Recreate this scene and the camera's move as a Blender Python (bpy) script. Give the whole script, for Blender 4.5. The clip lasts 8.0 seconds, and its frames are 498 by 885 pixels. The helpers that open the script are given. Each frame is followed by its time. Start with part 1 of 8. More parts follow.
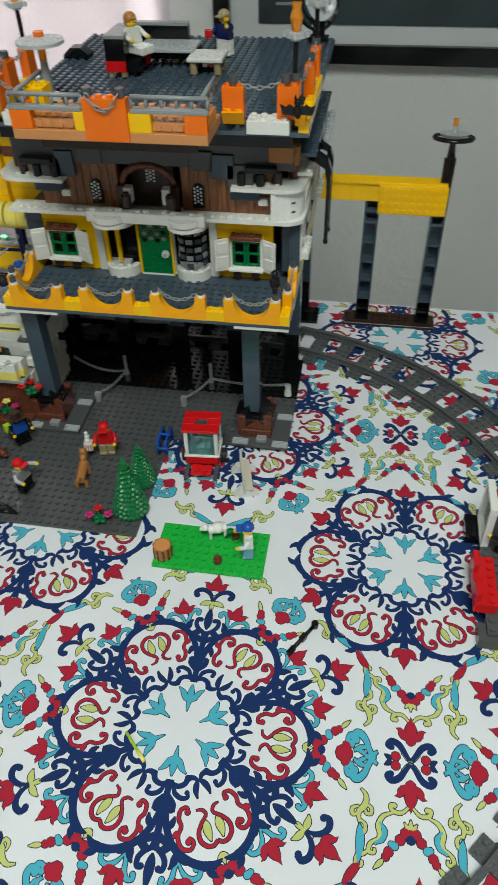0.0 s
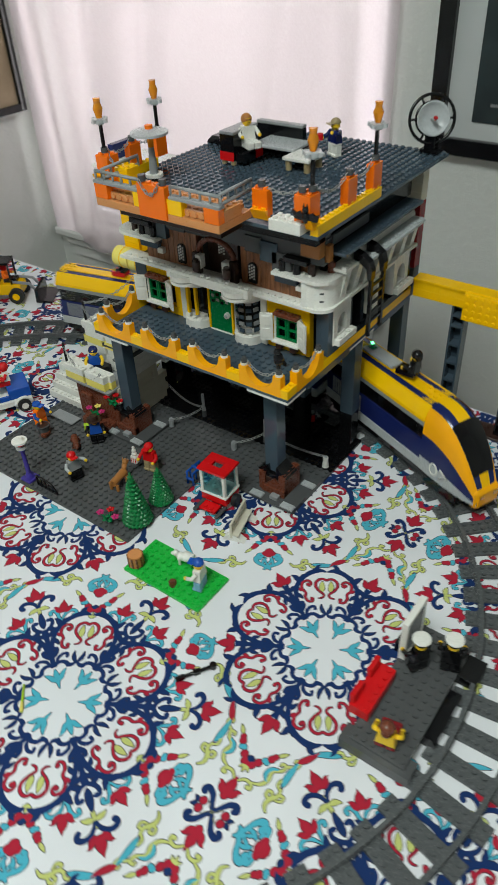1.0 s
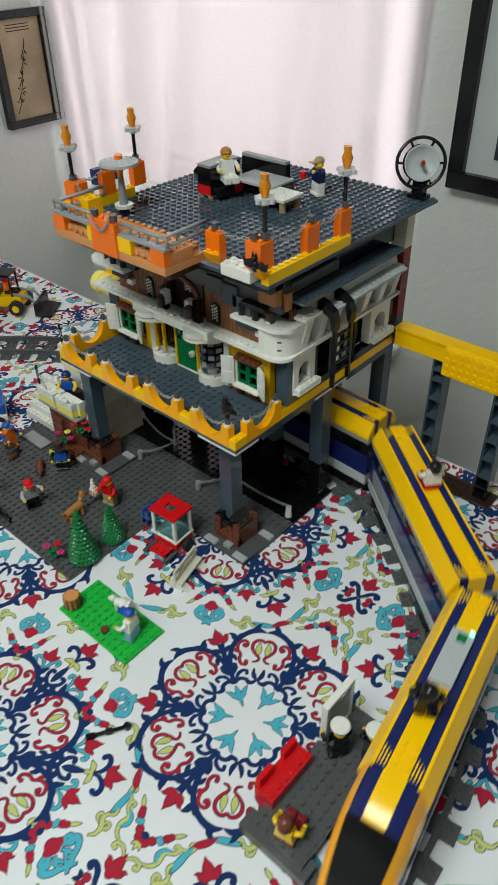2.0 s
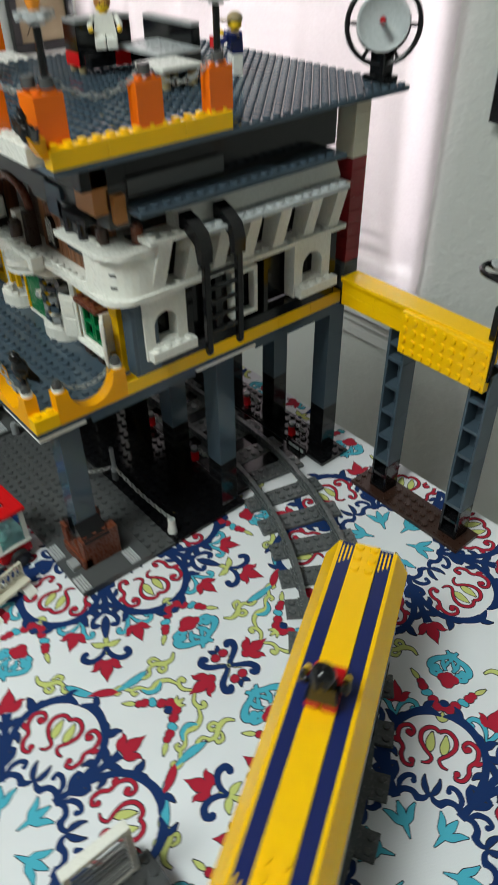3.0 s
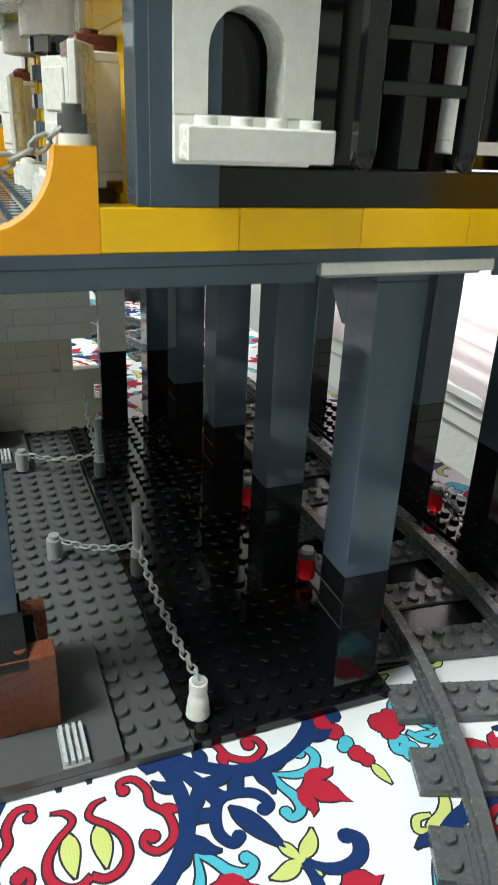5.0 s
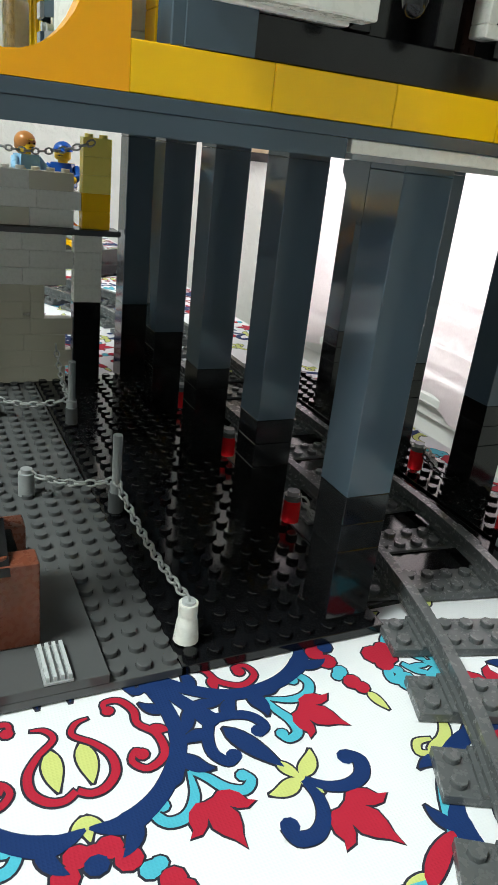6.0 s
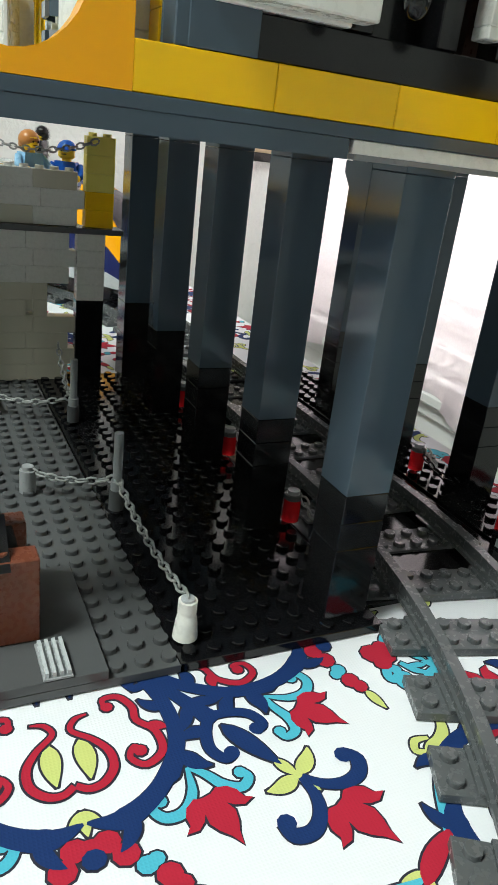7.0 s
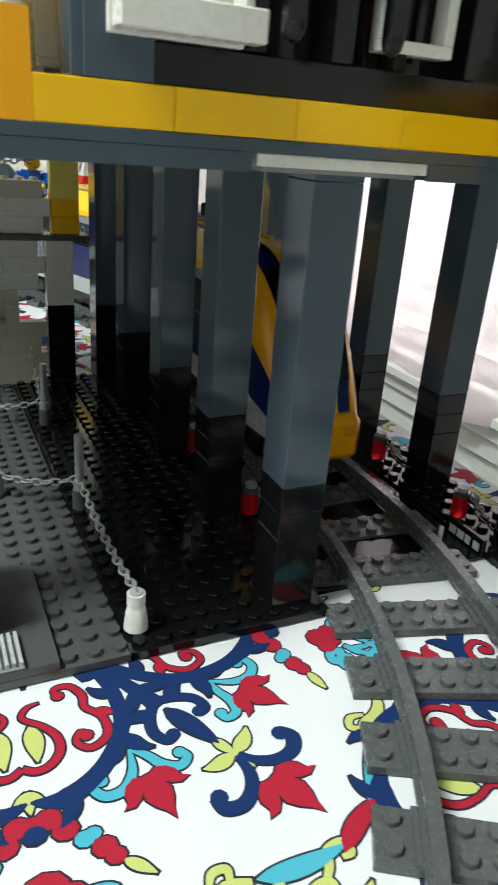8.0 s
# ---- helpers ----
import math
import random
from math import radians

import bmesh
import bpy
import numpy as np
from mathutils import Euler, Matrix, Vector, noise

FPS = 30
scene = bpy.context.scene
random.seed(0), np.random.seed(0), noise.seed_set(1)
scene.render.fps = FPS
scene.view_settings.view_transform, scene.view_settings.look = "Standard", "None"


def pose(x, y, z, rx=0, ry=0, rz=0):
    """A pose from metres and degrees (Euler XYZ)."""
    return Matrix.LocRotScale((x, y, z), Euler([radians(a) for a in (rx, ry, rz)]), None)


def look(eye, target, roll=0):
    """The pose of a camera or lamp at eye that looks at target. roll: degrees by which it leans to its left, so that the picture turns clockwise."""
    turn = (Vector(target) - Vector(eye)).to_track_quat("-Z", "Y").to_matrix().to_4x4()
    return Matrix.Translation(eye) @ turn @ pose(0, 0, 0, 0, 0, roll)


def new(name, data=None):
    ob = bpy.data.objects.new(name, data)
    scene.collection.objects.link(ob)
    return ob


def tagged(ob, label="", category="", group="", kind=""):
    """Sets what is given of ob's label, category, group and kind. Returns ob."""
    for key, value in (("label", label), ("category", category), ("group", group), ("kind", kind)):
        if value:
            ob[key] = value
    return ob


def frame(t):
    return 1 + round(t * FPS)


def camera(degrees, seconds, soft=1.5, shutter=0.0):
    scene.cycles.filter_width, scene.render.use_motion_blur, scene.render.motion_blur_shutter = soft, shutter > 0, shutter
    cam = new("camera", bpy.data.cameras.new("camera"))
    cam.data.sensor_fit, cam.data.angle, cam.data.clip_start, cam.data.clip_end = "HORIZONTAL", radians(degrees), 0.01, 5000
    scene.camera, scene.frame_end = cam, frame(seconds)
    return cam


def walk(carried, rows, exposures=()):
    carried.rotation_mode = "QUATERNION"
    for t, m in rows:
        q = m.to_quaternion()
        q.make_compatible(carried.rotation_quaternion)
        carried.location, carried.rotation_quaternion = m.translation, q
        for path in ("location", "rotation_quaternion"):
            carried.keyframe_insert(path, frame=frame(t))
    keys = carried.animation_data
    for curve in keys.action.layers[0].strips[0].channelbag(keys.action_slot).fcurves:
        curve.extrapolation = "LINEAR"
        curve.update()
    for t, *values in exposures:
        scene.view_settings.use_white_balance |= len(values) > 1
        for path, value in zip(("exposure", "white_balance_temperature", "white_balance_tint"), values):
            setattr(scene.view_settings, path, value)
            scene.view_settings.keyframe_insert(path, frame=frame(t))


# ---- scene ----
cam = camera(38.5, 8.0, 1.5, 0.3)
PATH = [
    (0, (0.057, -0.508, 0.494), (-0.211, 0.934, -0.866), -1.7),
    (0.3, (0.105, -0.485, 0.491), (-0.396, 0.917, -0.845), -4.0),
    (0.5, (0.135, -0.445, 0.523), (-0.458, 0.838, -0.892), -3.6),
    (1, (0.306, -0.455, 0.535), (-0.662, 0.788, -0.698), -3.1),
    (1.2, (0.353, -0.457, 0.537), (-0.676, 0.764, -0.667), -2.5),
    (2.3, (0.343, -0.302, 0.544), (-0.766, 0.84, -0.667), 0.2),
    (2.5, (0.348, -0.259, 0.501), (-0.841, 0.841, -0.67), 0.1),
    (2.8, (0.334, -0.168, 0.453), (-0.861, 0.898, -0.745), -1.0),
    (3, (0.335, -0.117, 0.412), (-0.865, 0.885, -0.836), -0.8),
    (3.2, (0.335, -0.076, 0.382), (-0.961, 0.773, -0.883), -0.1),
    (3.5, (0.325, -0.015, 0.338), (-1.169, 0.563, -0.861), -2.2),
    (3.7, (0.287, 0.023, 0.285), (-1.369, 0.548, -0.705), -3.0),
    (4, (0.193, 0.05, 0.201), (-1.427, 0.627, -0.82), -1.4),
    (4.2, (0.154, 0.043, 0.192), (-1.506, 0.709, -0.702), 0.8),
    (5.3, (0.159, 0.029, 0.16), (-1.542, 0.766, -0.591), 3.5),
    (5.5, (0.156, 0.02, 0.147), (-1.517, 0.853, -0.565), 5.9),
    (6, (0.155, 0.021, 0.146), (-1.494, 0.86, -0.616), 6.6),
    (6.5, (0.154, 0.021, 0.146), (-1.492, 0.854, -0.626), 6.8),
    (7, (0.156, 0.021, 0.146), (-1.494, 0.855, -0.616), 7.0),
    (7.5, (0.155, 0.021, 0.146), (-1.488, 0.848, -0.64), 7.2),
    (8, (0.173, 0.037, 0.154), (-1.478, 0.845, -0.634), 4.5),
]
walk(cam, [(t, look(eye, target, roll)) for t, eye, target, roll in PATH],
     [(0, 0.26), (1.0, 0.30), (2.5, 0.34), (3.5, 0.86), (4.2, 1.06), (5.3, 1.56), (6.5, 1.34), (8, 1.38)])


# ---- world and light ----
world = bpy.data.worlds.new("room_air")
scene.world = world
world.use_nodes = True
wn = world.node_tree.nodes
sky = wn.new("ShaderNodeTexSky")
sky.sky_type, sky.sun_disc = "NISHITA", False
sky.sun_elevation, sky.sun_rotation = radians(35), radians(20)
world.node_tree.links.new(sky.outputs[0], wn["Background"].inputs[0])
wn["Background"].inputs[1].default_value = 0.10


def area_lamp(name, m, w, h, power, color):
    d = bpy.data.lights.new(name, "AREA")
    d.shape, d.size, d.size_y, d.energy, d.color = "RECTANGLE", w, h, power, color
    ob = new(name, d)
    ob.matrix_world = m
    return ob


WALL_Y, WALL_X, FLOOR_Z, CEIL_Z = 0.78, -1.28, -0.75, 1.65
# daylight in the window's opening, and the ceiling lamp of the room
area_lamp("window_daylight", look((-0.76, WALL_Y + 0.16, 0.46), (-0.76, 0, 0.42)), 0.86, 1.22, 15.0, (0.97, 0.94, 0.94))
area_lamp("ceiling_lamp_light", look((0.15, -0.95, CEIL_Z - 0.06), (0.15, -0.95, 0)), 0.6, 0.6, 21.0, (0.90, 1.0, 0.95))

# ---- materials ----
MATS = {}


def nodes_of(name):
    m = bpy.data.materials.new(name)
    m.use_nodes = True
    return m, m.node_tree.nodes, m.node_tree.links, m.node_tree.nodes["Principled BSDF"]


def plastic(name, rgb, rough=0.24, vary=0.04, scale=120.0):
    """Moulded toy plastic: faint clouding, scuffs in the gloss, a hair of surface waviness."""
    m, n, l, b = nodes_of(name)
    tc = n.new("ShaderNodeTexCoord")
    oi = n.new("ShaderNodeObjectInfo")
    no = n.new("ShaderNodeTexNoise")
    no.inputs["Scale"].default_value, no.inputs["Detail"].default_value = scale, 2
    l.new(tc.outputs["Object"], no.inputs["Vector"])
    add = n.new("ShaderNodeMath")
    add.operation = "ADD"
    l.new(no.outputs["Fac"], add.inputs[0])
    l.new(oi.outputs["Random"], add.inputs[1])
    mr = n.new("ShaderNodeMapRange")
    mr.inputs["From Max"].default_value = 2.0
    mr.inputs["To Min"].default_value, mr.inputs["To Max"].default_value = 1 - vary, 1 + vary
    l.new(add.outputs[0], mr.inputs["Value"])
    mx = n.new("ShaderNodeMix")
    mx.data_type, mx.blend_type = "RGBA", "MULTIPLY"
    mx.inputs[0].default_value = 1.0
    mx.inputs[6].default_value = (*rgb, 1)
    l.new(mr.outputs[0], mx.inputs[7])
    l.new(mx.outputs[2], b.inputs["Base Color"])
    n2 = n.new("ShaderNodeTexNoise")
    n2.inputs["Scale"].default_value, n2.inputs["Detail"].default_value = 500, 3
    l.new(tc.outputs["Object"], n2.inputs["Vector"])
    r = n.new("ShaderNodeMapRange")
    r.inputs["To Min"].default_value, r.inputs["To Max"].default_value = rough * 0.85, rough * 1.2
    l.new(n2.outputs["Fac"], r.inputs["Value"])
    l.new(r.outputs[0], b.inputs["Roughness"])
    bp = n.new("ShaderNodeBump")
    bp.inputs["Strength"].default_value, bp.inputs["Distance"].default_value = 0.02, 0.0003
    l.new(no.outputs["Fac"], bp.inputs["Height"])
    l.new(bp.outputs[0], b.inputs["Normal"])
    b.inputs["Specular IOR Level"].default_value = 0.40
    MATS[name] = m
    return m


def clear(name, rgb, rough=0.04, alpha=0.0):
    m, n, l, b = nodes_of(name)
    b.inputs["Base Color"].default_value = (*rgb, 1)
    b.inputs["Roughness"].default_value = rough
    b.inputs["Transmission Weight"].default_value = 1.0 - alpha
    b.inputs["IOR"].default_value = 1.45
    MATS[name] = m
    return m


for nm, rgb, ro in (
    ("orange", (0.92, 0.17, 0.004), 0.22), ("amber", (0.98, 0.42, 0.002), 0.22), ("yellow", (0.98, 0.56, 0.001), 0.22),
    ("pale_yellow", (0.85, 0.72, 0.16), 0.28), ("white", (0.76, 0.75, 0.70), 0.27), ("cream", (0.62, 0.58, 0.47), 0.30),
    ("nougat", (0.62, 0.26, 0.09), 0.28), ("slate", (0.056, 0.082, 0.108), 0.09), ("dark_grey", (0.078, 0.081, 0.083), 0.24),
    ("black", (0.006, 0.006, 0.007), 0.12), ("mid_grey", (0.27, 0.28, 0.285), 0.28), ("light_grey", (0.44, 0.46, 0.47), 0.27),
    ("red_brown", (0.145, 0.042, 0.022), 0.27), ("dark_brown", (0.035, 0.016, 0.011), 0.28), ("green", (0.0, 0.16, 0.045), 0.26),
    ("bright_green", (0.012, 0.42, 0.05), 0.27), ("red", (0.62, 0.008, 0.010), 0.22), ("dark_red", (0.22, 0.012, 0.016), 0.25),
    ("blue", (0.012, 0.085, 0.42), 0.24), ("navy", (0.010, 0.018, 0.105), 0.18), ("purple", (0.05, 0.035, 0.26), 0.25),
    ("skin", (0.90, 0.58, 0.02), 0.28), ("flesh", (0.48, 0.22, 0.10), 0.3), ("tan_brown", (0.42, 0.17, 0.045), 0.3),
    ("khaki", (0.35, 0.27, 0.14), 0.3), ("magenta", (0.55, 0.02, 0.16), 0.28), ("lime", (0.40, 0.62, 0.02), 0.28),
    ("tree_green", (0.004, 0.17, 0.045), 0.34), ("sky_blue", (0.22, 0.42, 0.62), 0.28), ("chain_grey", (0.30, 0.31, 0.30), 0.32),
    ("rail_grey", (0.092, 0.098, 0.101), 0.26), ("rubber", (0.014, 0.014, 0.015), 0.6),
):
    plastic(nm, rgb, ro)
clear("trans_orange", (1.0, 0.36, 0.02), 0.12, 0.55)
clear("trans_red", (0.9, 0.02, 0.03), 0.1, 0.45)
clear("trans_clear", (0.92, 0.95, 0.95))
clear("trans_teal", (0.45, 0.85, 0.88))
clear("trans_smoke", (0.10, 0.10, 0.11))


def plank_wood(name):
    """Stickered wood planks of the upper storey: vertical grain."""
    m, n, l, b = nodes_of(name)
    tc = n.new("ShaderNodeTexCoord")
    mp = n.new("ShaderNodeMapping")
    mp.inputs["Scale"].default_value = (1, 1, 0.12)
    no = n.new("ShaderNodeTexNoise")
    no.inputs["Scale"].default_value, no.inputs["Detail"].default_value = 480, 6
    l.new(tc.outputs["Object"], mp.inputs[0])
    l.new(mp.outputs[0], no.inputs["Vector"])
    cr = n.new("ShaderNodeValToRGB")
    cr.color_ramp.elements[0].position, cr.color_ramp.elements[0].color = 0.3, (0.13, 0.045, 0.015, 1)
    cr.color_ramp.elements[1].position, cr.color_ramp.elements[1].color = 0.7, (0.33, 0.13, 0.05, 1)
    l.new(no.outputs["Fac"], cr.inputs[0])
    l.new(cr.outputs[0], b.inputs["Base Color"])
    b.inputs["Roughness"].default_value = 0.38
    MATS[name] = m


plank_wood("wood_print")


def wall_paint(name, rgb, bump=0.25):
    m, n, l, b = nodes_of(name)
    tc = n.new("ShaderNodeTexCoord")
    no = n.new("ShaderNodeTexNoise")
    no.inputs["Scale"].default_value, no.inputs["Detail"].default_value, no.inputs["Roughness"].default_value = 55, 5, 0.55
    n2 = n.new("ShaderNodeTexNoise")
    n2.inputs["Scale"].default_value = 3.0
    for x in (no, n2):
        l.new(tc.outputs["Object"], x.inputs["Vector"])
    mr = n.new("ShaderNodeMapRange")
    mr.inputs["To Min"].default_value, mr.inputs["To Max"].default_value = 0.93, 1.05
    l.new(n2.outputs["Fac"], mr.inputs["Value"])
    mx = n.new("ShaderNodeMix")
    mx.data_type, mx.blend_type = "RGBA", "MULTIPLY"
    mx.inputs[0].default_value = 1.0
    mx.inputs[6].default_value = (*rgb, 1)
    l.new(mr.outputs[0], mx.inputs[7])
    l.new(mx.outputs[2], b.inputs["Base Color"])
    b.inputs["Roughness"].default_value = 0.62
    cr = n.new("ShaderNodeMapRange")
    cr.inputs["From Min"].default_value, cr.inputs["From Max"].default_value = 0.42, 0.62
    l.new(no.outputs["Fac"], cr.inputs["Value"])
    bp = n.new("ShaderNodeBump")
    bp.inputs["Strength"].default_value, bp.inputs["Distance"].default_value = bump, 0.004
    l.new(cr.outputs[0], bp.inputs["Height"])
    l.new(bp.outputs[0], b.inputs["Normal"])
    MATS[name] = m


wall_paint("wall_paint", (0.72, 0.73, 0.70))
wall_paint("ceiling_paint", (0.75, 0.75, 0.73))
wall_paint("trim_paint", (0.74, 0.74, 0.72), 0.05)
wall_paint("floor_tile", (0.14, 0.10, 0.075), 0.1)


def woven(name, rgb, rough=0.7):
    """Cotton print cloth: a fine plain weave and slight soiling."""
    m, n, l, b = nodes_of(name)
    tc = n.new("ShaderNodeTexCoord")
    mp = n.new("ShaderNodeMapping")
    mp.inputs["Rotation"].default_value = (0, 0, 0.02)
    l.new(tc.outputs["Object"], mp.inputs[0])
    waves = []
    for d in ("X", "Y"):
        w = n.new("ShaderNodeTexWave")
        w.bands_direction = d
        w.inputs["Scale"].default_value, w.inputs["Distortion"].default_value = 330, 0.6
        l.new(mp.outputs[0], w.inputs["Vector"])
        waves.append(w)
    mul = n.new("ShaderNodeMath")
    mul.operation = "MAXIMUM"
    l.new(waves[0].outputs["Fac"], mul.inputs[0])
    l.new(waves[1].outputs["Fac"], mul.inputs[1])
    no = n.new("ShaderNodeTexNoise")
    no.inputs["Scale"].default_value, no.inputs["Detail"].default_value = 9, 5
    l.new(tc.outputs["Object"], no.inputs["Vector"])
    sm = n.new("ShaderNodeMath")
    sm.operation = "MULTIPLY_ADD"
    l.new(mul.outputs[0], sm.inputs[0])
    sm.inputs[1].default_value = 0.07
    l.new(no.outputs["Fac"], sm.inputs[2])
    mr = n.new("ShaderNodeMapRange")
    mr.inputs["From Min"].default_value, mr.inputs["From Max"].default_value = 0.2, 0.95
    mr.inputs["To Min"].default_value, mr.inputs["To Max"].default_value = 0.88, 1.06
    l.new(sm.outputs[0], mr.inputs["Value"])
    mx = n.new("ShaderNodeMix")
    mx.data_type, mx.blend_type = "RGBA", "MULTIPLY"
    mx.inputs[0].default_value = 1.0
    mx.inputs[6].default_value = (*rgb, 1)
    l.new(mr.outputs[0], mx.inputs[7])
    l.new(mx.outputs[2], b.inputs["Base Color"])
    b.inputs["Roughness"].default_value = rough
    b.inputs["Specular IOR Level"].default_value = 0.12
    bp = n.new("ShaderNodeBump")
    bp.inputs["Strength"].default_value, bp.inputs["Distance"].default_value = 0.16, 0.0003
    l.new(mul.outputs[0], bp.inputs["Height"])
    l.new(bp.outputs[0], b.inputs["Normal"])
    MATS[name] = m


woven("cloth_white", (0.765, 0.775, 0.805))
woven("print_navy", (0.010, 0.032, 0.125))
woven("print_teal", (0.075, 0.43, 0.56))
woven("print_red", (0.42, 0.018, 0.040))
woven("print_lime", (0.56, 0.60, 0.19))
woven("print_line", (0.030, 0.030, 0.045))


def curtain_cloth(name):
    m, n, l, b = nodes_of(name)
    n.remove(b)
    out = n["Material Output"]
    d, t, mx = n.new("ShaderNodeBsdfDiffuse"), n.new("ShaderNodeBsdfTranslucent"), n.new("ShaderNodeMixShader")
    tc = n.new("ShaderNodeTexCoord")
    no = n.new("ShaderNodeTexNoise")
    no.inputs["Scale"].default_value, no.inputs["Detail"].default_value = 300, 3
    l.new(tc.outputs["Object"], no.inputs["Vector"])
    cr = n.new("ShaderNodeValToRGB")
    cr.color_ramp.elements[0].color, cr.color_ramp.elements[1].color = (0.70, 0.62, 0.65, 1), (0.82, 0.75, 0.78, 1)
    l.new(no.outputs["Fac"], cr.inputs[0])
    l.new(cr.outputs[0], d.inputs[0])
    l.new(cr.outputs[0], t.inputs[0])
    mx.inputs[0].default_value = 0.62
    l.new(d.outputs[0], mx.inputs[1])
    l.new(t.outputs[0], mx.inputs[2])
    tp, m2 = n.new("ShaderNodeBsdfTransparent"), n.new("ShaderNodeMixShader")
    m2.inputs[0].default_value = 0.11
    l.new(mx.outputs[0], m2.inputs[1])
    l.new(tp.outputs[0], m2.inputs[2])
    l.new(m2.outputs[0], out.inputs[0])
    MATS[name] = m


curtain_cloth("curtain_cloth")


def paper(name, a, c, scale):
    m, n, l, b = nodes_of(name)
    tc = n.new("ShaderNodeTexCoord")
    no = n.new("ShaderNodeTexNoise")
    no.inputs["Scale"].default_value, no.inputs["Detail"].default_value = scale, 6
    l.new(tc.outputs["Object"], no.inputs["Vector"])
    cr = n.new("ShaderNodeValToRGB")
    cr.color_ramp.elements[0].color, cr.color_ramp.elements[1].color = (*a, 1), (*c, 1)
    cr.color_ramp.elements[0].position, cr.color_ramp.elements[1].position = 0.35, 0.65
    l.new(no.outputs["Fac"], cr.inputs[0])
    l.new(cr.outputs[0], b.inputs["Base Color"])
    b.inputs["Roughness"].default_value = 0.5
    MATS[name] = m


paper("old_paper", (0.30, 0.22, 0.13), (0.42, 0.32, 0.20), 12)
paper("poster_dark", (0.010, 0.016, 0.020), (0.03, 0.05, 0.055), 8)
paper("mat_board", (0.55, 0.57, 0.57), (0.60, 0.62, 0.62), 5)
glow, gn, gl, gb = nodes_of("green_lamp")
gb.inputs["Base Color"].default_value = (0.05, 0.6, 0.2, 1)
gb.inputs["Emission Color"].default_value, gb.inputs["Emission Strength"].default_value = (0.1, 1.0, 0.35, 1), 6.0
MATS["green_lamp"] = glow
lampm, gn, gl, gb = nodes_of("lamp_glass")
gb.inputs["Emission Color"].default_value, gb.inputs["Emission Strength"].default_value = (1, 0.96, 0.9, 1), 3.0
MATS["lamp_glass"] = lampm

# ---- building blocks ----
S, P, B = 0.008, 0.0032, 0.0096
I4 = Matrix.Identity(4)


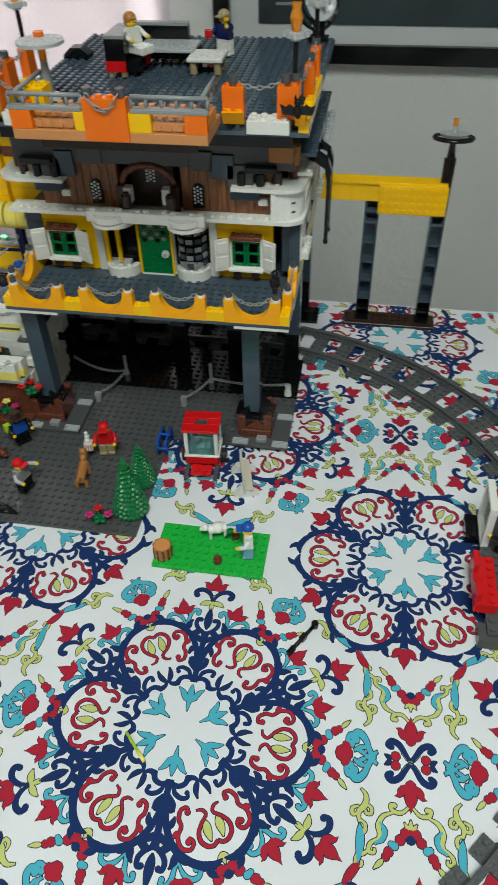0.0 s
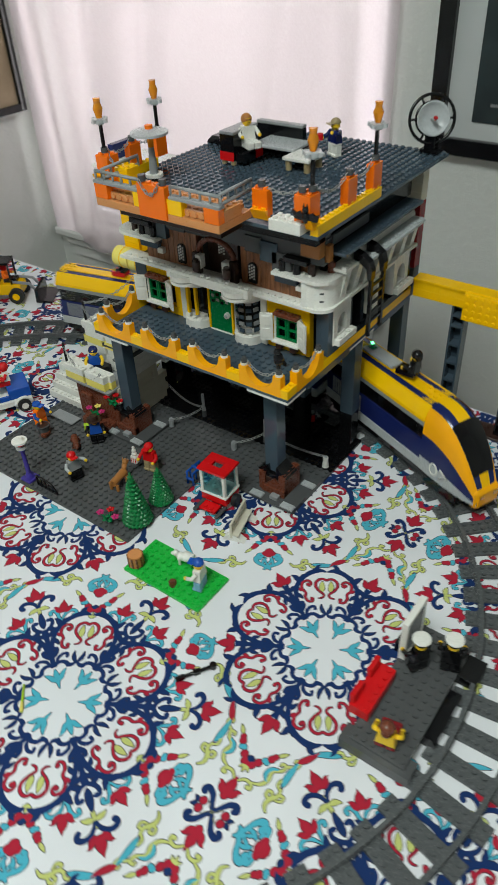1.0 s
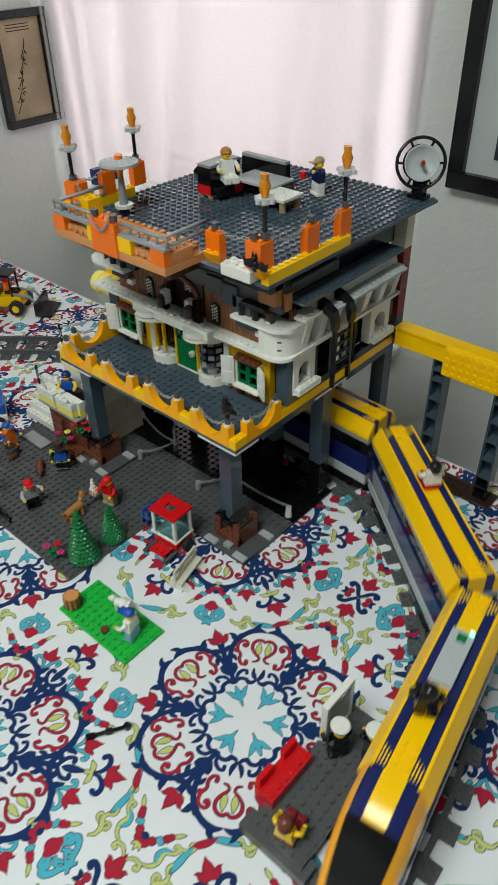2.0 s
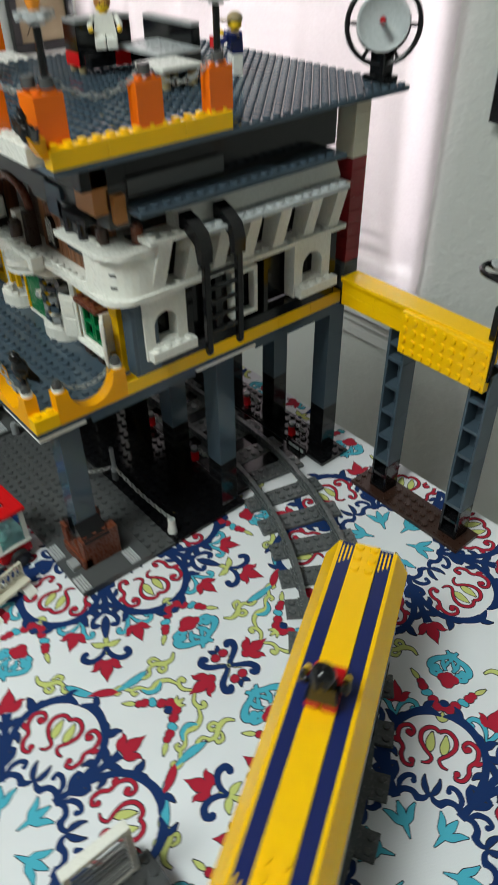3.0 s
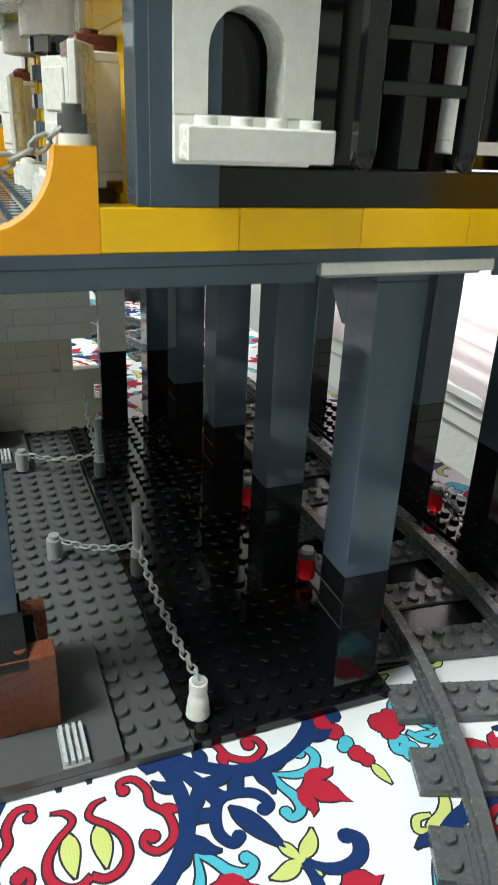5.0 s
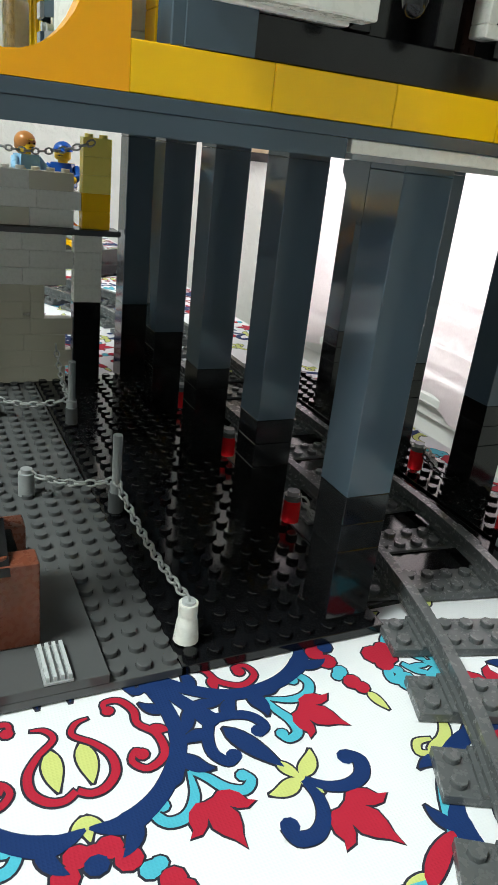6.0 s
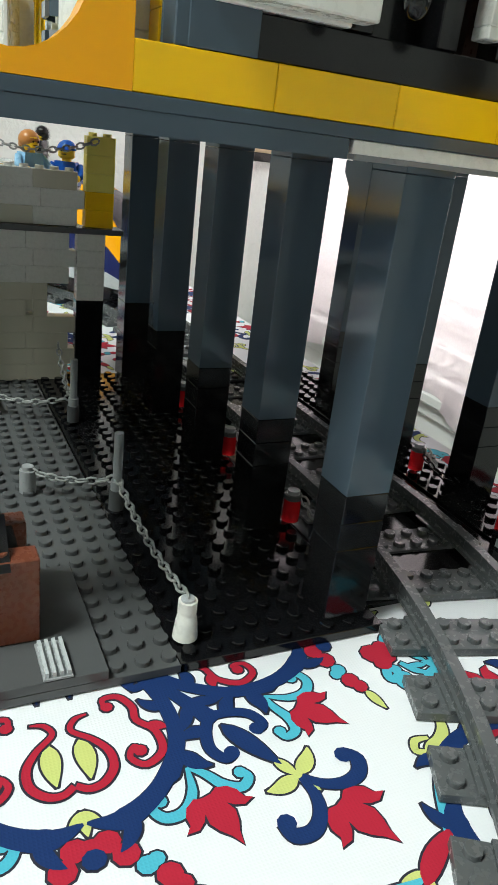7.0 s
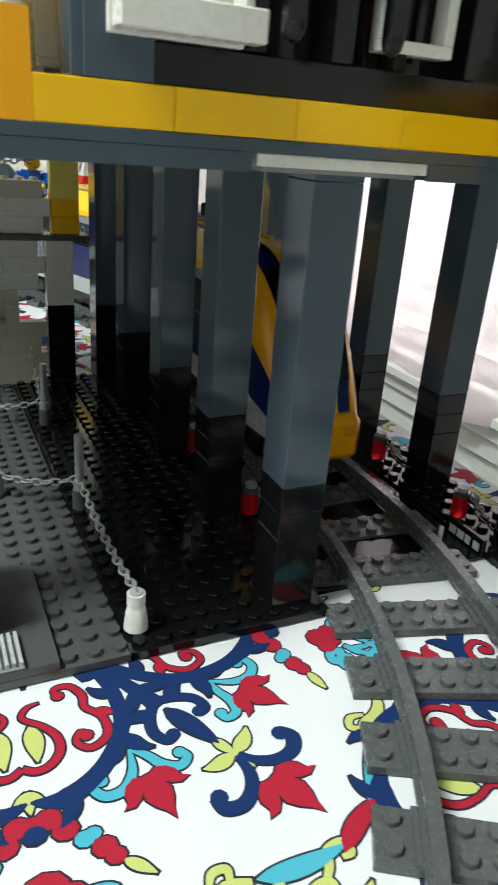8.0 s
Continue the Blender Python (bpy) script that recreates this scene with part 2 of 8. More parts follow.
class Mesh:
    """Collects faces of several materials, then becomes one object."""

    def __init__(self):
        self.v, self.f, self.m, self.s, self.mats = [], [], [], [], []
        self.at = I4

    def slot(self, mat):
        if mat not in self.mats:
            self.mats.append(mat)
        return self.mats.index(mat)

    def add(self, verts, faces, mat, smooth=False):
        k, o = self.slot(mat), len(self.v)
        if self.at is I4:
            self.v.extend(tuple(p) for p in verts)
        else:
            self.v.extend(tuple(self.at @ Vector(p)) for p in verts)
        for f in faces:
            self.f.append([i + o for i in f])
            self.m.append(k)
            self.s.append(smooth)

    def box(self, x0, x1, y0, y1, z0, z1, mat, c=0.0):
        if c <= 0:
            v = [(x, y, z) for x in (x0, x1) for y in (y0, y1) for z in (z0, z1)]
            self.add(v, [(0, 1, 3, 2), (4, 6, 7, 5), (0, 4, 5, 1), (2, 3, 7, 6), (0, 2, 6, 4), (1, 5, 7, 3)], mat)
            return
        v, idx = [], {}
        lo, hi = (x0, y0, z0), (x1, y1, z1)
        for sx in (0, 1):
            for sy in (0, 1):
                for sz in (0, 1):
                    s = (sx, sy, sz)
                    for a in range(3):
                        p = [(hi[i] - (c if i != a else 0)) if s[i] else (lo[i] + (c if i != a else 0)) for i in range(3)]
                        idx[(s, a)] = len(v)
                        v.append(p)
        f = []
        for a in range(3):
            b, d = (a + 1) % 3, (a + 2) % 3
            for s in (0, 1):
                q = []
                for sb, sd in ((0, 0), (1, 0), (1, 1), (0, 1)):
                    t = [0, 0, 0]
                    t[a], t[b], t[d] = s, sb, sd
                    q.append(idx[(tuple(t), a)])
                f.append(q if s else q[::-1])
        for a in range(3):
            b, d = (a + 1) % 3, (a + 2) % 3
            for sb in (0, 1):
                for sd in (0, 1):
                    t0, t1 = [0, 0, 0], [0, 0, 0]
                    t0[a], t1[a] = 0, 1
                    t0[b] = t1[b] = sb
                    t0[d] = t1[d] = sd
                    q = [idx[(tuple(t0), b)], idx[(tuple(t1), b)], idx[(tuple(t1), d)], idx[(tuple(t0), d)]]
                    f.append(q if (sb == sd) == True and sb == 0 or (sb == 1 and sd == 1) else q[::-1])
        for sx in (0, 1):
            for sy in (0, 1):
                for sz in (0, 1):
                    s = (sx, sy, sz)
                    q = [idx[(s, 0)], idx[(s, 1)], idx[(s, 2)]]
                    f.append(q if (sx + sy + sz) % 2 else q[::-1])
        self.add(v, f, mat)

    def cyl(self, cx, cy, z0, z1, r, mat, n=12, r2=None, caps=True):
        r2 = r if r2 is None else r2
        ring = [(math.cos(2 * math.pi * i / n), math.sin(2 * math.pi * i / n)) for i in range(n)]
        lo = [(cx + r * a, cy + r * b, z0) for a, b in ring]
        hi = [(cx + r2 * a, cy + r2 * b, z1) for a, b in ring]
        self.add(lo + hi, [(i, (i + 1) % n, n + (i + 1) % n, n + i) for i in range(n)], mat, True)
        if caps:
            if r2 > 0:
                self.add(hi, [tuple(range(n))], mat)
            if r > 0:
                self.add(lo, [tuple(range(n))[::-1]], mat)

    def stud(self, x, y, z, mat, n=10):
        ring = [(0.0024 * math.cos(2 * math.pi * i / n), 0.0024 * math.sin(2 * math.pi * i / n)) for i in range(n)]
        lo = [(x + a, y + b, z) for a, b in ring]
        hi = [(x + a, y + b, z + 0.0015) for a, b in ring]
        top = [(x + a * 0.93, y + b * 0.93, z + 0.0018) for a, b in ring]
        self.add(lo + hi, [(i, (i + 1) % n, n + (i + 1) % n, n + i) for i in range(n)], mat, True)
        self.add(hi + top, [(i, (i + 1) % n, n + (i + 1) % n, n + i) for i in range(n)] + [tuple(range(n, 2 * n))], mat)

    def studs(self, x0, y0, nx, ny, z, mat, skip=None):
        for i in range(nx):
            for j in range(ny):
                if not skip or not skip(i, j):
                    self.stud(x0 + (i + 0.5) * S, y0 + (j + 0.5) * S, z, mat)

    def ball(self, cx, cy, cz, r, mat, n=12, k=7, sz=1.0, zmin=-1.0):
        v, f = [], []
        for j in range(k + 1):
            t = -math.pi / 2 + math.pi * j / k
            for i in range(n):
                a = 2 * math.pi * i / n
                v.append((cx + r * math.cos(t) * math.cos(a), cy + r * math.cos(t) * math.sin(a), cz + r * sz * max(zmin, math.sin(t))))
        for j in range(k):
            for i in range(n):
                f.append((j * n + i, j * n + (i + 1) % n, (j + 1) * n + (i + 1) % n, (j + 1) * n + i))
        self.add(v, f, mat, True)

    def prism(self, poly, axis, a0, a1, mat):
        """poly in the two other axes (in order x, y, z without axis), swept along axis."""
        def put(u, w, a):
            return {"x": (a, u, w), "y": (u, a, w), "z": (u, w, a)}[axis]
        n = len(poly)
        area = sum(poly[i][0] * poly[(i + 1) % n][1] - poly[(i + 1) % n][0] * poly[i][1] for i in range(n))
        p = poly if (area > 0) != (axis == "y") else poly[::-1]
        lo, hi = [put(u, w, a0) for u, w in p], [put(u, w, a1) for u, w in p]
        self.add(lo + hi, [(i, (i + 1) % n, n + (i + 1) % n, n + i) for i in range(n)] + [tuple(range(n))[::-1], tuple(range(n, 2 * n))], mat)

    def tube(self, pts, r, mat, n=6, closed=False):
        pts = [Vector(p) for p in pts]
        k, v, f = len(pts), [], []
        up = Vector((0.13, 0.21, 0.97))
        for i in range(k):
            a = pts[i - 1] if (closed or i) else pts[0]
            b = pts[(i + 1) % k] if (closed or i < k - 1) else pts[-1]
            d = (b - a).normalized()
            s = d.cross(up)
            s = s.normalized() if s.length > 1e-5 else Vector((1, 0, 0))
            w = s.cross(d)
            for j in range(n):
                t = 2 * math.pi * j / n
                v.append(pts[i] + s * (r * math.cos(t)) + w * (r * math.sin(t)))
        for i in range(k if closed else k - 1):
            for j in range(n):
                f.append((i * n + j, ((i + 1) % k) * n + j, ((i + 1) % k) * n + (j + 1) % n, i * n + (j + 1) % n))
        if not closed:
            f.append(tuple(range(n)))
            f.append(tuple(range((k - 1) * n, k * n))[::-1])
        self.add(v, f, mat, True)

    def data(self, name):
        me = bpy.data.meshes.new(name)
        me.from_pydata(self.v, [], self.f)
        for m in self.mats:
            me.materials.append(MATS[m])
        me.polygons.foreach_set("material_index", self.m)
        me.polygons.foreach_set("use_smooth", self.s)
        me.update()
        return me


def fix_normals(me):
    bm = bmesh.new()
    bm.from_mesh(me)
    bmesh.ops.recalc_face_normals(bm, faces=bm.faces)
    bm.to_mesh(me)
    bm.free()


def part(name, mb, parent=None, label="", m=None):
    """Links a Mesh as one object, under a thing or a part if one is given."""
    me = mb.data(name) if isinstance(mb, Mesh) else mb
    ob = new(name, me)
    if parent:
        ob.parent = parent
    if m is not None:
        ob.matrix_basis = m
    return tagged(ob, label)


def thing(name, m, label, category, group="", kind=""):
    ob = new(name)
    ob.empty_display_size = 0.01
    ob.matrix_basis = m
    return tagged(ob, label, category, group, kind)


def solo(name, mb, m, label, category, group="", kind=""):
    return tagged(part(name, mb, m=m), label, category, group, kind)


BRICKS = {}


def brick(parent, mat, x, y, z, nx, ny, h=3, studs=True, name="brick", m=None):
    """A brick nx by ny studs and h plates high, its low corner at x, y, z in metres."""
    key = (mat, nx, ny, h, studs)
    if key not in BRICKS:
        mb = Mesh()
        mb.box(0.00006, nx * S - 0.00006, 0.00006, ny * S - 0.00006, 0.00003, h * P - 0.00003, mat, 0.00022)
        if studs:
            mb.studs(0, 0, nx, ny, h * P, mat)
        BRICKS[key] = mb.data(name)
    return part(name, BRICKS[key], parent, m=(m or I4) @ pose(x, y, z))


def chain(mb, a, b, sag, mat="chain_grey", pitch=0.0042, r=0.0005):
    """Links of a plastic chain hanging from a to b."""
    a, b = Vector(a), Vector(b)
    n = max(4, int((b - a).length * (1 + 2.2 * (sag / max(0.001, (b - a).length)) ** 2) / pitch))
    pts = [a.lerp(b, i / n) - Vector((0, 0, sag * 4 * (i / n) * (1 - i / n))) for i in range(n + 1)]
    for i in range(n):
        p, q = pts[i], pts[i + 1]
        d = (q - p)
        mid, d = (p + q) / 2, d.normalized()
        s = d.cross(Vector((0, 0, 1)))
        s = s.normalized() if s.length > 1e-4 else Vector((1, 0, 0))
        w = d.cross(s)
        e = s if i % 2 else w
        L, W = pitch * 0.66, pitch * 0.34
        ring = []
        for k in range(8):
            t = 2 * math.pi * k / 8
            ring.append(mid + d * (L * math.cos(t)) + e * (W * math.sin(t)))
        mb.tube(ring, r, mat, 4, True)

# ---- room ----
def wall_with_hole(name, x0, x1, z0, z1, hx0, hx1, hz0, hz1, y0, y1, mat):
    mb = Mesh()
    mb.box(x0, hx0, y0, y1, z0, z1, mat)
    mb.box(hx1, x1, y0, y1, z0, z1, mat)
    mb.box(hx0, hx1, y0, y1, z0, hz0, mat)
    mb.box(hx0, hx1, y0, y1, hz1, z1, mat)
    return mb


WIN = (-1.20, -0.32, -0.17, 1.08)
tagged(part("wall_north", wall_with_hole("w", -1.4, 2.2, FLOOR_Z, CEIL_Z, *WIN, WALL_Y, WALL_Y + 0.12, "wall_paint")),
       "grey painted wall with light orange-peel texture", "wall", kind="structure")
for nm, bx in (("wall_west", (WALL_X - 0.12, WALL_X, -2.6, WALL_Y)), ("wall_east", (2.2, 2.32, -2.6, WALL_Y + 0.12)), ("wall_south", (-1.4, 2.32, -2.72, -2.6))):
    mb = Mesh()
    mb.box(*bx, FLOOR_Z, CEIL_Z, "wall_paint")
    tagged(part(nm, mb), "grey painted textured wall", "wall", kind="structure")
mb = Mesh()
mb.box(-1.4, 2.32, -2.72, WALL_Y + 0.12, FLOOR_Z - 0.1, FLOOR_Z, "floor_tile")
tagged(part("floor", mb), "plain brownish floor under the table", "floor", kind="structure")
mb = Mesh()
mb.box(-1.4, 2.32, -2.72, WALL_Y + 0.12, CEIL_Z, CEIL_Z + 0.1, "ceiling_paint")
tagged(part("ceiling", mb), "white painted ceiling", "ceiling", kind="structure")
mb = Mesh()
mb.box(WALL_X + 0.001, 2.2, WALL_Y - 0.014, WALL_Y - 0.001, FLOOR_Z, FLOOR_Z + 0.09, "trim_paint")
tagged(part("baseboard", mb), "white painted baseboard along the wall", "baseboard", kind="structure")
# window, sill and blind behind the curtain
w1 = tagged(new("window_1"), "white window with a closed slatted blind", "window", kind="structure")
mb = Mesh()
for bx in ((WIN[0], WIN[0] + 0.03, WIN[2], WIN[3]), (WIN[1] - 0.03, WIN[1], WIN[2], WIN[3]), (WIN[0] + 0.03, WIN[1] - 0.03, WIN[3] - 0.03, WIN[3]), (WIN[0] + 0.03, WIN[1] - 0.03, WIN[2], WIN[2] + 0.03)):
    mb.box(bx[0], bx[1], WALL_Y + 0.05, WALL_Y + 0.09, bx[2], bx[3], "trim_paint", 0.003)
part("window_frame", mb, w1)
mb = Mesh()
mb.box(WIN[0] - 0.05, WIN[1] + 0.05, WALL_Y - 0.045, WALL_Y + 0.05, WIN[2] - 0.022, WIN[2] - 0.002, "trim_paint", 0.004)
mb.box(WIN[0] - 0.03, WIN[1] + 0.03, WALL_Y - 0.026, WALL_Y - 0.001, WIN[2] - 0.05, WIN[2] - 0.0225, "trim_paint", 0.004)
mb.box(WIN[0] - 0.02, WIN[1] + 0.02, WALL_Y - 0.014, WALL_Y - 0.001, WIN[2] - 0.085, WIN[2] - 0.0505, "trim_paint", 0.003)
part("window_sill", mb, w1, "moulded white window sill and apron")
slat = Mesh()
slat.box(WIN[0] + 0.035, WIN[1] - 0.035, -0.0012, 0.0012, -0.0135, 0.0135, "trim_paint", 0.0005)
sd = slat.data("slat")
for i in range(49):
    part("slat", sd, w1, m=pose(0, WALL_Y + 0.004, WIN[2] + 0.02 + i * 0.0247, 38))
# curtain: gathered sheer cloth with broad folds
mb = Mesh()
nx, nz = 150, 56
cx0, cx1, cz0, cz1 = -1.245, -0.262, -0.19, 1.32
vv, ff = [], []
for j in range(nz + 1):
    v = j / nz
    for i in range(nx + 1):
        u = i / nx
        gather = max(0.0, u - 0.72) * 0.12 * (1 - v)
        x = cx0 + (cx1 - cx0) * u - gather
        swag = 0.036 * math.exp(-(((u - 0.20 - 0.22 * v) / 0.045) ** 2)) + 0.032 * math.exp(-(((u - 0.46 - 0.30 * (v - 0.4)) / 0.04) ** 2)) + 0.038 * math.exp(-(((u - 0.70 - 0.22 * v) / 0.05) ** 2))
        fold = 0.007 * math.sin(u * 60 + 3 * math.sin(v * 4)) * (0.25 + 0.75 * max(0.0, abs(u - 0.45) * 2 - 0.35))
        y = WALL_Y - 0.034 - 0.018 * math.sin(u * 13 + 1.3 * v) * 0.5 - swag - fold + 0.018 * max(0.0, u - 0.86) * 7
        vv.append((x, y, cz0 + (cz1 - cz0) * v))
for j in range(nz):
    for i in range(nx):
        a = j * (nx + 1) + i
        ff.append((a, a + 1, a + nx + 2, a + nx + 1))
mb.add(vv, ff, "curtain_cloth", True)
solo("curtain", mb, I4, "sheer pinkish white curtain backlit by daylight over a blind", "curtain")
mb = Mesh()
mb.box(-1.27, -0.22, WALL_Y - 0.075, WALL_Y - 0.055, 1.32, 1.34, "trim_paint", 0.003)
mb.box(-1.22, -1.205, WALL_Y - 0.06, WALL_Y - 0.001, 1.322, 1.338, "trim_paint")
mb.box(-0.30, -0.285, WALL_Y - 0.06, WALL_Y - 0.001, 1.322, 1.338, "trim_paint")
solo("curtain_rod", mb, I4, "white curtain rod on the wall above the window", "curtain rod")


def framed(name, w, h, d, fw, mat_frame, m, label, content):
    t = thing(name, m, label, "picture")
    mb = Mesh()
    mb.box(0, w, 0, d, 0, fw, mat_frame, 0.001)
    mb.box(0, w, 0, d, h - fw, h, mat_frame, 0.001)
    mb.box(0, fw, 0, d, fw, h - fw, mat_frame, 0.001)
    mb.box(w - fw, w, 0, d, fw, h - fw, mat_frame, 0.001)
    part("frame", mb, t)
    content(t, w, h, fw, d)
    return t


def poster_inside(t, w, h, fw, d):
    mb = Mesh()
    mb.box(fw, w - fw, d * 0.5, d * 0.9, fw, h - fw, "mat_board")
    part("mat", mb, t, "pale grey mat board")
    mb = Mesh()
    mb.box(0.072, w - 0.072, d * 0.42, d * 0.48, 0.054, h - 0.085, "poster_dark")
    part("print", mb, t, "dark blue-black printed poster")
    mb = Mesh()
    for k, (x, z, L) in enumerate(((0.10, 0.080, 0.03), (0.12, 0.130, 0.07), (0.12, 0.139, 0.09), (0.12, 0.148, 0.06), (0.24, 0.134, 0.05), (0.24, 0.143, 0.08), (0.36, 0.134, 0.12), (0.36, 0.143, 0.10))):
        mb.box(x, x + L, d * 0.38, d * 0.41, z, z + 0.004, "mid_grey")
    part("lettering", mb, t, "lines of unreadable pale small print")


framed("framed_poster", 0.76, 0.90, 0.024, 0.027, "black", pose(-0.216, WALL_Y - 0.0245, 0.156),
       "large black framed dark poster with pale mat", poster_inside)


def botanic(t, w, h, fw, d):
    mb = Mesh()
    mb.box(fw, w - fw, d * 0.45, d * 0.9, fw, h - fw, "old_paper")
    part("print", mb, t, "brown antique botanical print")
    mb = Mesh()
    rnd = random.Random(4)
    for k in range(5):
        x, z = 0.045 + 0.008 * k, 0.05 + 0.028 * k
        mb.tube([(x - 0.012, d * 0.43, z - 0.02), (x, d * 0.43, z), (x + 0.006, d * 0.43, z + 0.02)], 0.0008, "dark_brown", 4)
        for q in range(4):
            a = rnd.uniform(0, 6.28)
            mb.tube([(x + 0.004 * math.cos(a), d * 0.43, z + 0.004 * math.sin(a)), (x + 0.012 * math.cos(a), d * 0.43, z + 0.012 * math.sin(a))], 0.0012, "dark_brown", 4)
    for k in range(3):
        mb.box(0.04, 0.10, d * 0.41, d * 0.44, h - 0.03 - 0.006 * k, h - 0.028 - 0.006 * k, "dark_brown")
    part("drawing", mb, t, "faded ink drawing of stems")


framed("framed_print", 0.145, 0.240, 0.018, 0.017, "black", pose(WALL_X + 0.019, 0.598, 0.120, 0, 0, 90), "small black framed antique botanical print", botanic)
framed("framed_print", 0.145, 0.240, 0.018, 0.017, "black", pose(WALL_X + 0.019, 0.598, 0.41, 0, 0, 90), "black framed print hung above another", botanic)
# ceiling lamp, out of view overhead
cl = thing("ceiling_lamp", pose(0.25, -0.75, CEIL_Z), "white flush ceiling lamp", "lamp")
mb = Mesh()
mb.cyl(0, 0, -0.03, 0, 0.2, "trim_paint", 32)
part("base", mb, cl)
mb = Mesh()
mb.ball(0, 0, -0.03, 0.17, "lamp_glass", 24, 8, 0.12)
part("shade", mb, cl)

# ---- table and printed cloth ----
TX0, TX1, TY0, TY1 = -1.02, 0.95, -0.95, 0.294
table = thing("table", pose(0, 0, 0), "wide table under a printed cloth", "table")
mb = Mesh()
mb.box(TX0 + 0.01, TX1 - 0.01, TY0 + 0.01, TY1 - 0.01, -0.04, -0.0012, "dark_brown", 0.003)
part("tabletop", mb, table)
for x in (TX0 + 0.08, TX1 - 0.14):
    for y in (TY0 + 0.08, TY1 - 0.14):
        mb = Mesh()
        mb.box(x, x + 0.06, y, y + 0.06, FLOOR_Z, -0.0405, "dark_brown", 0.004)
        part("leg", mb, table)

cloth = tagged(new("tablecloth"), "white cotton tablecloth printed with blue and red tile rosettes", "tablecloth")
mb = Mesh()
mb.box(TX0, TX1, TY0, TY1, -0.001, 0.0, "cloth_white")
part("sheet", mb, cloth, "white woven cotton")
for y, z in ((TY0 - 0.0012, -0.22), (TY1 + 0.0002, -0.16)):
    mb = Mesh()
    mb.box(TX0, TX1, y, y + 0.001, z, 0.0, "cloth_white")
    part("hem", mb, cloth)


class Print:
    """Flat shapes of one cloth print, in one layer a colour, with a dark outline under each."""

    def __init__(self):
        self.layers = {}
        self.k = 0
        self.m = Matrix.Identity(3)

    def poly(self, key, pts, tris):
        v, f = self.layers.setdefault(key, ([], []))
        o = len(v)
        self.k = (self.k + 1) % 90
        for x, y in pts:
            q = self.m @ Vector((x, y, 1))
            v.append((q.x, q.y, self.k * 4.5e-7))
        f.extend([tuple(i + o for i in t) for t in tris])

    def ribbon(self, pts, w, key, line=0.00060):
        n = len(pts)
        ww = w if isinstance(w, (list, tuple)) else [w] * n
        for k, extra in ((key, 0), ("line", line)):
            if extra == 0 and k == "line" and key != "line":
                continue
            if k == "line" and not line:
                continue
            vs, fs = [], []
            for i in range(n):
                a, b = pts[max(0, i - 1)], pts[min(n - 1, i + 1)]
                dx, dy = b[0] - a[0], b[1] - a[1]
                L = math.hypot(dx, dy) or 1
                h = ww[i] / 2 + extra
                ex = (-extra if i == 0 else extra if i == n - 1 else 0)
                px, py = pts[i][0] + dx / L * ex, pts[i][1] + dy / L * ex
                vs += [(px - dy / L * h, py + dx / L * h), (px + dy / L * h, py - dx / L * h)]
            for i in range(n - 1):
                fs.append((2 * i, 2 * i + 1, 2 * i + 3, 2 * i + 2))
            self.poly(k, vs, fs)

    def fan(self, pts, key, line=0.00060):
        n = len(pts)
        cx, cy = sum(p[0] for p in pts) / n, sum(p[1] for p in pts) / n
        tri = [(i, (i + 1) % n, n) for i in range(n)]
        self.poly(key, pts + [(cx, cy)], tri)
        if line:
            out = []
            for x, y in pts:
                L = math.hypot(x - cx, y - cy) or 1
                out.append((x + (x - cx) / L * line, y + (y - cy) / L * line))
            self.poly("line", out + [(cx, cy)], tri)

    def disc(self, x, y, r, key, n=9, line=0.00060):
        self.fan([(x + r * math.cos(6.2832 * i / n), y + r * math.sin(6.2832 * i / n)) for i in range(n)], key, line)

    def leaf(self, x, y, a, L, w, key, bend=0.0):
        pts, ws = [], []
        for i in range(9):
            t = i / 8
            aa = a + bend * (t - 0.5)
            pts.append((x + L * t * math.cos(a) - bend * L * t * (1 - t) * math.sin(a) * 0.9, y + L * t * math.sin(a) + bend * L * t * (1 - t) * math.cos(a) * 0.9))
            ws.append(max(0.0002, w * math.sin(math.pi * min(1, t ** 0.75)) ** 0.8 if 0 < t < 1 else 0.0002))
        self.ribbon(pts, ws, key)

    def curl(self, x, y, a, L, turn, w, key, w_end=None, dot=True):
        """A stroke from x, y towards a that curls up by turn at its end."""
        n = 14
        px, py, pts, ws = x, y, [(x, y)], [w * 0.45]
        for i in range(n):
            t = (i + 1) / n
            step = L / n * (1.35 - 0.9 * t)
            aa = a + turn * (t ** 1.9)
            px, py = px + step * math.cos(aa), py + step * math.sin(aa)
            pts.append((px, py))
            ws.append(w * (0.45 + 0.55 * math.sin(math.pi * (0.15 + 0.6 * t))) if w_end is None else w + (w_end - w) * t)
        self.ribbon(pts, ws, key)
        if dot:
            self.disc(px, py, w * 0.62, key)
        return px, py

    def trefoil(self, x, y, a, L, key):
        self.leaf(x, y, a, L, L * 0.42, key)
        for s in (1, -1):
            self.leaf(x, y, a + s * 1.0, L * 0.72, L * 0.34, key, -s * 0.5)

    def both(self, fn):
        """Draws fn as it is and mirrored in the x axis."""
        keep = self.m.copy()
        fn()
        self.m = keep @ Matrix(((1, 0, 0), (0, -1, 0), (0, 0, 1)))
        fn()
        self.m = keep


def at2(x, y, a=0.0):
    c, s = math.cos(a), math.sin(a)
    return Matrix(((c, -s, x), (s, c, y), (0, 0, 1)))


def arc2(cx, cy, r, a0, a1, n=16):
    return [(cx + r * math.cos(a0 + (a1 - a0) * i / n), cy + r * math.sin(a0 + (a1 - a0) * i / n)) for i in range(n + 1)]


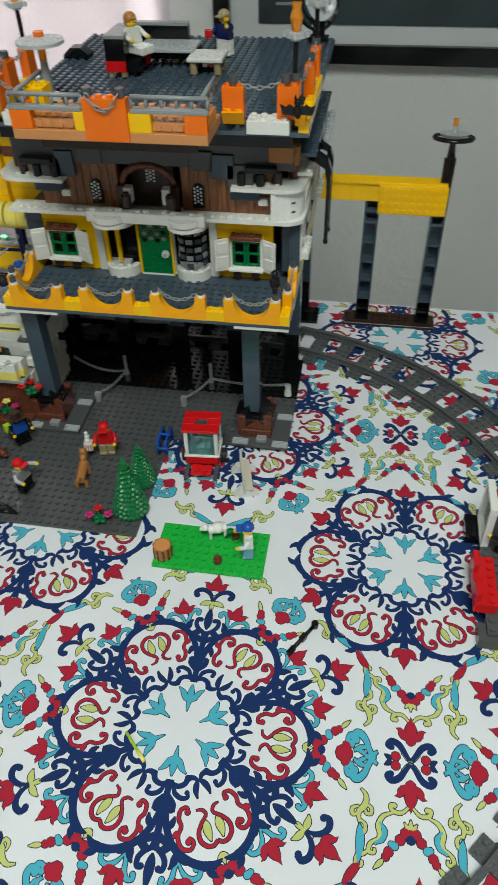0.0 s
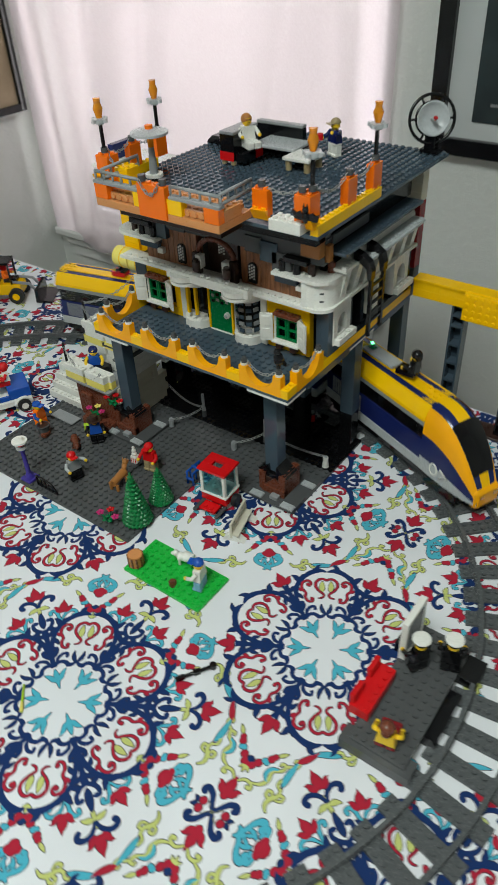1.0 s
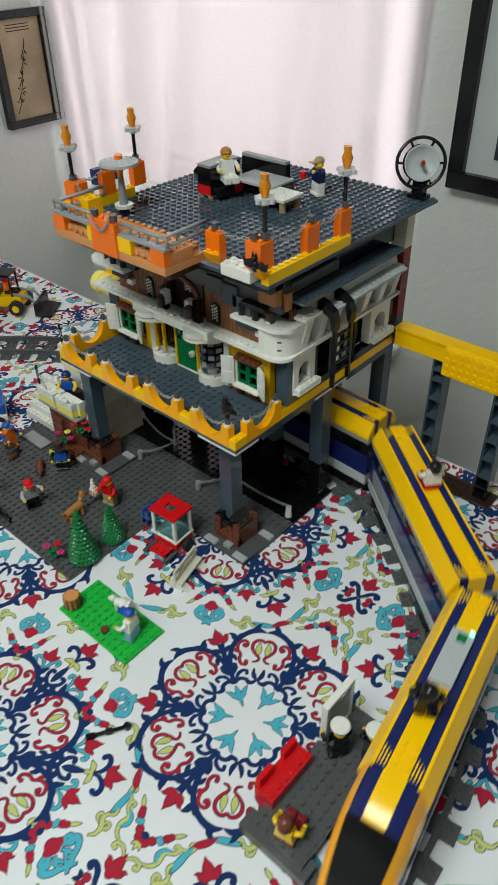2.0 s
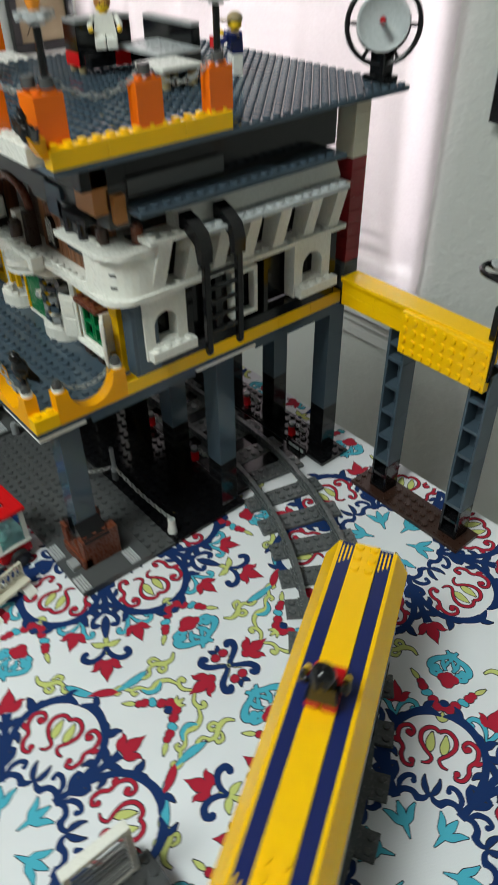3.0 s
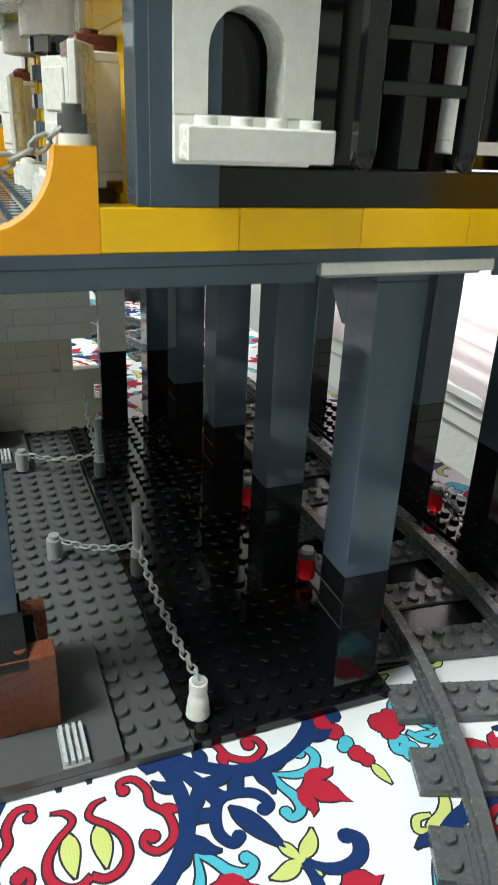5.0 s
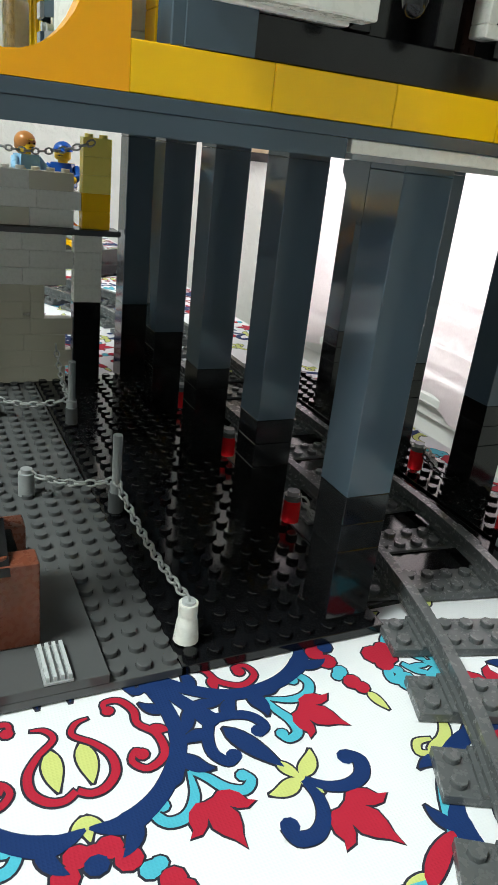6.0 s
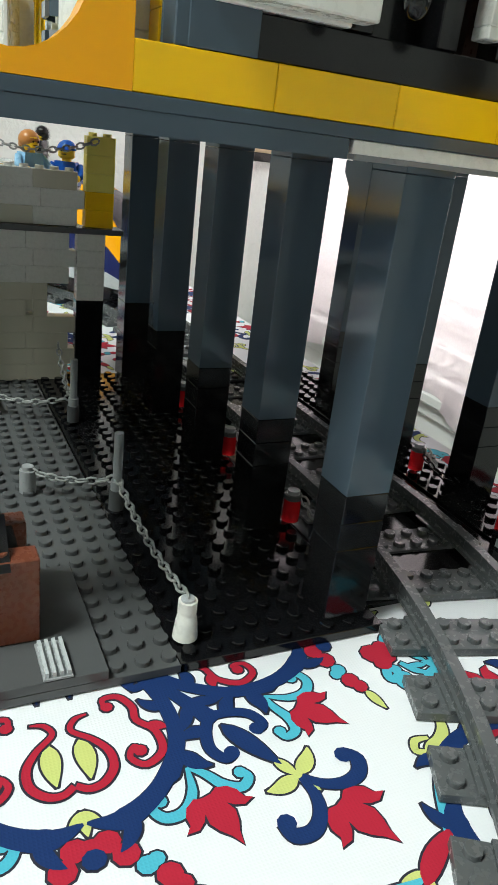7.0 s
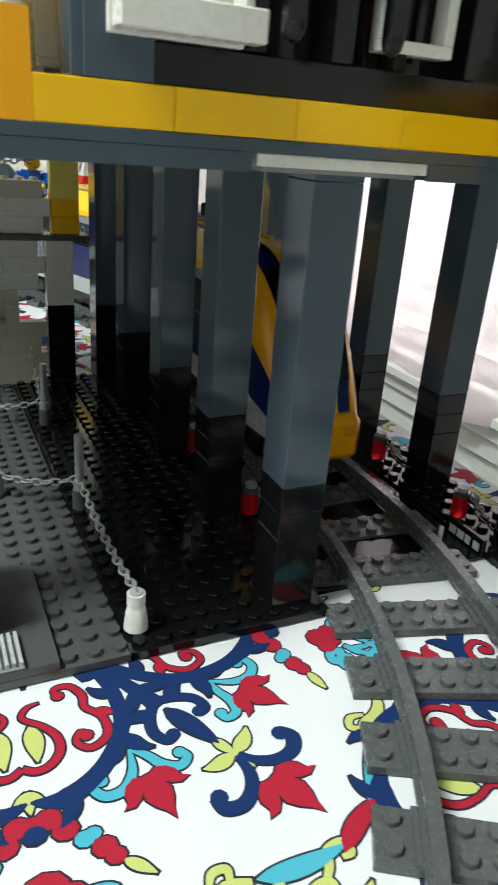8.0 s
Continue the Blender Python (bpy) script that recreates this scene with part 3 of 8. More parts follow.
def pol(r, deg):
    """A point in millimetres by radius and angle, in metres."""
    return (r * 0.001 * math.cos(radians(deg)), r * 0.001 * math.sin(radians(deg)))


def mm(*pts):
    return [(x * 0.001, y * 0.001) for x, y in pts]


def smooth2(pts, n=5):
    """A soft curve through the points."""
    out = []
    for i in range(len(pts) - 1):
        p0, p1, p2, p3 = pts[max(0, i - 1)], pts[i], pts[i + 1], pts[min(len(pts) - 1, i + 2)]
        for k in range(n):
            t = k / n
            out.append(tuple(0.5 * (2 * p1[c] + (p2[c] - p0[c]) * t + (2 * p0[c] - 5 * p1[c] + 4 * p2[c] - p3[c]) * t * t + (3 * p1[c] - p0[c] - 3 * p2[c] + p3[c]) * t ** 3) for c in (0, 1)))
    out.append(tuple(pts[-1]))
    return out


def stroke(p, pts, w, key, line=0.00060, n=5):
    """A soft stroke whose width runs through w (millimetres) along it."""
    q = smooth2(pts, n)
    m = len(q) - 1
    ws = []
    for i in range(m + 1):
        u = i / m * (len(w) - 1)
        k = min(len(w) - 2, int(u))
        ws.append(0.001 * (w[k] + (w[k + 1] - w[k]) * (u - k)))
    p.ribbon(q, ws, key, line)


def fleur(p, x, y, a, L, key):
    """A three-lobed flower with a sharp middle tip and round lobes hooked outwards."""
    c, s = math.cos(a), math.sin(a)

    def q(u, v):
        return (x + L * (u * c - v * s), y + L * (u * s + v * c))
    p.fan([q(-0.02, -0.08), q(0.22, -0.20), q(0.44, -0.25), q(0.62, -0.18), q(0.78, -0.08), q(1.0, 0), q(0.78, 0.08), q(0.62, 0.18), q(0.44, 0.25), q(0.22, 0.20), q(-0.02, 0.08)], key)
    for g in (1, -1):
        p.fan([q(0.0, g * 0.04), q(0.20, g * 0.16), q(0.36, g * 0.30), q(0.44, g * 0.44), q(0.40, g * 0.64), q(0.30, g * 0.52), q(0.14, g * 0.50), q(0.0, g * 0.40), q(-0.08, g * 0.22)], key)


def heart_sector(p):
    """One sixth of a rosette, its heart on the x axis."""
    def half():
        # petal wall from the stem round to a pointed crown, with leaf spurs on its back
        stroke(p, mm((39, 22.4), (47, 25.4), (59, 28.6), (73, 27.6), (85, 19.4), (91, 9.0), (89.5, 0.4)), [3.0, 3.8, 4.2, 4.4, 4.8, 6.0, 0.8], "navy", 0.0002)
        p.leaf(0.0760, 0.0275, 0.75, 0.0095, 0.0048, "navy", -0.7)
        p.leaf(0.0850, 0.0215, 2.30, 0.0075, 0.0042, "navy", 0.5)
        p.leaf(0.0905, 0.0110, -0.55, 0.0100, 0.0040, "navy", 0.5)
        p.leaf(0.0600, 0.0285, -2.2, 0.0080, 0.0036, "navy", 0.5)
        # scalloped inner ring with hooks
        stroke(p, mm((32.5, 18.8), (37.0, 15.0), (37.6, 10.0), (35.0, 6.2), (36.0, 2.6), (39.5, 0.2)), [3.0, 3.3, 3.4, 4.0, 3.0, 1.2], "navy", 0.0002)
        stroke(p, mm((35.5, 17.0), (41.0, 17.6), (45.5, 14.6), (46.4, 10.6), (43.4, 9.6)), [1.5, 3.2, 3.0, 2.6, 1.8], "navy", 0.0002)
        p.disc(0.0436, 0.0100, 0.0018, "navy", 9, 0)
        stroke(p, mm((40.0, 21.8), (47.0, 20.4), (51.0, 22.4), (50.6, 25.0)), [1.8, 2.8, 2.4, 1.2], "navy", 0.0002)
        p.leaf(0.0385, 0.0006, 0.34, 0.0115, 0.0032, "navy", 0.5)
        p.disc(0.0345, 0.0066, 0.0021, "navy", 9, 0)
        # half of the red heart with a lime seed
        stroke(p, mm((56.4, 7.4), (57.4, 4.0), (61.0, 2.4), (65.4, 7.0), (70.4, 10.2), (75.8, 10.2), (79.6, 7.0), (80.4, 3.2), (78.6, 0.2)), [0.5, 1.5, 1.5, 1.7, 2.1, 2.2, 2.2, 2.0, 1.8], "red")
        p.leaf(0.0645, 0.0037, 0.03, 0.0130, 0.0050, "lime", 0.15)
        stroke(p, mm((62.4, 1.0), (70.0, 0.7), (79.0, 0.4)), [0.3, 0.5, 0.3], "line", 0)
        # red scrolls beside the heart
        stroke(p, mm((73.0, 18.4), (71.0, 16.6), (74.4, 14.8), (77.6, 18.2), (74.4, 23.4), (67.4, 23.4), (62.4, 19.6), (57.4, 19.8), (52.6, 17.0), (52.4, 12.8), (55.8, 12.6)), [1.1, 1.5, 1.7, 2.0, 2.2, 2.0, 1.9, 2.1, 2.0, 1.7, 1.1], "red", n=4)
        p.disc(0.0728, 0.0178, 0.0018, "red")
        p.disc(0.0555, 0.0132, 0.0017, "red")
        p.leaf(0.0655, 0.0215, 1.25, 0.0058, 0.0034, "red", 0.4)
    p.both(half)


def junction(p, rich):
    """The stem between two hearts, along the x axis."""
    # turquoise leaf, its long tip towards the rosette's middle
    stroke(p, mm((13.0, 0), (18.5, 0), (23.0, 0), (28.0, 0), (33.5, 0)), [0.3, 2.6, 3.8, 4.6, 0.6], "teal", 0.0005)
    for g in (1, -1):
        stroke(p, mm((20.5, g * 0.4), (23.6, g * 3.4), (27.6, g * 6.0), (30.6, g * 9.4)), [1.6, 4.2, 3.4, 0.4], "teal", 0.0005)
    stroke(p, mm((36, 0), (44, 0), (58, 0), (72, 0), (80, 0)), [5.4, 4.0, 3.4, 4.8, 6.6], "navy", 0.0002)

    def wings():
        p.leaf(0.0500, 0.0008, 0.85, 0.0085, 0.0034, "navy", 0.7)
        p.leaf(0.0600, 0.0010, 2.45, 0.0075, 0.0030, "navy", 0.5)
        p.leaf(0.0700, 0.0016, 0.95, 0.0095, 0.0036, "navy", -0.5)
    p.both(wings)
    if not rich:
        fleur(p, 0.0815, 0, 0.0, 0.0170, "red")
        return

    def half():
        # navy flower on the rosette's rim
        stroke(p, mm((78, 0.8), (81.0, 5.4), (85.4, 8.6), (90.2, 8.2), (90.6, 5.0)), [3.0, 3.2, 3.2, 3.0, 2.2], "navy", 0.0003)
        p.disc(0.0900, 0.0056, 0.0022, "navy", 9, 0)
        p.leaf(0.0810, 0.0040, 2.0, 0.0085, 0.0042, "navy", 0.6)
        # turquoise wing of two arcs with curled ends, and a red flower in its notch
        stroke(p, mm((94.8, 8.6), (97.8, 8.8), (98.4, 12.4), (94.6, 15.0), (89.0, 15.6), (84.4, 17.2)), [1.4, 2.4, 2.8, 3.0, 2.4, 0.8], "teal")
        stroke(p, mm((85.6, 28.6), (86.4, 31.8), (90.4, 31.4), (92.4, 27.0), (90.0, 21.6), (84.4, 17.2)), [1.4, 2.4, 2.8, 3.0, 2.4, 0.8], "teal")
        p.disc(0.0954, 0.0092, 0.0017, "teal")
        p.disc(0.0862, 0.0290, 0.0017, "teal")
        fleur(p, 0.0938, 0.0206, 0.28, 0.0150, "red")
        # lime leaves
        p.leaf(0.1065, 0.0004, 1.85, 0.0095, 0.0044, "lime", -0.5)
        # navy anchor
        stroke(p, mm((108.0, 0.3), (113.6, 2.2), (117.6, 6.4), (118.6, 11.4), (116.0, 15.2), (112.0, 14.6)), [1.6, 3.0, 3.6, 4.0, 4.2, 3.0], "navy", 0.0003)
        p.disc(0.1126, 0.0138, 0.0025, "navy", 9, 0)
    p.leaf(0.0820, 0, 0.0, 0.0200, 0.0056, "navy")
    p.leaf(0.0995, 0, 0.0, 0.0080, 0.0032, "lime")
    p.leaf(0.1060, 0, 0.0, 0.0080, 0.0030, "lime")
    p.both(half)
    fleur(p, 0.1195, 0, 0.0, 0.0165, "red")


def spray(p, q):
    """Berries along a slanting string, from the origin towards x and q * y."""
    stroke(p, mm((2, q * 2), (10, q * 8), (20, q * 16)), [0.5, 0.5, 0.5], "line", 0)
    p.disc(0.0050, q * 0.0034, 0.0031, "red")
    p.disc(0.0094, q * 0.0066, 0.0031, "red")
    p.disc(0.0136, q * 0.0101, 0.0024, "teal")
    p.disc(0.0128, q * 0.0122, 0.0019, "teal")
    p.disc(0.0174, q * 0.0138, 0.0029, "red")
    p.disc(0.0206, q * 0.0156, 0.0024, "red")
    p.leaf(0.0222, q * 0.0170, q * 0.75, 0.0085, 0.0030, "lime")


def berries(p):
    keep = p.m.copy()
    p.m = keep @ at2(0.0905, 0.0)
    p.leaf(0, 0, 0.0, 0.0072, 0.0030, "lime")
    p.both(lambda: p.leaf(0, 0.0003, 0.62, 0.0070, 0.0028, "lime", -0.3))
    p.m = keep @ at2(0.0955, 0.0)
    for q in (1, -1):
        spray(p, q)
    p.disc(0.0085, 0, 0.0027, "navy")
    p.disc(0.0052, 0, 0.0022, "red")
    p.m = keep


def outer_chain(p):
    """Lime scrolls from a turquoise flower up to a turquoise spear."""
    # outer chain from the turquoise flower to a turquoise spear
    stroke(p, mm((33.0, 12.5), (37.0, 15.5), (35.0, 20.0), (32.0, 24.0), (32.6, 29.0)), [0.6, 1.0, 0.9, 1.4, 1.0], "line", 0)
    stroke(p, mm((32.5, 22.0), (29.0, 26.0), (29.6, 32.0), (33.4, 37.0), (32.5, 43.0)), [1.0, 2.6, 3.8, 3.0, 1.4], "lime")
    stroke(p, mm((29.8, 31.0), (25.6, 33.0), (25.4, 36.6), (28.6, 37.0), (28.8, 34.8)), [1.0, 2.2, 2.2, 2.0, 1.4], "lime")
    stroke(p, mm((33.5, 33.0), (37.4, 35.0), (37.4, 38.6), (34.6, 38.4)), [1.0, 2.2, 2.2, 1.6], "lime")
    stroke(p, mm((33.0, 41.0), (29.0, 44.0), (29.4, 48.4), (32.4, 48.4), (32.0, 46.0)), [1.0, 2.2, 2.4, 2.0, 1.4], "lime")
    p.leaf(0.0325, 0.0440, 1.55, 0.0245, 0.0050, "teal", 0.2)


def flower_crown(p):
    """A turquoise flower round x = 35 mm with a red blossom on its far side."""
    def crown():
        stroke(p, mm((22.6, 3.4), (26.0, 1.6), (28.6, 4.6), (30.6, 8.8), (34.0, 12.0), (37.6, 12.4), (39.6, 9.2), (37.0, 7.4)), [1.4, 3.0, 3.4, 3.6, 4.2, 4.0, 3.4, 2.6], "teal")
        p.disc(0.0374, 0.0086, 0.0023, "teal")
        stroke(p, mm((38.0, 10.6), (42.0, 10.8), (43.0, 7.0), (40.4, 5.2)), [2.2, 3.0, 3.0, 2.2], "teal")
        p.disc(0.0402, 0.0060, 0.0020, "teal")
        stroke(p, mm((29.6, 5.0), (34.0, 4.6), (38.4, 2.4)), [1.2, 2.8, 1.6], "teal")
        p.leaf(0.0300, 0.0010, 0.35, 0.0075, 0.0022, "teal")
        p.disc(0.0440, 0.0040, 0.0030, "red")
    p.both(crown)
    p.disc(0.0470, 0, 0.0042, "red")
    p.disc(0.0430, 0, 0.0036, "red")
    p.leaf(0.0235, 0, 0.0, 0.0080, 0.0040, "teal")


def rosette(p, rich):
    base = p.m.copy()
    for k in range(6):
        p.m = base @ at2(0, 0, math.pi / 3 * k)
        heart_sector(p)
        if rich:
            p.m = p.m @ Matrix(((0.95, 0, 0), (0, 1.05, 0), (0, 0, 1)))
            berries(p)
            if k % 3:
                p.m = base @ at2(0, 0, math.pi / 3 * k) @ Matrix(((-1, 0, 0.162), (0, 1, 0), (0, 0, 1)))
                flower_crown(p)
                p.both(lambda: outer_chain(p))
        p.m = base @ at2(0, 0, math.pi / 3 * (k + 0.5))
        junction(p, rich)
    p.m = base


def scroll_cell(p):
    """The upright diamond between rosettes."""
    base = p.m.copy()

    def quarter():
        # navy hooks and berries in the heart of the diamond
        stroke(p, mm((0.8, 1.0), (4.0, 6.0), (8.0, 11.5), (13.0, 13.4), (15.6, 10.4), (13.0, 8.4)), [2.4, 3.4, 4.2, 4.4, 3.6, 2.8], "navy", 0.0003)
        p.disc(0.0132, 0.0091, 0.0022, "navy", 9, 0)
        p.disc(0.0102, 0.0032, 0.0031, "red")
        p.leaf(0.0005, 0.0005, 0.75, 0.0075, 0.0030, "lime", 0.4)
        p.leaf(0.0135, 0.0004, 0.65, 0.0050, 0.0030, "navy", 0.3)
        stroke(p, mm((1.0, 12.5), (6.0, 14.0), (9.0, 18.0)), [0.8, 2.2, 0.6], "line", 0)
        # inner chain: lime scroll, turquoise link, red spear
        stroke(p, mm((1.5, 29.5), (6.0, 33.5), (11.5, 33.0), (13.0, 29.6), (10.2, 28.8)), [1.4, 2.2, 2.6, 2.2, 1.6], "lime")
        p.disc(0.0106, 0.0295, 0.0016, "lime")
        stroke(p, mm((11.0, 34.0), (17.5, 37.0), (20.5, 43.0), (19.5, 49.0), (22.5, 54.5)), [1.0, 2.6, 3.2, 2.6, 1.4], "lime")
        stroke(p, mm((20.0, 41.0), (16.5, 46.0), (18.2, 51.5), (23.0, 54.0)), [0.8, 3.4, 3.0, 1.0], "teal")
        stroke(p, mm((20.5, 51.0), (25.5, 55.0), (26.0, 59.4), (22.8, 59.6), (22.6, 57.2)), [1.2, 2.4, 2.4, 2.0, 1.4], "lime")
        stroke(p, mm((25.5, 58.0), (29.0, 61.0), (33.0, 63.0), (33.6, 67.6), (30.4, 68.0), (30.2, 65.4)), [1.4, 2.2, 2.6, 2.4, 2.0, 1.4], "lime")
        p.leaf(0.0310, 0.0665, 1.02, 0.0200, 0.0050, "red", -0.25)
        outer_chain(p)
    for sx in (1, -1):
        for sy in (1, -1):
            p.m = base @ Matrix(((sx, 0, 0), (0, sy, 0), (0, 0, 1)))
            quarter()
    for s in (1, -1):
        # turquoise flower with a red blossom
        p.m = base @ Matrix(((s, 0, 0), (0, 1.25, 0), (0, 0, 1)))

        flower_crown(p)
        p.m = base @ at2(0, 0, s * math.pi / 2)
        fleur(p, 0.0165, 0, 0.0, 0.0165, "red")
        p.leaf(0.0120, 0, 0.0, 0.0060, 0.0060, "red")
        # berry sprays that close the diamond
        p.m = base @ at2(0, 0, s * math.pi / 2) @ at2(0.0405, 0)
        for q in (1, -1):
            spray(p, q)
            p.leaf(0.0040, q * 0.0004, math.pi - q * 0.6, 0.0065, 0.0026, "lime")
        p.leaf(0.0040, 0, math.pi, 0.0075, 0.0030, "lime")
        p.disc(0.0085, 0, 0.0028, "navy")
        p.disc(0.0048, 0, 0.0024, "red")
    p.m = base


pr = Print()
DX, DY, CX, CY = 0.160, 0.168, 0.1165, -0.1185
for i in range(-7, 6):
    for j in range(-5, 4):
        x, y = CX + i * DX - 0.03 * j * DY, CY + j * DY
        if not (TX0 + 0.02 < x < TX1 and TY0 < y < TY1 + 0.1):
            continue
        pr.m = at2(x, y)
        if (i + j) % 2 == 0:
            rosette(pr, i % 2 != 0)
        elif i % 2 == 0:
            scroll_cell(pr)
for k, (key, z) in enumerate((("line", 0.00004), ("lime", 0.00009), ("teal", 0.00014), ("red", 0.00019), ("navy", 0.00024))):
    v, f = pr.layers[key]
    inside = [TX0 < a < TX1 and TY0 < b < TY1 for a, b, c in v]
    mb = Mesh()
    mb.add([(a, b, z + c) for a, b, c in v], [q for q in f if all(inside[i] for i in q)], "print_" + key)
    ob = part("print", mb, cloth, {"line": "dark printed outlines", "lime": "lime green printed leaves", "teal": "turquoise printed leaves", "red": "red printed hearts and flowers", "navy": "navy blue printed scrolls"}[key])
    ob["kind"] = "stuff"

# ---- base plates ----
def plate_thing(name, x0, y0, nx, ny, z0, h, mat, label, category="baseplate", skip=None):
    mb = Mesh()
    mb.box(0, nx * S, 0, ny * S, 0, h, mat, 0.0002)
    mb.studs(0, 0, nx, ny, h, mat, skip)
    return solo(name, mb, pose(x0, y0, z0), label, category)


GZ = 0.0024          # top of the ground plates
plate_thing("baseplate", -0.376, -0.122, 32, 26, 0.0004, 0.0020, "dark_grey", "large dark grey studded baseplate lying on the cloth")
plate_thing("baseplate", -0.120, 0.008, 15, 10, 0.0004, 0.0030, "dark_grey", "dark grey studded plate under the brick house")
plate_thing("baseplate", -0.272, 0.0864, 34, 9, 0.0004, 0.0032, "black", "black studded plate under the brick house")
mb = Mesh()
mb.box(0, 0.260, 0, 0.078, 0, 0.0020, "black", 0.0002)
solo("baseplate", mb, pose(-0.272, 0.1605, 0.0003), "smooth black plate under the track beneath the house", "baseplate")
plate_thing("baseplate", -0.272, 0.240, 35, 4, 0.0004, 0.0032, "black", "long black studded plate beside the railway")

# ---- the brick house on stilts ----
house = thing("brick_house", pose(0, 0, 0), "toy brick guest house on slate pillars with orange roof terrace", "toy house")
Z1 = 0.1536          # underside of the yellow edging, top of the deck plate
GROUP_X = [-0.004 - 0.064 * k for k in range(5)]


def pillar(x1, y0, z0, zt, black_h, wx=2, wy=2, top="slate"):
    """A column of stacked bricks whose right face stands at x1."""
    x0 = x1 - wx * S
    z = z0
    while z < zt - 0.001:
        mat = "black" if z < black_h - 0.001 else top
        h = 30 if mat != "black" else 9 if z + 9 * P <= black_h + 0.004 else 3
        if z + h * P > zt:
            h = max(1, round((zt - z) / P))
        brick(house, mat, x0, y0, z, wx, wy, h, False)
        z += h * P


for k, gx in enumerate(GROUP_X):
    pillar(gx, 0.137, 0.0034, 0.1456, 0.0514)
    pillar(gx, 0.250, 0.0034, 0.1456, 0.0514, 2, 2, "slate")
    if k == 0:
        mb = Mesh()     # bracket at the head of the corner pillar
        mb.prism([(gx - 0.0162, 0.1456), (gx - 0.0300, 0.1456), (gx - 0.0300, 0.1424), (gx - 0.0180, 0.1290), (gx - 0.0162, 0.1290)], "y", 0.1372, 0.1528, "slate")
        part("bracket", mb, house)
    mb = Mesh()
    mb.box(gx - 0.016, gx, 0.121, 0.169, 0.1458, 0.1490, "mid_grey", 0.0002)
    part("plate", mb, house)
# front pillars on their rock bases
def rock_base(x0, y0):
    t = thing("rock_base", pose(x0, y0, 0.0034), "reddish brown stepped brick footing on grey plates", "brick footing", "pillar footings")
    mb = Mesh()
    mb.box(0, 0.056, 0, 0.060, 0, P, "dark_grey", 0.0002)
    mb.box(0.0, 0.056, 0.0, 0.012, P, P + 0.0001, "dark_grey")
    part("plate", mb, t)
    for x, y, rz in ((0.0, 0.0, 0), (0.040, 0.0, 0), (0.040, 0.042, 0)):
        mb = Mesh()
        for q in range(4):
            mb.box(0.0006, 0.0154, 0.0006 + 0.0020 * q, 0.0016 + 0.0020 * q, 0, 0.0022, "light_grey")
        mb.box(0, 0.016, 0.0, 0.008, 0, 0.0006, "mid_grey")
        part("grille", mb, t, "light grey slotted grille tile", pose(x + (0.008 if rz else 0), y, P + 0.0002, 0, 0, rz))
    for (a, b, c, d, z, h, mat) in ((0.008, 0.038, 0.012, 0.020, 0, B, "red_brown"), (0.004, 0.012, 0.014, 0.044, 0, B * 2.6, "red_brown"), (0.030, 0.038, 0.014, 0.044, 0, B * 2.9, "red_brown"), (0.0121, 0.0299, 0.016, 0.040, 0, B * 2, "dark_brown"), (0.0122, 0.0298, 0.0162, 0.0398, B * 2, B * 2.6, "black")):
        mb = Mesh()
        mb.box(a, b, c, d, P + z + 0.0001, P + max(h, z + 0.0002), mat, 0.0004)
        if mat == "red_brown" and h > B * 2:
            mb.studs(a, c, 1, 3, P + h, mat)
        part("brick", mb, t)
    for sx, a in ((1, 0.032), (-1, 0.010)):
        mb = Mesh()
        mb.prism([(a, P + B * 2.6), (a + sx * 0.008, P + B * 2.6 + 0.001), (a - sx * 0.006, P + B * 3.8), (a - sx * 0.007, P + B * 2.6)], "y", 0.016, 0.036, "black")
        part("slope", mb, t)
    mb = Mesh()
    mb.prism([(0.012, P + B), (0.024, P + B * 2.2), (0.034, P + B), (0.024, P)], "y", 0.0135, 0.0195, "red_brown")
    part("rock_face", mb, t)
    mb = Mesh()
    mb.box(0.024, 0.034, 0.0045, 0.0115, P + 0.0002, P + 0.0050, "mid_grey", 0.0004)
    part("tile", mb, t)


rock_base(-0.056, 0.005)
rock_base(-0.272, 0.000)
for x1 in (-0.024, -0.240):
    pillar(x1 - (0.006 if x1 > -0.1 else 0), 0.024 if x1 > -0.1 else 0.020, 0.0340, 0.1490, 0.0)
# deck plate, white plates at the corners
mb = Mesh()
mb.box(-0.256, 0.0, 0.0, 0.256, Z1 - P, Z1 - 0.0001, "slate", 0.0002)
mb.studs(-0.256, 0.0, 32, 8, Z1 - 0.0001, "slate", lambda i, j: j < 1 or i in (0, 31))
part("deck", mb, house, "slate blue studded deck plate")
# hollow underside of the deck: thin ribs between the stud tubes
mb = Mesh()
for i in range(33):
    x = min(-0.0012, -0.256 + i * S)
    mb.box(x, x + 0.0011, 0.0365, 0.1165, Z1 - P - 0.0046, Z1 - P - 0.0001, "slate")
    mb.box(x, x + 0.0011, 0.1705, 0.2555, Z1 - P - 0.0046, Z1 - P - 0.0001, "slate")
for j in range(33):
    y = min(0.2545, j * S)
    if 0.0365 < y < 0.1165 or 0.1705 < y:
        mb.box(-0.2555, -0.0005, y, y + 0.0011, Z1 - P - 0.0045, Z1 - P - 0.0002, "slate")
part("underside", mb, house, "ribbed hollow underside of the deck plate")
for x, y, nx, ny in ((-0.048, 0.0005, 6, 4), (-0.2555, 0.0005, 6, 4), (-0.032, 0.118, 4, 7)):
    mb = Mesh()
    mb.box(x, x + nx * S - 0.0005, y, y + ny * S, Z1 - 2 * P, Z1 - P - 0.0001, "white", 0.0002)
    part("plate", mb, house)


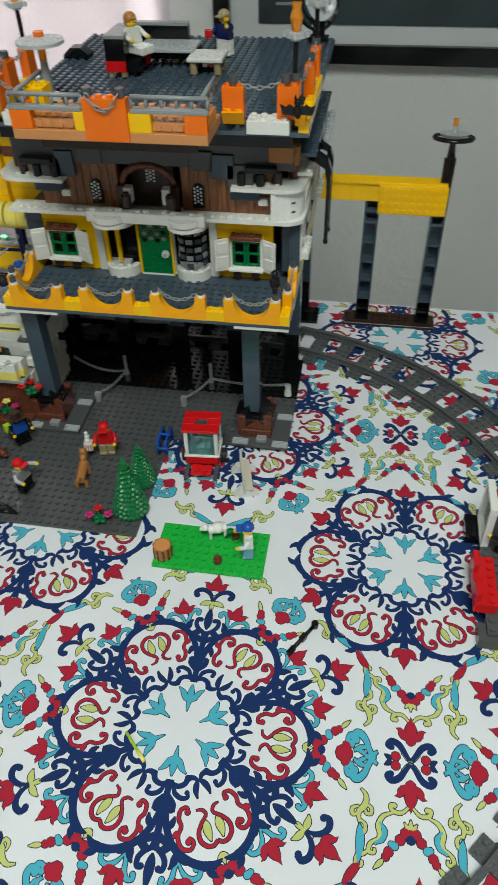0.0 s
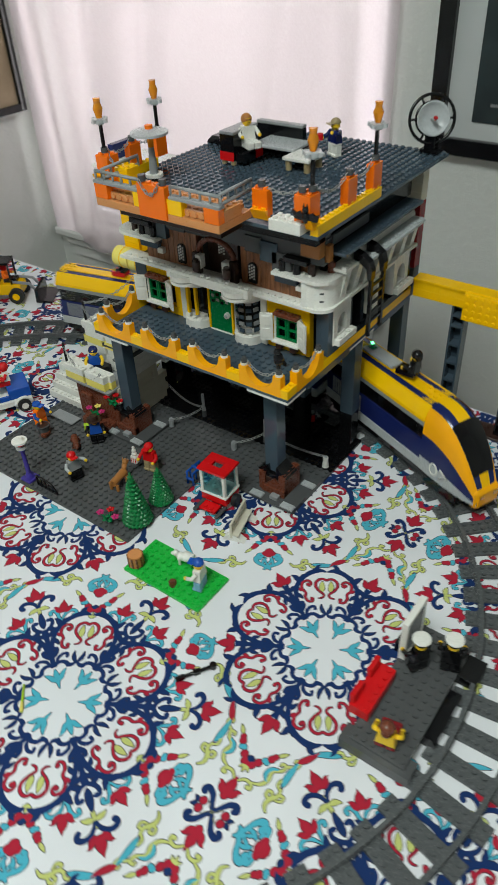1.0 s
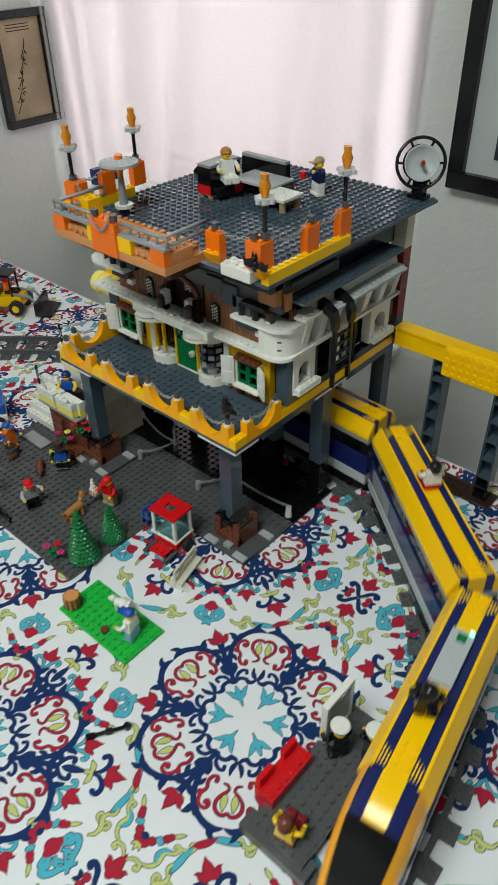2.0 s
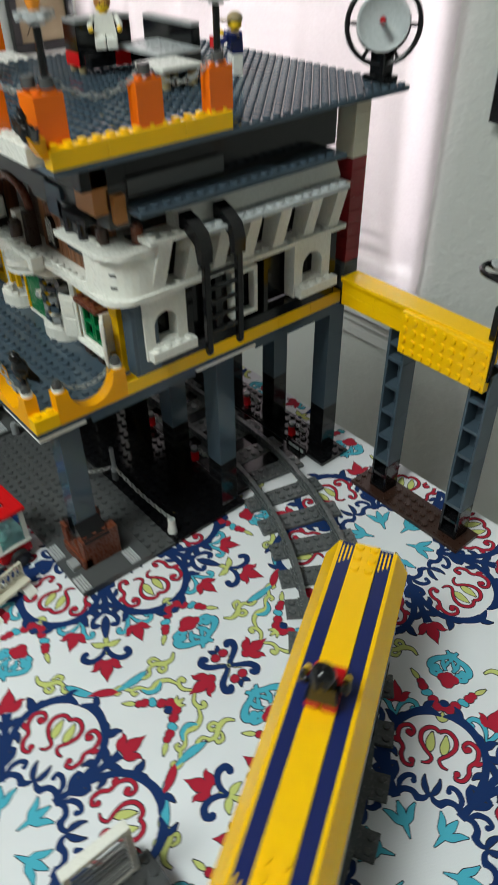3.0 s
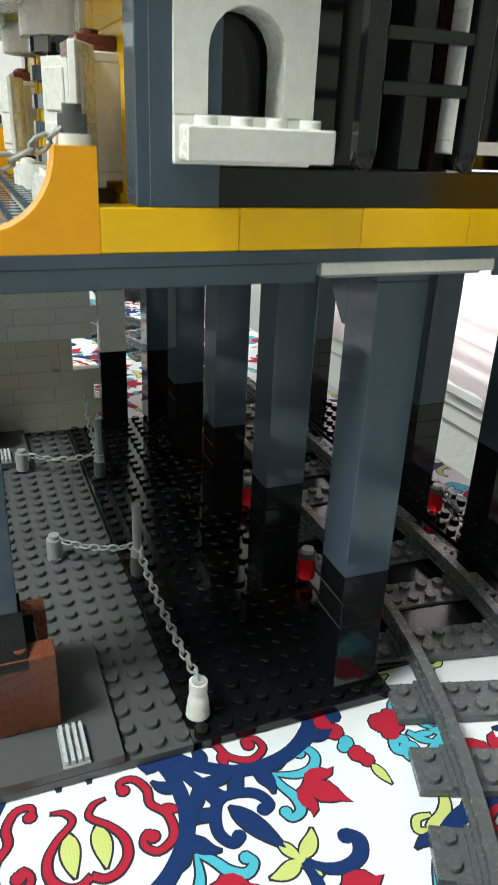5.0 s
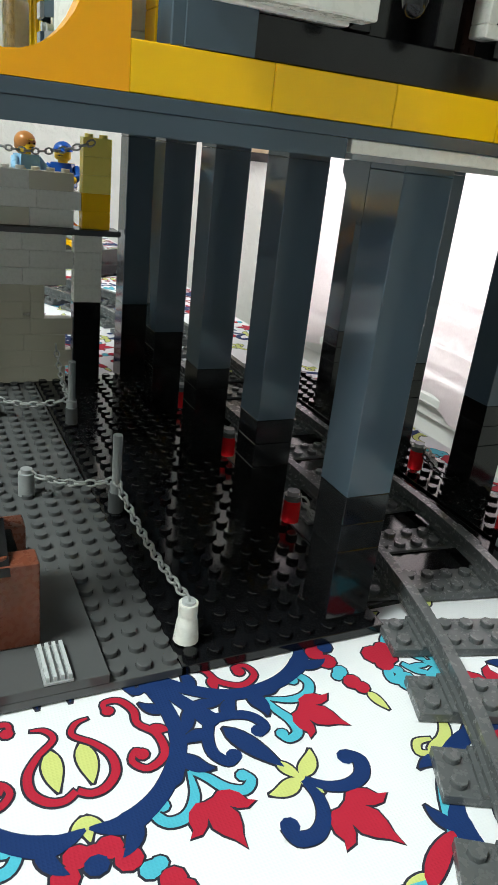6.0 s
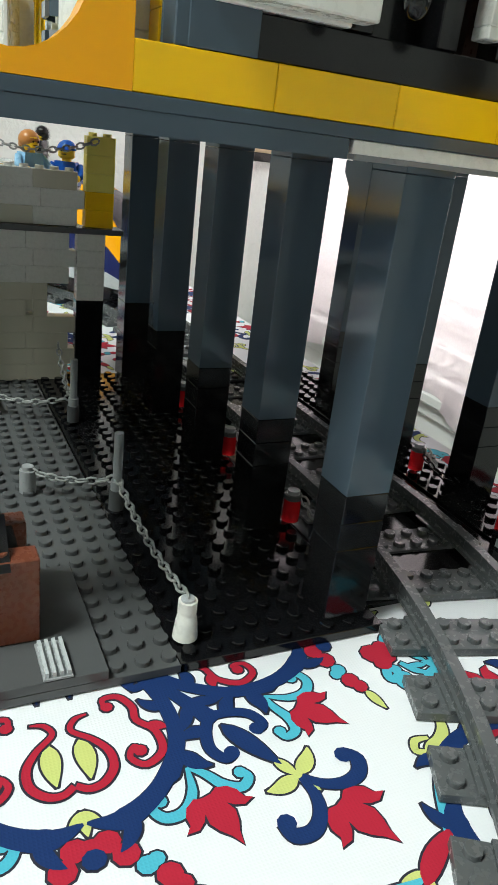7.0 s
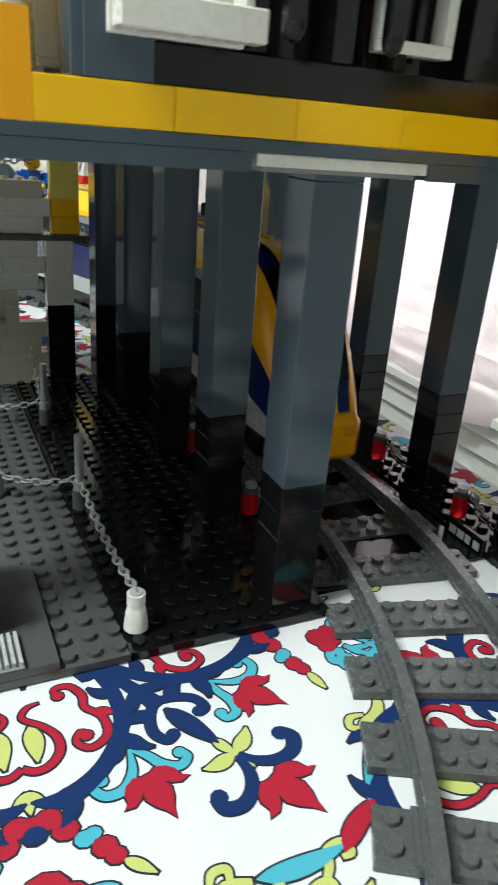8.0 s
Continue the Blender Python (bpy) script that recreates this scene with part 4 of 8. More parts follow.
def bow_arch(length, h=0.0215):
    """Inverted bow: two posts and a round dip between, standing along x."""
    pts = [(0, 0), (length, 0), (length, h), (length - 0.0085, h)]
    c, r = length / 2, length / 2 - 0.0085
    for k in range(1, 16):
        a = math.pi * k / 16
        pts.append((c + r * math.cos(a), h - min(h - 0.0045, r * 1.10) * math.sin(a)))
    pts += [(0.0085, h), (0, h)]
    mb = Mesh()
    n = len(pts)
    top = pts[2:]
    m2 = len(top)
    v = []
    for y in (0.0001, 0.0079):
        for (x, z) in top:
            v.append((x, y, z))
            v.append((x, y, 0.0))
    o = 2 * m2
    f = []
    for i in range(m2 - 1):
        a, b = 2 * i, 2 * i + 2
        f += [(a, b, b + 1, a + 1), (o + a + 1, o + b + 1, o + b, o + a), (a, o + a, o + b, b)]
    f += [(0, 1, o + 1, o), (2 * m2 - 2, o + 2 * m2 - 2, o + 2 * m2 - 1, 2 * m2 - 1), tuple([1] + [2 * i + 1 for i in range(1, m2)] + [o + 2 * i + 1 for i in range(m2 - 1, -1, -1)])]
    mb.add(v, f, "amber")
    return mb


arch_me = bow_arch(0.048).data("bow_arch")
fix_normals(arch_me)
post_mb = Mesh()
post_mb.cyl(0, 0, 0, 0.0022, 0.0036, "white", 12)
post_mb.cyl(0, 0, 0.0022, 0.0060, 0.0030, "dark_grey", 12)
post_mb.cyl(0, 0, 0.0060, 0.0078, 0.0020, "dark_grey", 12)
post_me = post_mb.data("finial")
posts = []
for k in range(4):
    x = -0.248 + k * 0.064
    part("bow_arch", arch_me, house, "bright amber inverted arch of the balustrade", pose(x, 0, Z1))
    for px in (x + 0.004, x + 0.044):
        part("finial", post_me, house, m=pose(px, 0.004, Z1 + 0.0215))
        posts.append((px, 0.004))
    if k < 3:
        brick(house, "yellow", x + 0.048, 0, Z1, 2, 1)
for x in (-0.256, -0.008):
    brick(house, "yellow", x, 0, Z1, 1, 2)
    part("bow_arch", arch_me, house, "bright amber inverted arch of the balustrade", pose(x + 0.008, 0.016, Z1, 0, 0, 90))
    for py in (0.020, 0.060):
        part("finial", post_me, house, m=pose(x + 0.004, py, Z1 + 0.0215))
zc = Z1 + 0.026
rail_chains = []
for k in range(4):
    x = -0.248 + k * 0.064
    rail_chains.append(((x + 0.005, 0.005, zc), (x + 0.043, 0.005, zc), 0.010))
rail_chains += [((-0.004, 0.021, zc), (-0.004, 0.059, zc), 0.009), ((-0.252, 0.021, zc), (-0.252, 0.059, zc), 0.009)]
for a, b, s in rail_chains:
    mb = Mesh()
    chain(mb, a, b, s)
    part("chain", mb, house, "grey plastic chain between the balustrade posts")
# black bird on the corner post
mb = Mesh()
mb.ball(0, 0, 0.010, 0.0048, "black", 12, 8, 1.5)
mb.ball(0, -0.002, 0.0185, 0.0034, "black", 10, 6)
mb.cyl(0, 0, 0, 0.005, 0.0024, "black", 8)
mb.prism([(0.001, 0.004), (0.008, -0.002), (0.009, 0.001), (0.003, 0.012)], "x", -0.003, 0.003, "black")
solo("toy_bird", mb, pose(-0.0125, 0.0045, Z1 + 0.0294), "glossy black toy bird perched on a balustrade post", "toy bird")

# ground-floor walls: yellow front, black and white side
ZW = Z1 + B
for y in range(8, 32, 4):
    brick(house, "yellow", -0.008, y * S, Z1, 1, 4, 3, False)
    brick(house, "yellow", -0.256, y * S, Z1, 1, 4, 3, False)
for x in range(-31, -1, 6):
    brick(house, "yellow", x * S, 31 * S, Z1, min(6, -1 - x), 1, 3, False)
WY = 0.076          # face of the front wall
HW = 5              # bricks high below the ledge
def front_row(r, spans):
    for x0, n, mat in spans:
        brick(house, mat, x0 * S, WY, Z1 + r * B, n, 1, 3, False)
for r in range(6):
    # doors and windows stay open between these spans
    if r in (1, 2, 3):
        sp = [(-30, 1, "yellow"), (-25, 2, "yellow"), (-9, 1, "yellow"), (-4, 1, "yellow")]
    else:
        sp = [(-30, 4, "yellow"), (-26, 3, "yellow"), (-10, 2, "yellow"), (-8, 5, "yellow")]
    if r == 0:
        sp += [(-23, 3, "white"), (-14, 4, "white")]
    if r == 5:
        sp += [(-23, 5, "yellow"), (-15, 5, "yellow"), (-18, 3, "yellow")]
    front_row(r, sp)
for x in (-32, -2):
    brick(house, "slate", x * S, WY - 0.001, ZW + 0.0001, 2, 2, 15, False)


def casement(x0, z0):
    w = new("window_unit")
    w.parent = house
    w.matrix_basis = pose(x0, WY - 0.006, z0)
    tagged(w, "green casement in a white frame with white shutters")
    W, H, t = 0.030, 0.0288, 0.0022
    mb = Mesh()
    for b in ((0, W, 0, t), (0, W, H - t, H), (0, t, t, H - t), (W - t, W, t, H - t)):
        mb.box(b[0], b[1], 0, 0.0085, b[2], b[3], "white", 0.0003)
    mb.box(-0.001, W + 0.001, -0.004, 0.002, -0.0016, 0.0004, "white", 0.0003)
    part("window_frame", mb, w)
    for s in (0, 1):
        mb = Mesh()
        a, b = (t + 0.0001, W / 2 - 0.0002) if s == 0 else (W / 2 + 0.0002, W - t - 0.0001)
        lo, hi, q = t + 0.0002, H - t - 0.0002, 0.0022
        for bx in ((a, b, lo, lo + q), (a, b, hi - q, hi), (a, a + q, lo + q, hi - q), (b - q, b, lo + q, hi - q), (a + q, b - q, (lo + hi) / 2 - 0.0008, (lo + hi) / 2 + 0.0008)):
            mb.box(bx[0], bx[1], 0.001, 0.004, bx[2], bx[3], "green", 0.0002)
        part("sash", mb, w, "green plastic sash")
    mb = Mesh()
    mb.box(t, W - t, 0.0050, 0.0056, t, H - t, "trans_smoke")
    part("pane", mb, w)
    mb = Mesh()
    mb.box(0.001, W - 0.001, -0.0035, 0.006, H + 0.0002, H + 0.0035, "red_brown", 0.0003)
    mb.studs(0.0, -0.003, 3, 1, H + 0.0035, "red_brown")
    part("lintel", mb, w, "reddish brown plate over the window")
    mb = Mesh()
    mb.box(0.003, 0.010, -0.002, 0.005, -0.0085, -0.0020, "dark_brown", 0.0003)
    mb.box(W - 0.010, W - 0.003, -0.002, 0.005, -0.0085, -0.0020, "dark_brown", 0.0003)
    part("corbel", mb, w)
    for x, a in ((-0.0006, 155), (W + 0.0006, 28)):
        mb = Mesh()
        mb.box(0, 0.0135, -0.0010, 0.0010, -0.001, H + 0.001, "white", 0.0003)
        for z in (0.002, 0.016):
            mb.box(0.002, 0.0115, -0.0016, 0.0016, z, z + 0.011, "white", 0.0003)
        part("shutter", mb, w, "white panelled shutter", pose(x, -0.0006, 0, 0, 0, -a if x > 0.01 else -a))


casement(-0.236, Z1 + B + 0.0030)
casement(-0.063, Z1 + B + 0.0030)
# backing added inside, its dark colour standing for the room's shade, and a floor
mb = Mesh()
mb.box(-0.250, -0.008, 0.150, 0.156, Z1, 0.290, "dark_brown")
part("inner_backing", mb, house, "dark brown backing added inside the house to darken its openings")
mb = Mesh()
mb.box(-0.248, -0.010, 0.078, 0.246, 0.2130, 0.2158, "dark_grey")
part("floor_plate", mb, house)
# green door
door = new("door")
door.parent = house
door.matrix_basis = pose(-0.147, WY - 0.004, Z1 + 0.0012)
tagged(door, "green door with lattice top and white round knob")
mb = Mesh()
mb.box(0, 0.0288, 0, 0.0035, 0, 0.050, "green", 0.0004)
part("leaf", mb, door)
mb = Mesh()
for r in range(3):
    for c in range(4):
        mb.box(0.003 + c * 0.006, 0.0068 + c * 0.006, -0.0006, 0.0001, 0.032 + r * 0.0062 + (c % 2) * 0.002, 0.0352 + r * 0.0062 + (c % 2) * 0.002, "mid_grey" if (r + c) % 2 else "black")
part("lattice", mb, door, "dark and grey lattice panes in the door's top")
mb = Mesh()
mb.at = pose(0.0235, 0, 0.021, 90)
mb.cyl(0, 0, 0, 0.0030, 0.0034, "white", 14)
mb.cyl(0, 0, 0.0030, 0.0044, 0.0018, "light_grey", 10)
part("knob", mb, door, "round white knob")
mb = Mesh()
mb.box(-0.0022, -0.0002, -0.001, 0.0040, 0, 0.0505, "yellow", 0.0002)
mb.box(0.0290, 0.0310, -0.001, 0.0040, 0, 0.0505, "yellow", 0.0002)
mb.box(-0.001, 0.030, -0.0015, 0.004, -0.0010, -0.0001, "white", 0.0002)
part("door_frame", mb, door)
# round bay windows on both sides of the door
def bay(cx):
    b = new("bay_window")
    b.parent = house
    b.matrix_basis = pose(cx, WY, Z1)
    tagged(b, "round bay with white curved sills and latticed panes")
    def half_ring(z0, z1, r, ri, mat, nm):
        mb = Mesh()
        n = 14
        v, f = [], []
        for i in range(n + 1):
            a = math.pi + math.pi * i / n
            for rr in (r, ri):
                for z in (z0, z1):
                    v.append((rr * math.cos(a), rr * math.sin(a), z))
        for i in range(n):
            q, w = 4 * i, 4 * i + 4
            f += [(q, w, w + 1, q + 1), (q + 3, w + 3, w + 2, q + 2), (q + 1, w + 1, w + 3, q + 3), (q + 2, w + 2, w, q)]
        f += [(0, 1, 3, 2), (4 * n + 2, 4 * n + 3, 4 * n + 1, 4 * n)]
        mb.add(v, f, mat)
        me = mb.data(nm)
        fix_normals(me)
        part(nm, me, b)
        return mb
    half_ring(0.0002, B, 0.0160, 0.0105, "white", "sill")
    half_ring(0.0490, 0.0490 + B, 0.0160, 0.0100, "white", "head")
    half_ring(0.0590, 0.0620, 0.0165, 0.0060, "pale_yellow", "cornice")
    mb = Mesh()
    for i in range(5):
        a = math.pi + math.pi * (i + 0.5) / 5
        if cx > -0.1:
            for z in range(5):
                x, y = 0.0128 * math.cos(a), 0.0128 * math.sin(a)
                mb.at = pose(x, y, B + 0.004 + z * 0.0078, 0, 0, math.degrees(a) + 90)
                mb.box(-0.0030, 0.0030, -0.0006, 0.0006, 0, 0.0042, "mid_grey" if (z + i) % 2 else "slate")
    mb.at = I4
    if cx > -0.1:
        part("lattice", mb, b, "grey latticed panes")
    else:
        mb.box(-0.0035, 0.0, -0.0035, 0, B, 0.049, "yellow", 0.0003)
        mb.box(-0.0150, -0.0115, -0.0035, 0, B, 0.049, "yellow", 0.0003)
        part("mullion", mb, b)
    mb = Mesh()
    mb.studs(-0.012, -0.0140, 3, 1, B, "white")
    part("sill_studs", mb, b)
    for x in (-0.0235, 0.0165):
        mb = Mesh()
        mb.box(x, x + 0.0070, -0.0020, 0.0030, 0.0002, 0.0575, "white", 0.0003)
        part("jamb", mb, b, "white upright jamb")
    mb = Mesh()
    mb.box(-0.0160, 0.0160, 0.0060, 0.0066, 0.0002, 0.058, "black")
    part("backing", mb, b)


bay(-0.1665)
bay(-0.0985)
# white ledge, rounded at the corners
LZ = 0.2145
def ledge(name, z, mat, yb, x_in, with_studs, label):
    mb = Mesh()
    out = []
    R = 0.016
    for k in range(9):
        a = math.pi * 1.5 + math.pi / 2 * k / 8
        out.append((0.004 - R + R * math.cos(a), 0.060 + R + R * math.sin(a)))
    poly = [(-0.262, 0.060)] + out + [(0.004, yb), (x_in, yb), (x_in, 0.080), (-0.262, 0.080)]
    mb.prism(poly, "z", z, z + P, mat)
    me_l = mb
    if with_studs:
        mb.studs(-0.256, 0.0615, 31, 1, z + P, mat)
        for i in range(int((yb - 0.08) / S)):
            mb.stud(-0.001, 0.084 + i * S, z + P, mat)
    part(name, mb, house, label)
ledge("ledge", LZ, "white", 0.252, -0.012, True, "long white studded ledge round the house")
mb = Mesh()
mb.box(-0.186, -0.080, 0.0510, 0.0599, LZ - 0.001, LZ + 0.0085, "white", 0.0006)
mb.studs(-0.184, 0.0515, 13, 1, LZ + 0.0085, "white", lambda i, j: i % 3 == 1)
part("canopy_beam", mb, house, "white beam over the door")
for cx in (-0.1665, -0.0985):
    mb = Mesh()
    n = 14
    poly = [(cx + 0.017 * math.cos(math.pi + math.pi * i / n), 0.060 + 0.017 * math.sin(math.pi + math.pi * i / n)) for i in range(n + 1)]
    mb.prism(poly, "z", LZ - 0.0042, LZ - 0.0012, "white")
    mb.prism([(x + (cx - x) * 0.08, y) for x, y in poly], "z", LZ + 0.0002, LZ + 0.0055, "white")
    part("bay_roof", mb, house, "white rounded top of the bay")

# upper storey: wood-print front with dark beams
UZ = LZ + P
xs = -0.232
while xs < -0.024:
    w = 0.0078
    if not (-0.160 < xs < -0.104):
        mb = Mesh()
        mb.box(xs, xs + w, WY - 0.002, WY + 0.008, UZ + 0.0002, UZ + 0.0400, "wood_print", 0.0004)
        part("plank", mb, house)
    xs += 0.008
def beam(x0, x1, z0, z1, y0=WY - 0.010, y1=WY + 0.008, mat="black", nm="beam"):
    mb = Mesh()
    mb.box(x0, x1, y0, y1, z0, z1, mat, 0.0004)
    part(nm, mb, house)
TOP = 0.2976
beam(-0.250, -0.006, UZ + 0.0402, TOP - 0.016, WY - 0.006, WY + 0.008, "dark_grey")
beam(-0.250, -0.006, TOP - 0.0158, TOP - 0.0002, WY - 0.020, WY + 0.008, "black")
for x0, x1, z0, z1, mt in ((-0.226, -0.208, 0.238, 0.262, "dark_grey"), (-0.212, -0.196, 0.246, 0.268, "slate"), (-0.062, -0.040, 0.240, 0.262, "dark_grey"), (-0.076, -0.056, 0.250, 0.270, "slate"), (-0.094, -0.074, 0.256, 0.272, "dark_grey"), (-0.192, -0.170, 0.258, 0.272, "dark_grey")):
    beam(x0, x1, z0, z1, WY - 0.0085, WY - 0.0021, mt, "cladding")
for x in (-0.236, -0.060):
    beam(x, x + 0.026, UZ + 0.014, UZ + 0.024, WY - 0.0075, WY - 0.0021, "slate", "panel")
    beam(x + 0.024, x + 0.032, UZ + 0.010, UZ + 0.016, WY - 0.0075, WY - 0.0021, "white", "panel")
for x in (-0.186, -0.094):
    mb = Mesh()      # small arched openings
    pts = [(x, UZ + 0.004), (x + 0.0105, UZ + 0.004), (x + 0.0105, UZ + 0.020)] + [(x + 0.00525 + 0.00525 * math.cos(math.pi * k / 8), UZ + 0.020 + 0.00525 * math.sin(math.pi * k / 8)) for k in range(1, 8)] + [(x, UZ + 0.020)]
    mb.prism(pts, "y", WY - 0.0042, WY - 0.0021, "black")
    for r in range(5):
        for c in range(3):
            a, z = x + 0.0014 + c * 0.0028, UZ + 0.0075 + r * 0.0032 + (c % 2) * 0.0016
            mb.box(a, a + 0.0016, WY - 0.0046, WY - 0.00421, z, z + 0.0018, "white")
    part("arched_opening", mb, house, "dark arched window with pale lattice panes")
# centre arch with round brown rib and lit lattice
mb = Mesh()
mb.tube([(-0.132 + 0.0225 * math.cos(a), WY - 0.006, UZ + 0.024 + 0.0165 * math.sin(a)) for a in [math.pi * k / 12 for k in range(13)]], 0.0030, "red_brown", 8)
mb.box(-0.159, -0.152, WY - 0.012, WY - 0.004, UZ + 0.0002, UZ + 0.024, "dark_brown", 0.0004)
mb.box(-0.112, -0.105, WY - 0.012, WY - 0.004, UZ + 0.0002, UZ + 0.024, "dark_brown", 0.0004)
part("arch", mb, house, "brown low round arch")
for x in (-0.152, -0.118):
    beam(x, x + 0.007, UZ + 0.010, UZ + 0.024, WY - 0.016, WY - 0.008, "white", "column")
for x in (-0.155, -0.116):
    mb = Mesh()
    mb.cyl(x + 0.006, WY - 0.018, UZ + 0.0090, UZ + 0.0190, 0.0042, "dark_brown", 12)
    mb.cyl(x + 0.006, WY - 0.018, UZ + 0.0190, UZ + 0.0210, 0.0028, "dark_brown", 12)
    part("barrel", mb, house, "small dark brown barrel")
mb = Mesh()
mb.box(-0.150, -0.112, WY + 0.004, WY + 0.008, UZ, UZ + 0.045, "dark_brown")
for r in range(5):
    for c in range(3):
        mb.box(-0.136 + c * 0.0030, -0.1342 + c * 0.0030, WY + 0.0030, WY + 0.0039, UZ + 0.022 + r * 0.003 + (c % 2) * 0.0015, UZ + 0.0236 + r * 0.003 + (c % 2) * 0.0015, "white")
part("arch_window", mb, house, "dark arch window with small white lattice panes")
# corner balconies of the upper floor
for sx, cx in ((1, -0.024), (-1, -0.240)):
    mb = Mesh()
    poly = [(cx - sx * 0.034, 0.060)]
    R = 0.018
    for k in range(9):
        a = -math.pi / 2 + math.pi / 2 * k / 8
        poly.append((cx + sx * (0.010 + R * math.cos(a) - 0.0), 0.060 + R + R * math.sin(a)))
    poly += [(cx + sx * 0.028, 0.100), (cx - sx * 0.034, 0.100)]
    if sx < 0:
        poly = poly[::-1]
    mb.prism(poly, "z", UZ + 0.0250, UZ + 0.0282, "white")
    mb.studs(cx - 0.016 if sx > 0 else cx - 0.012, 0.066, 3, 1, UZ + 0.0282, "white")
    part("balcony", mb, house, "white rounded corner balcony")
    for q, (dx, dy, mt) in enumerate(((-0.026, 0.006, "black"), (-0.010, 0.006, "black"), (0.004, 0.010, "dark_brown"), (0.016, 0.026, "red_brown"))):
        mb = Mesh()
        mb.cyl(cx + sx * dx, 0.062 + dy, UZ + 0.0283, UZ + 0.0383, 0.0038, mt, 12)
        mb.cyl(cx + sx * dx, 0.062 + dy, UZ + 0.0383, UZ + 0.0400, 0.0025, mt, 12)
        part("barrel", mb, house)
    beam(cx - 0.022 if sx > 0 else cx - 0.002, cx + 0.004 if sx > 0 else cx + 0.026, UZ + 0.0400, UZ + 0.0450, 0.062, 0.072, "black", "rail")
# white curved corner of the upper storey
mb = Mesh()
R = 0.022
poly = [(-0.024, 0.060)] + [(0.002 - R + R * math.cos(-math.pi / 2 + math.pi / 2 * k / 8), 0.062 + R + R * math.sin(-math.pi / 2 + math.pi / 2 * k / 8)) for k in range(9)] + [(0.002, 0.094), (-0.024, 0.094)]
mb.prism(poly, "z", UZ + 0.0001, UZ + 0.0249, "white")
part("corner_block", mb, house, "white curved corner wall")
mb = Mesh()
for z in (0.006, 0.014):
    mb.at = pose(-0.006, 0.0675, UZ + z, 0, 0, 30)
    mb.box(-0.002, 0.002, -0.0006, 0.0008, 0, 0.0016, "dark_grey")
part("slot", mb, house)

# east side wall: black ground floor with white arched windows
SX = -0.0004
def side_box(y0, y1, z0, z1, mat, nm="wall_panel", x0=-0.010, x1=SX, c=0.0003):
    mb = Mesh()
    mb.box(x0, x1, y0, y1, z0, z1, mat, c)
    return part(nm, mb, house)
def side_arch(y0, y1, z0, z1):
    mb = Mesh()
    yc, r, zs = (y0 + y1) / 2, (y1 - y0) * 0.27, z0 + (z1 - z0) * 0.52
    zb = z0 + 0.010
    n = 10
    ring = [(yc - r, zb)] + [(yc - r * math.cos(math.pi * k / n), zs + r * math.sin(math.pi * k / n)) for k in range(n + 1)] + [(yc + r, zb)]
    outer = [(y0, zb)] + [(y0 + (y1 - y0) * k / n, z1) for k in range(n + 1)] + [(y1, zb)]
    v = [(x, p[0], p[1]) for x in (-0.009, 0.0012) for lst in (ring, outer) for p in lst]
    m3 = len(ring)
    f = []
    for i in range(m3 - 1):
        A, O, A2, O2 = i, m3 + i, 2 * m3 + i, 3 * m3 + i
        f += [(A, A + 1, O + 1, O), (A2, O2, O2 + 1, A2 + 1), (A, A2, A2 + 1, A + 1), (O, O + 1, O2 + 1, O2)]
    mb.add(v, f, "white")
    mb.box(-0.009, 0.0012, y0, y1, z0 + 0.0002, zb, "white", 0.0003)
    mb.box(0.0012, 0.0075, y0 + 0.001, y1 + 0.003, z0 + 0.001, zb - 0.002, "white", 0.0004)
    mb.studs(0.0002, y0 + 0.002, 1, 4, zb - 0.002, "white")
    me = mb.data("arch_window")
    fix_normals(me)
    part("arch_window", me, house, "white arched window with a flower-box sill")
side_box(0.0722, 0.080, ZW, LZ - 0.0002, "slate")
side_arch(0.080, 0.112, 0.1720, LZ - 0.0002)
side_box(0.080, 0.240, ZW, 0.1718, "black", x1=-0.0002)
for y in (0.1125, 0.1365, 0.1545, 0.178):
    side_box(y, y + 0.0060 if y < 0.14 else y + 0.004, 0.1720, LZ - 0.0002, "black")
# black sheet added behind the arches, its colour standing for their dark interior
side_box(0.0802, 0.2400, 0.1720, LZ - 0.0002, "black", "backing", -0.018, -0.0112)
mb = Mesh()
for bx in ((0.150, 0.172, 0.1760, 0.1790), (0.150, 0.172, 0.2070, 0.2100), (0.150, 0.153, 0.1790, 0.2070), (0.169, 0.172, 0.1790, 0.2070)):
    mb.box(-0.006, 0.0005, bx[0], bx[1], bx[2], bx[3], "white", 0.0003)
part("window_frame", mb, house, "white empty window frame")
side_arch(0.205, 0.240, 0.1740, LZ - 0.0002)
# upper east side: slanted white piers, grey ledges
for y in (0.088, 0.112, 0.134, 0.158, 0.184, 0.212, 0.236):
    mb = Mesh()
    z0, z1 = UZ + 0.0002, UZ + 0.0300
    mb.add([(x, y + dy + (0.0055 if z == z1 else 0), z) for z in (z0, z1) for x, dy in ((-0.010, 0), (0.0015 if z == z0 else 0.006, 0), (0.0015 if z == z0 else 0.006, 0.0095), (-0.010, 0.0095))],
           [(3, 2, 1, 0), (4, 5, 6, 7), (0, 1, 5, 4), (1, 2, 6, 5), (2, 3, 7, 6), (3, 0, 4, 7)], "white")
    part("pier", mb, house, "slanted white pier")
side_box(0.086, 0.150, UZ + 0.0002, UZ + 0.0300, "black", "backing", -0.020, -0.013)
side_box(0.1502, 0.248, UZ + 0.0002, UZ + 0.0300, "black", "backing", -0.020, -0.013)
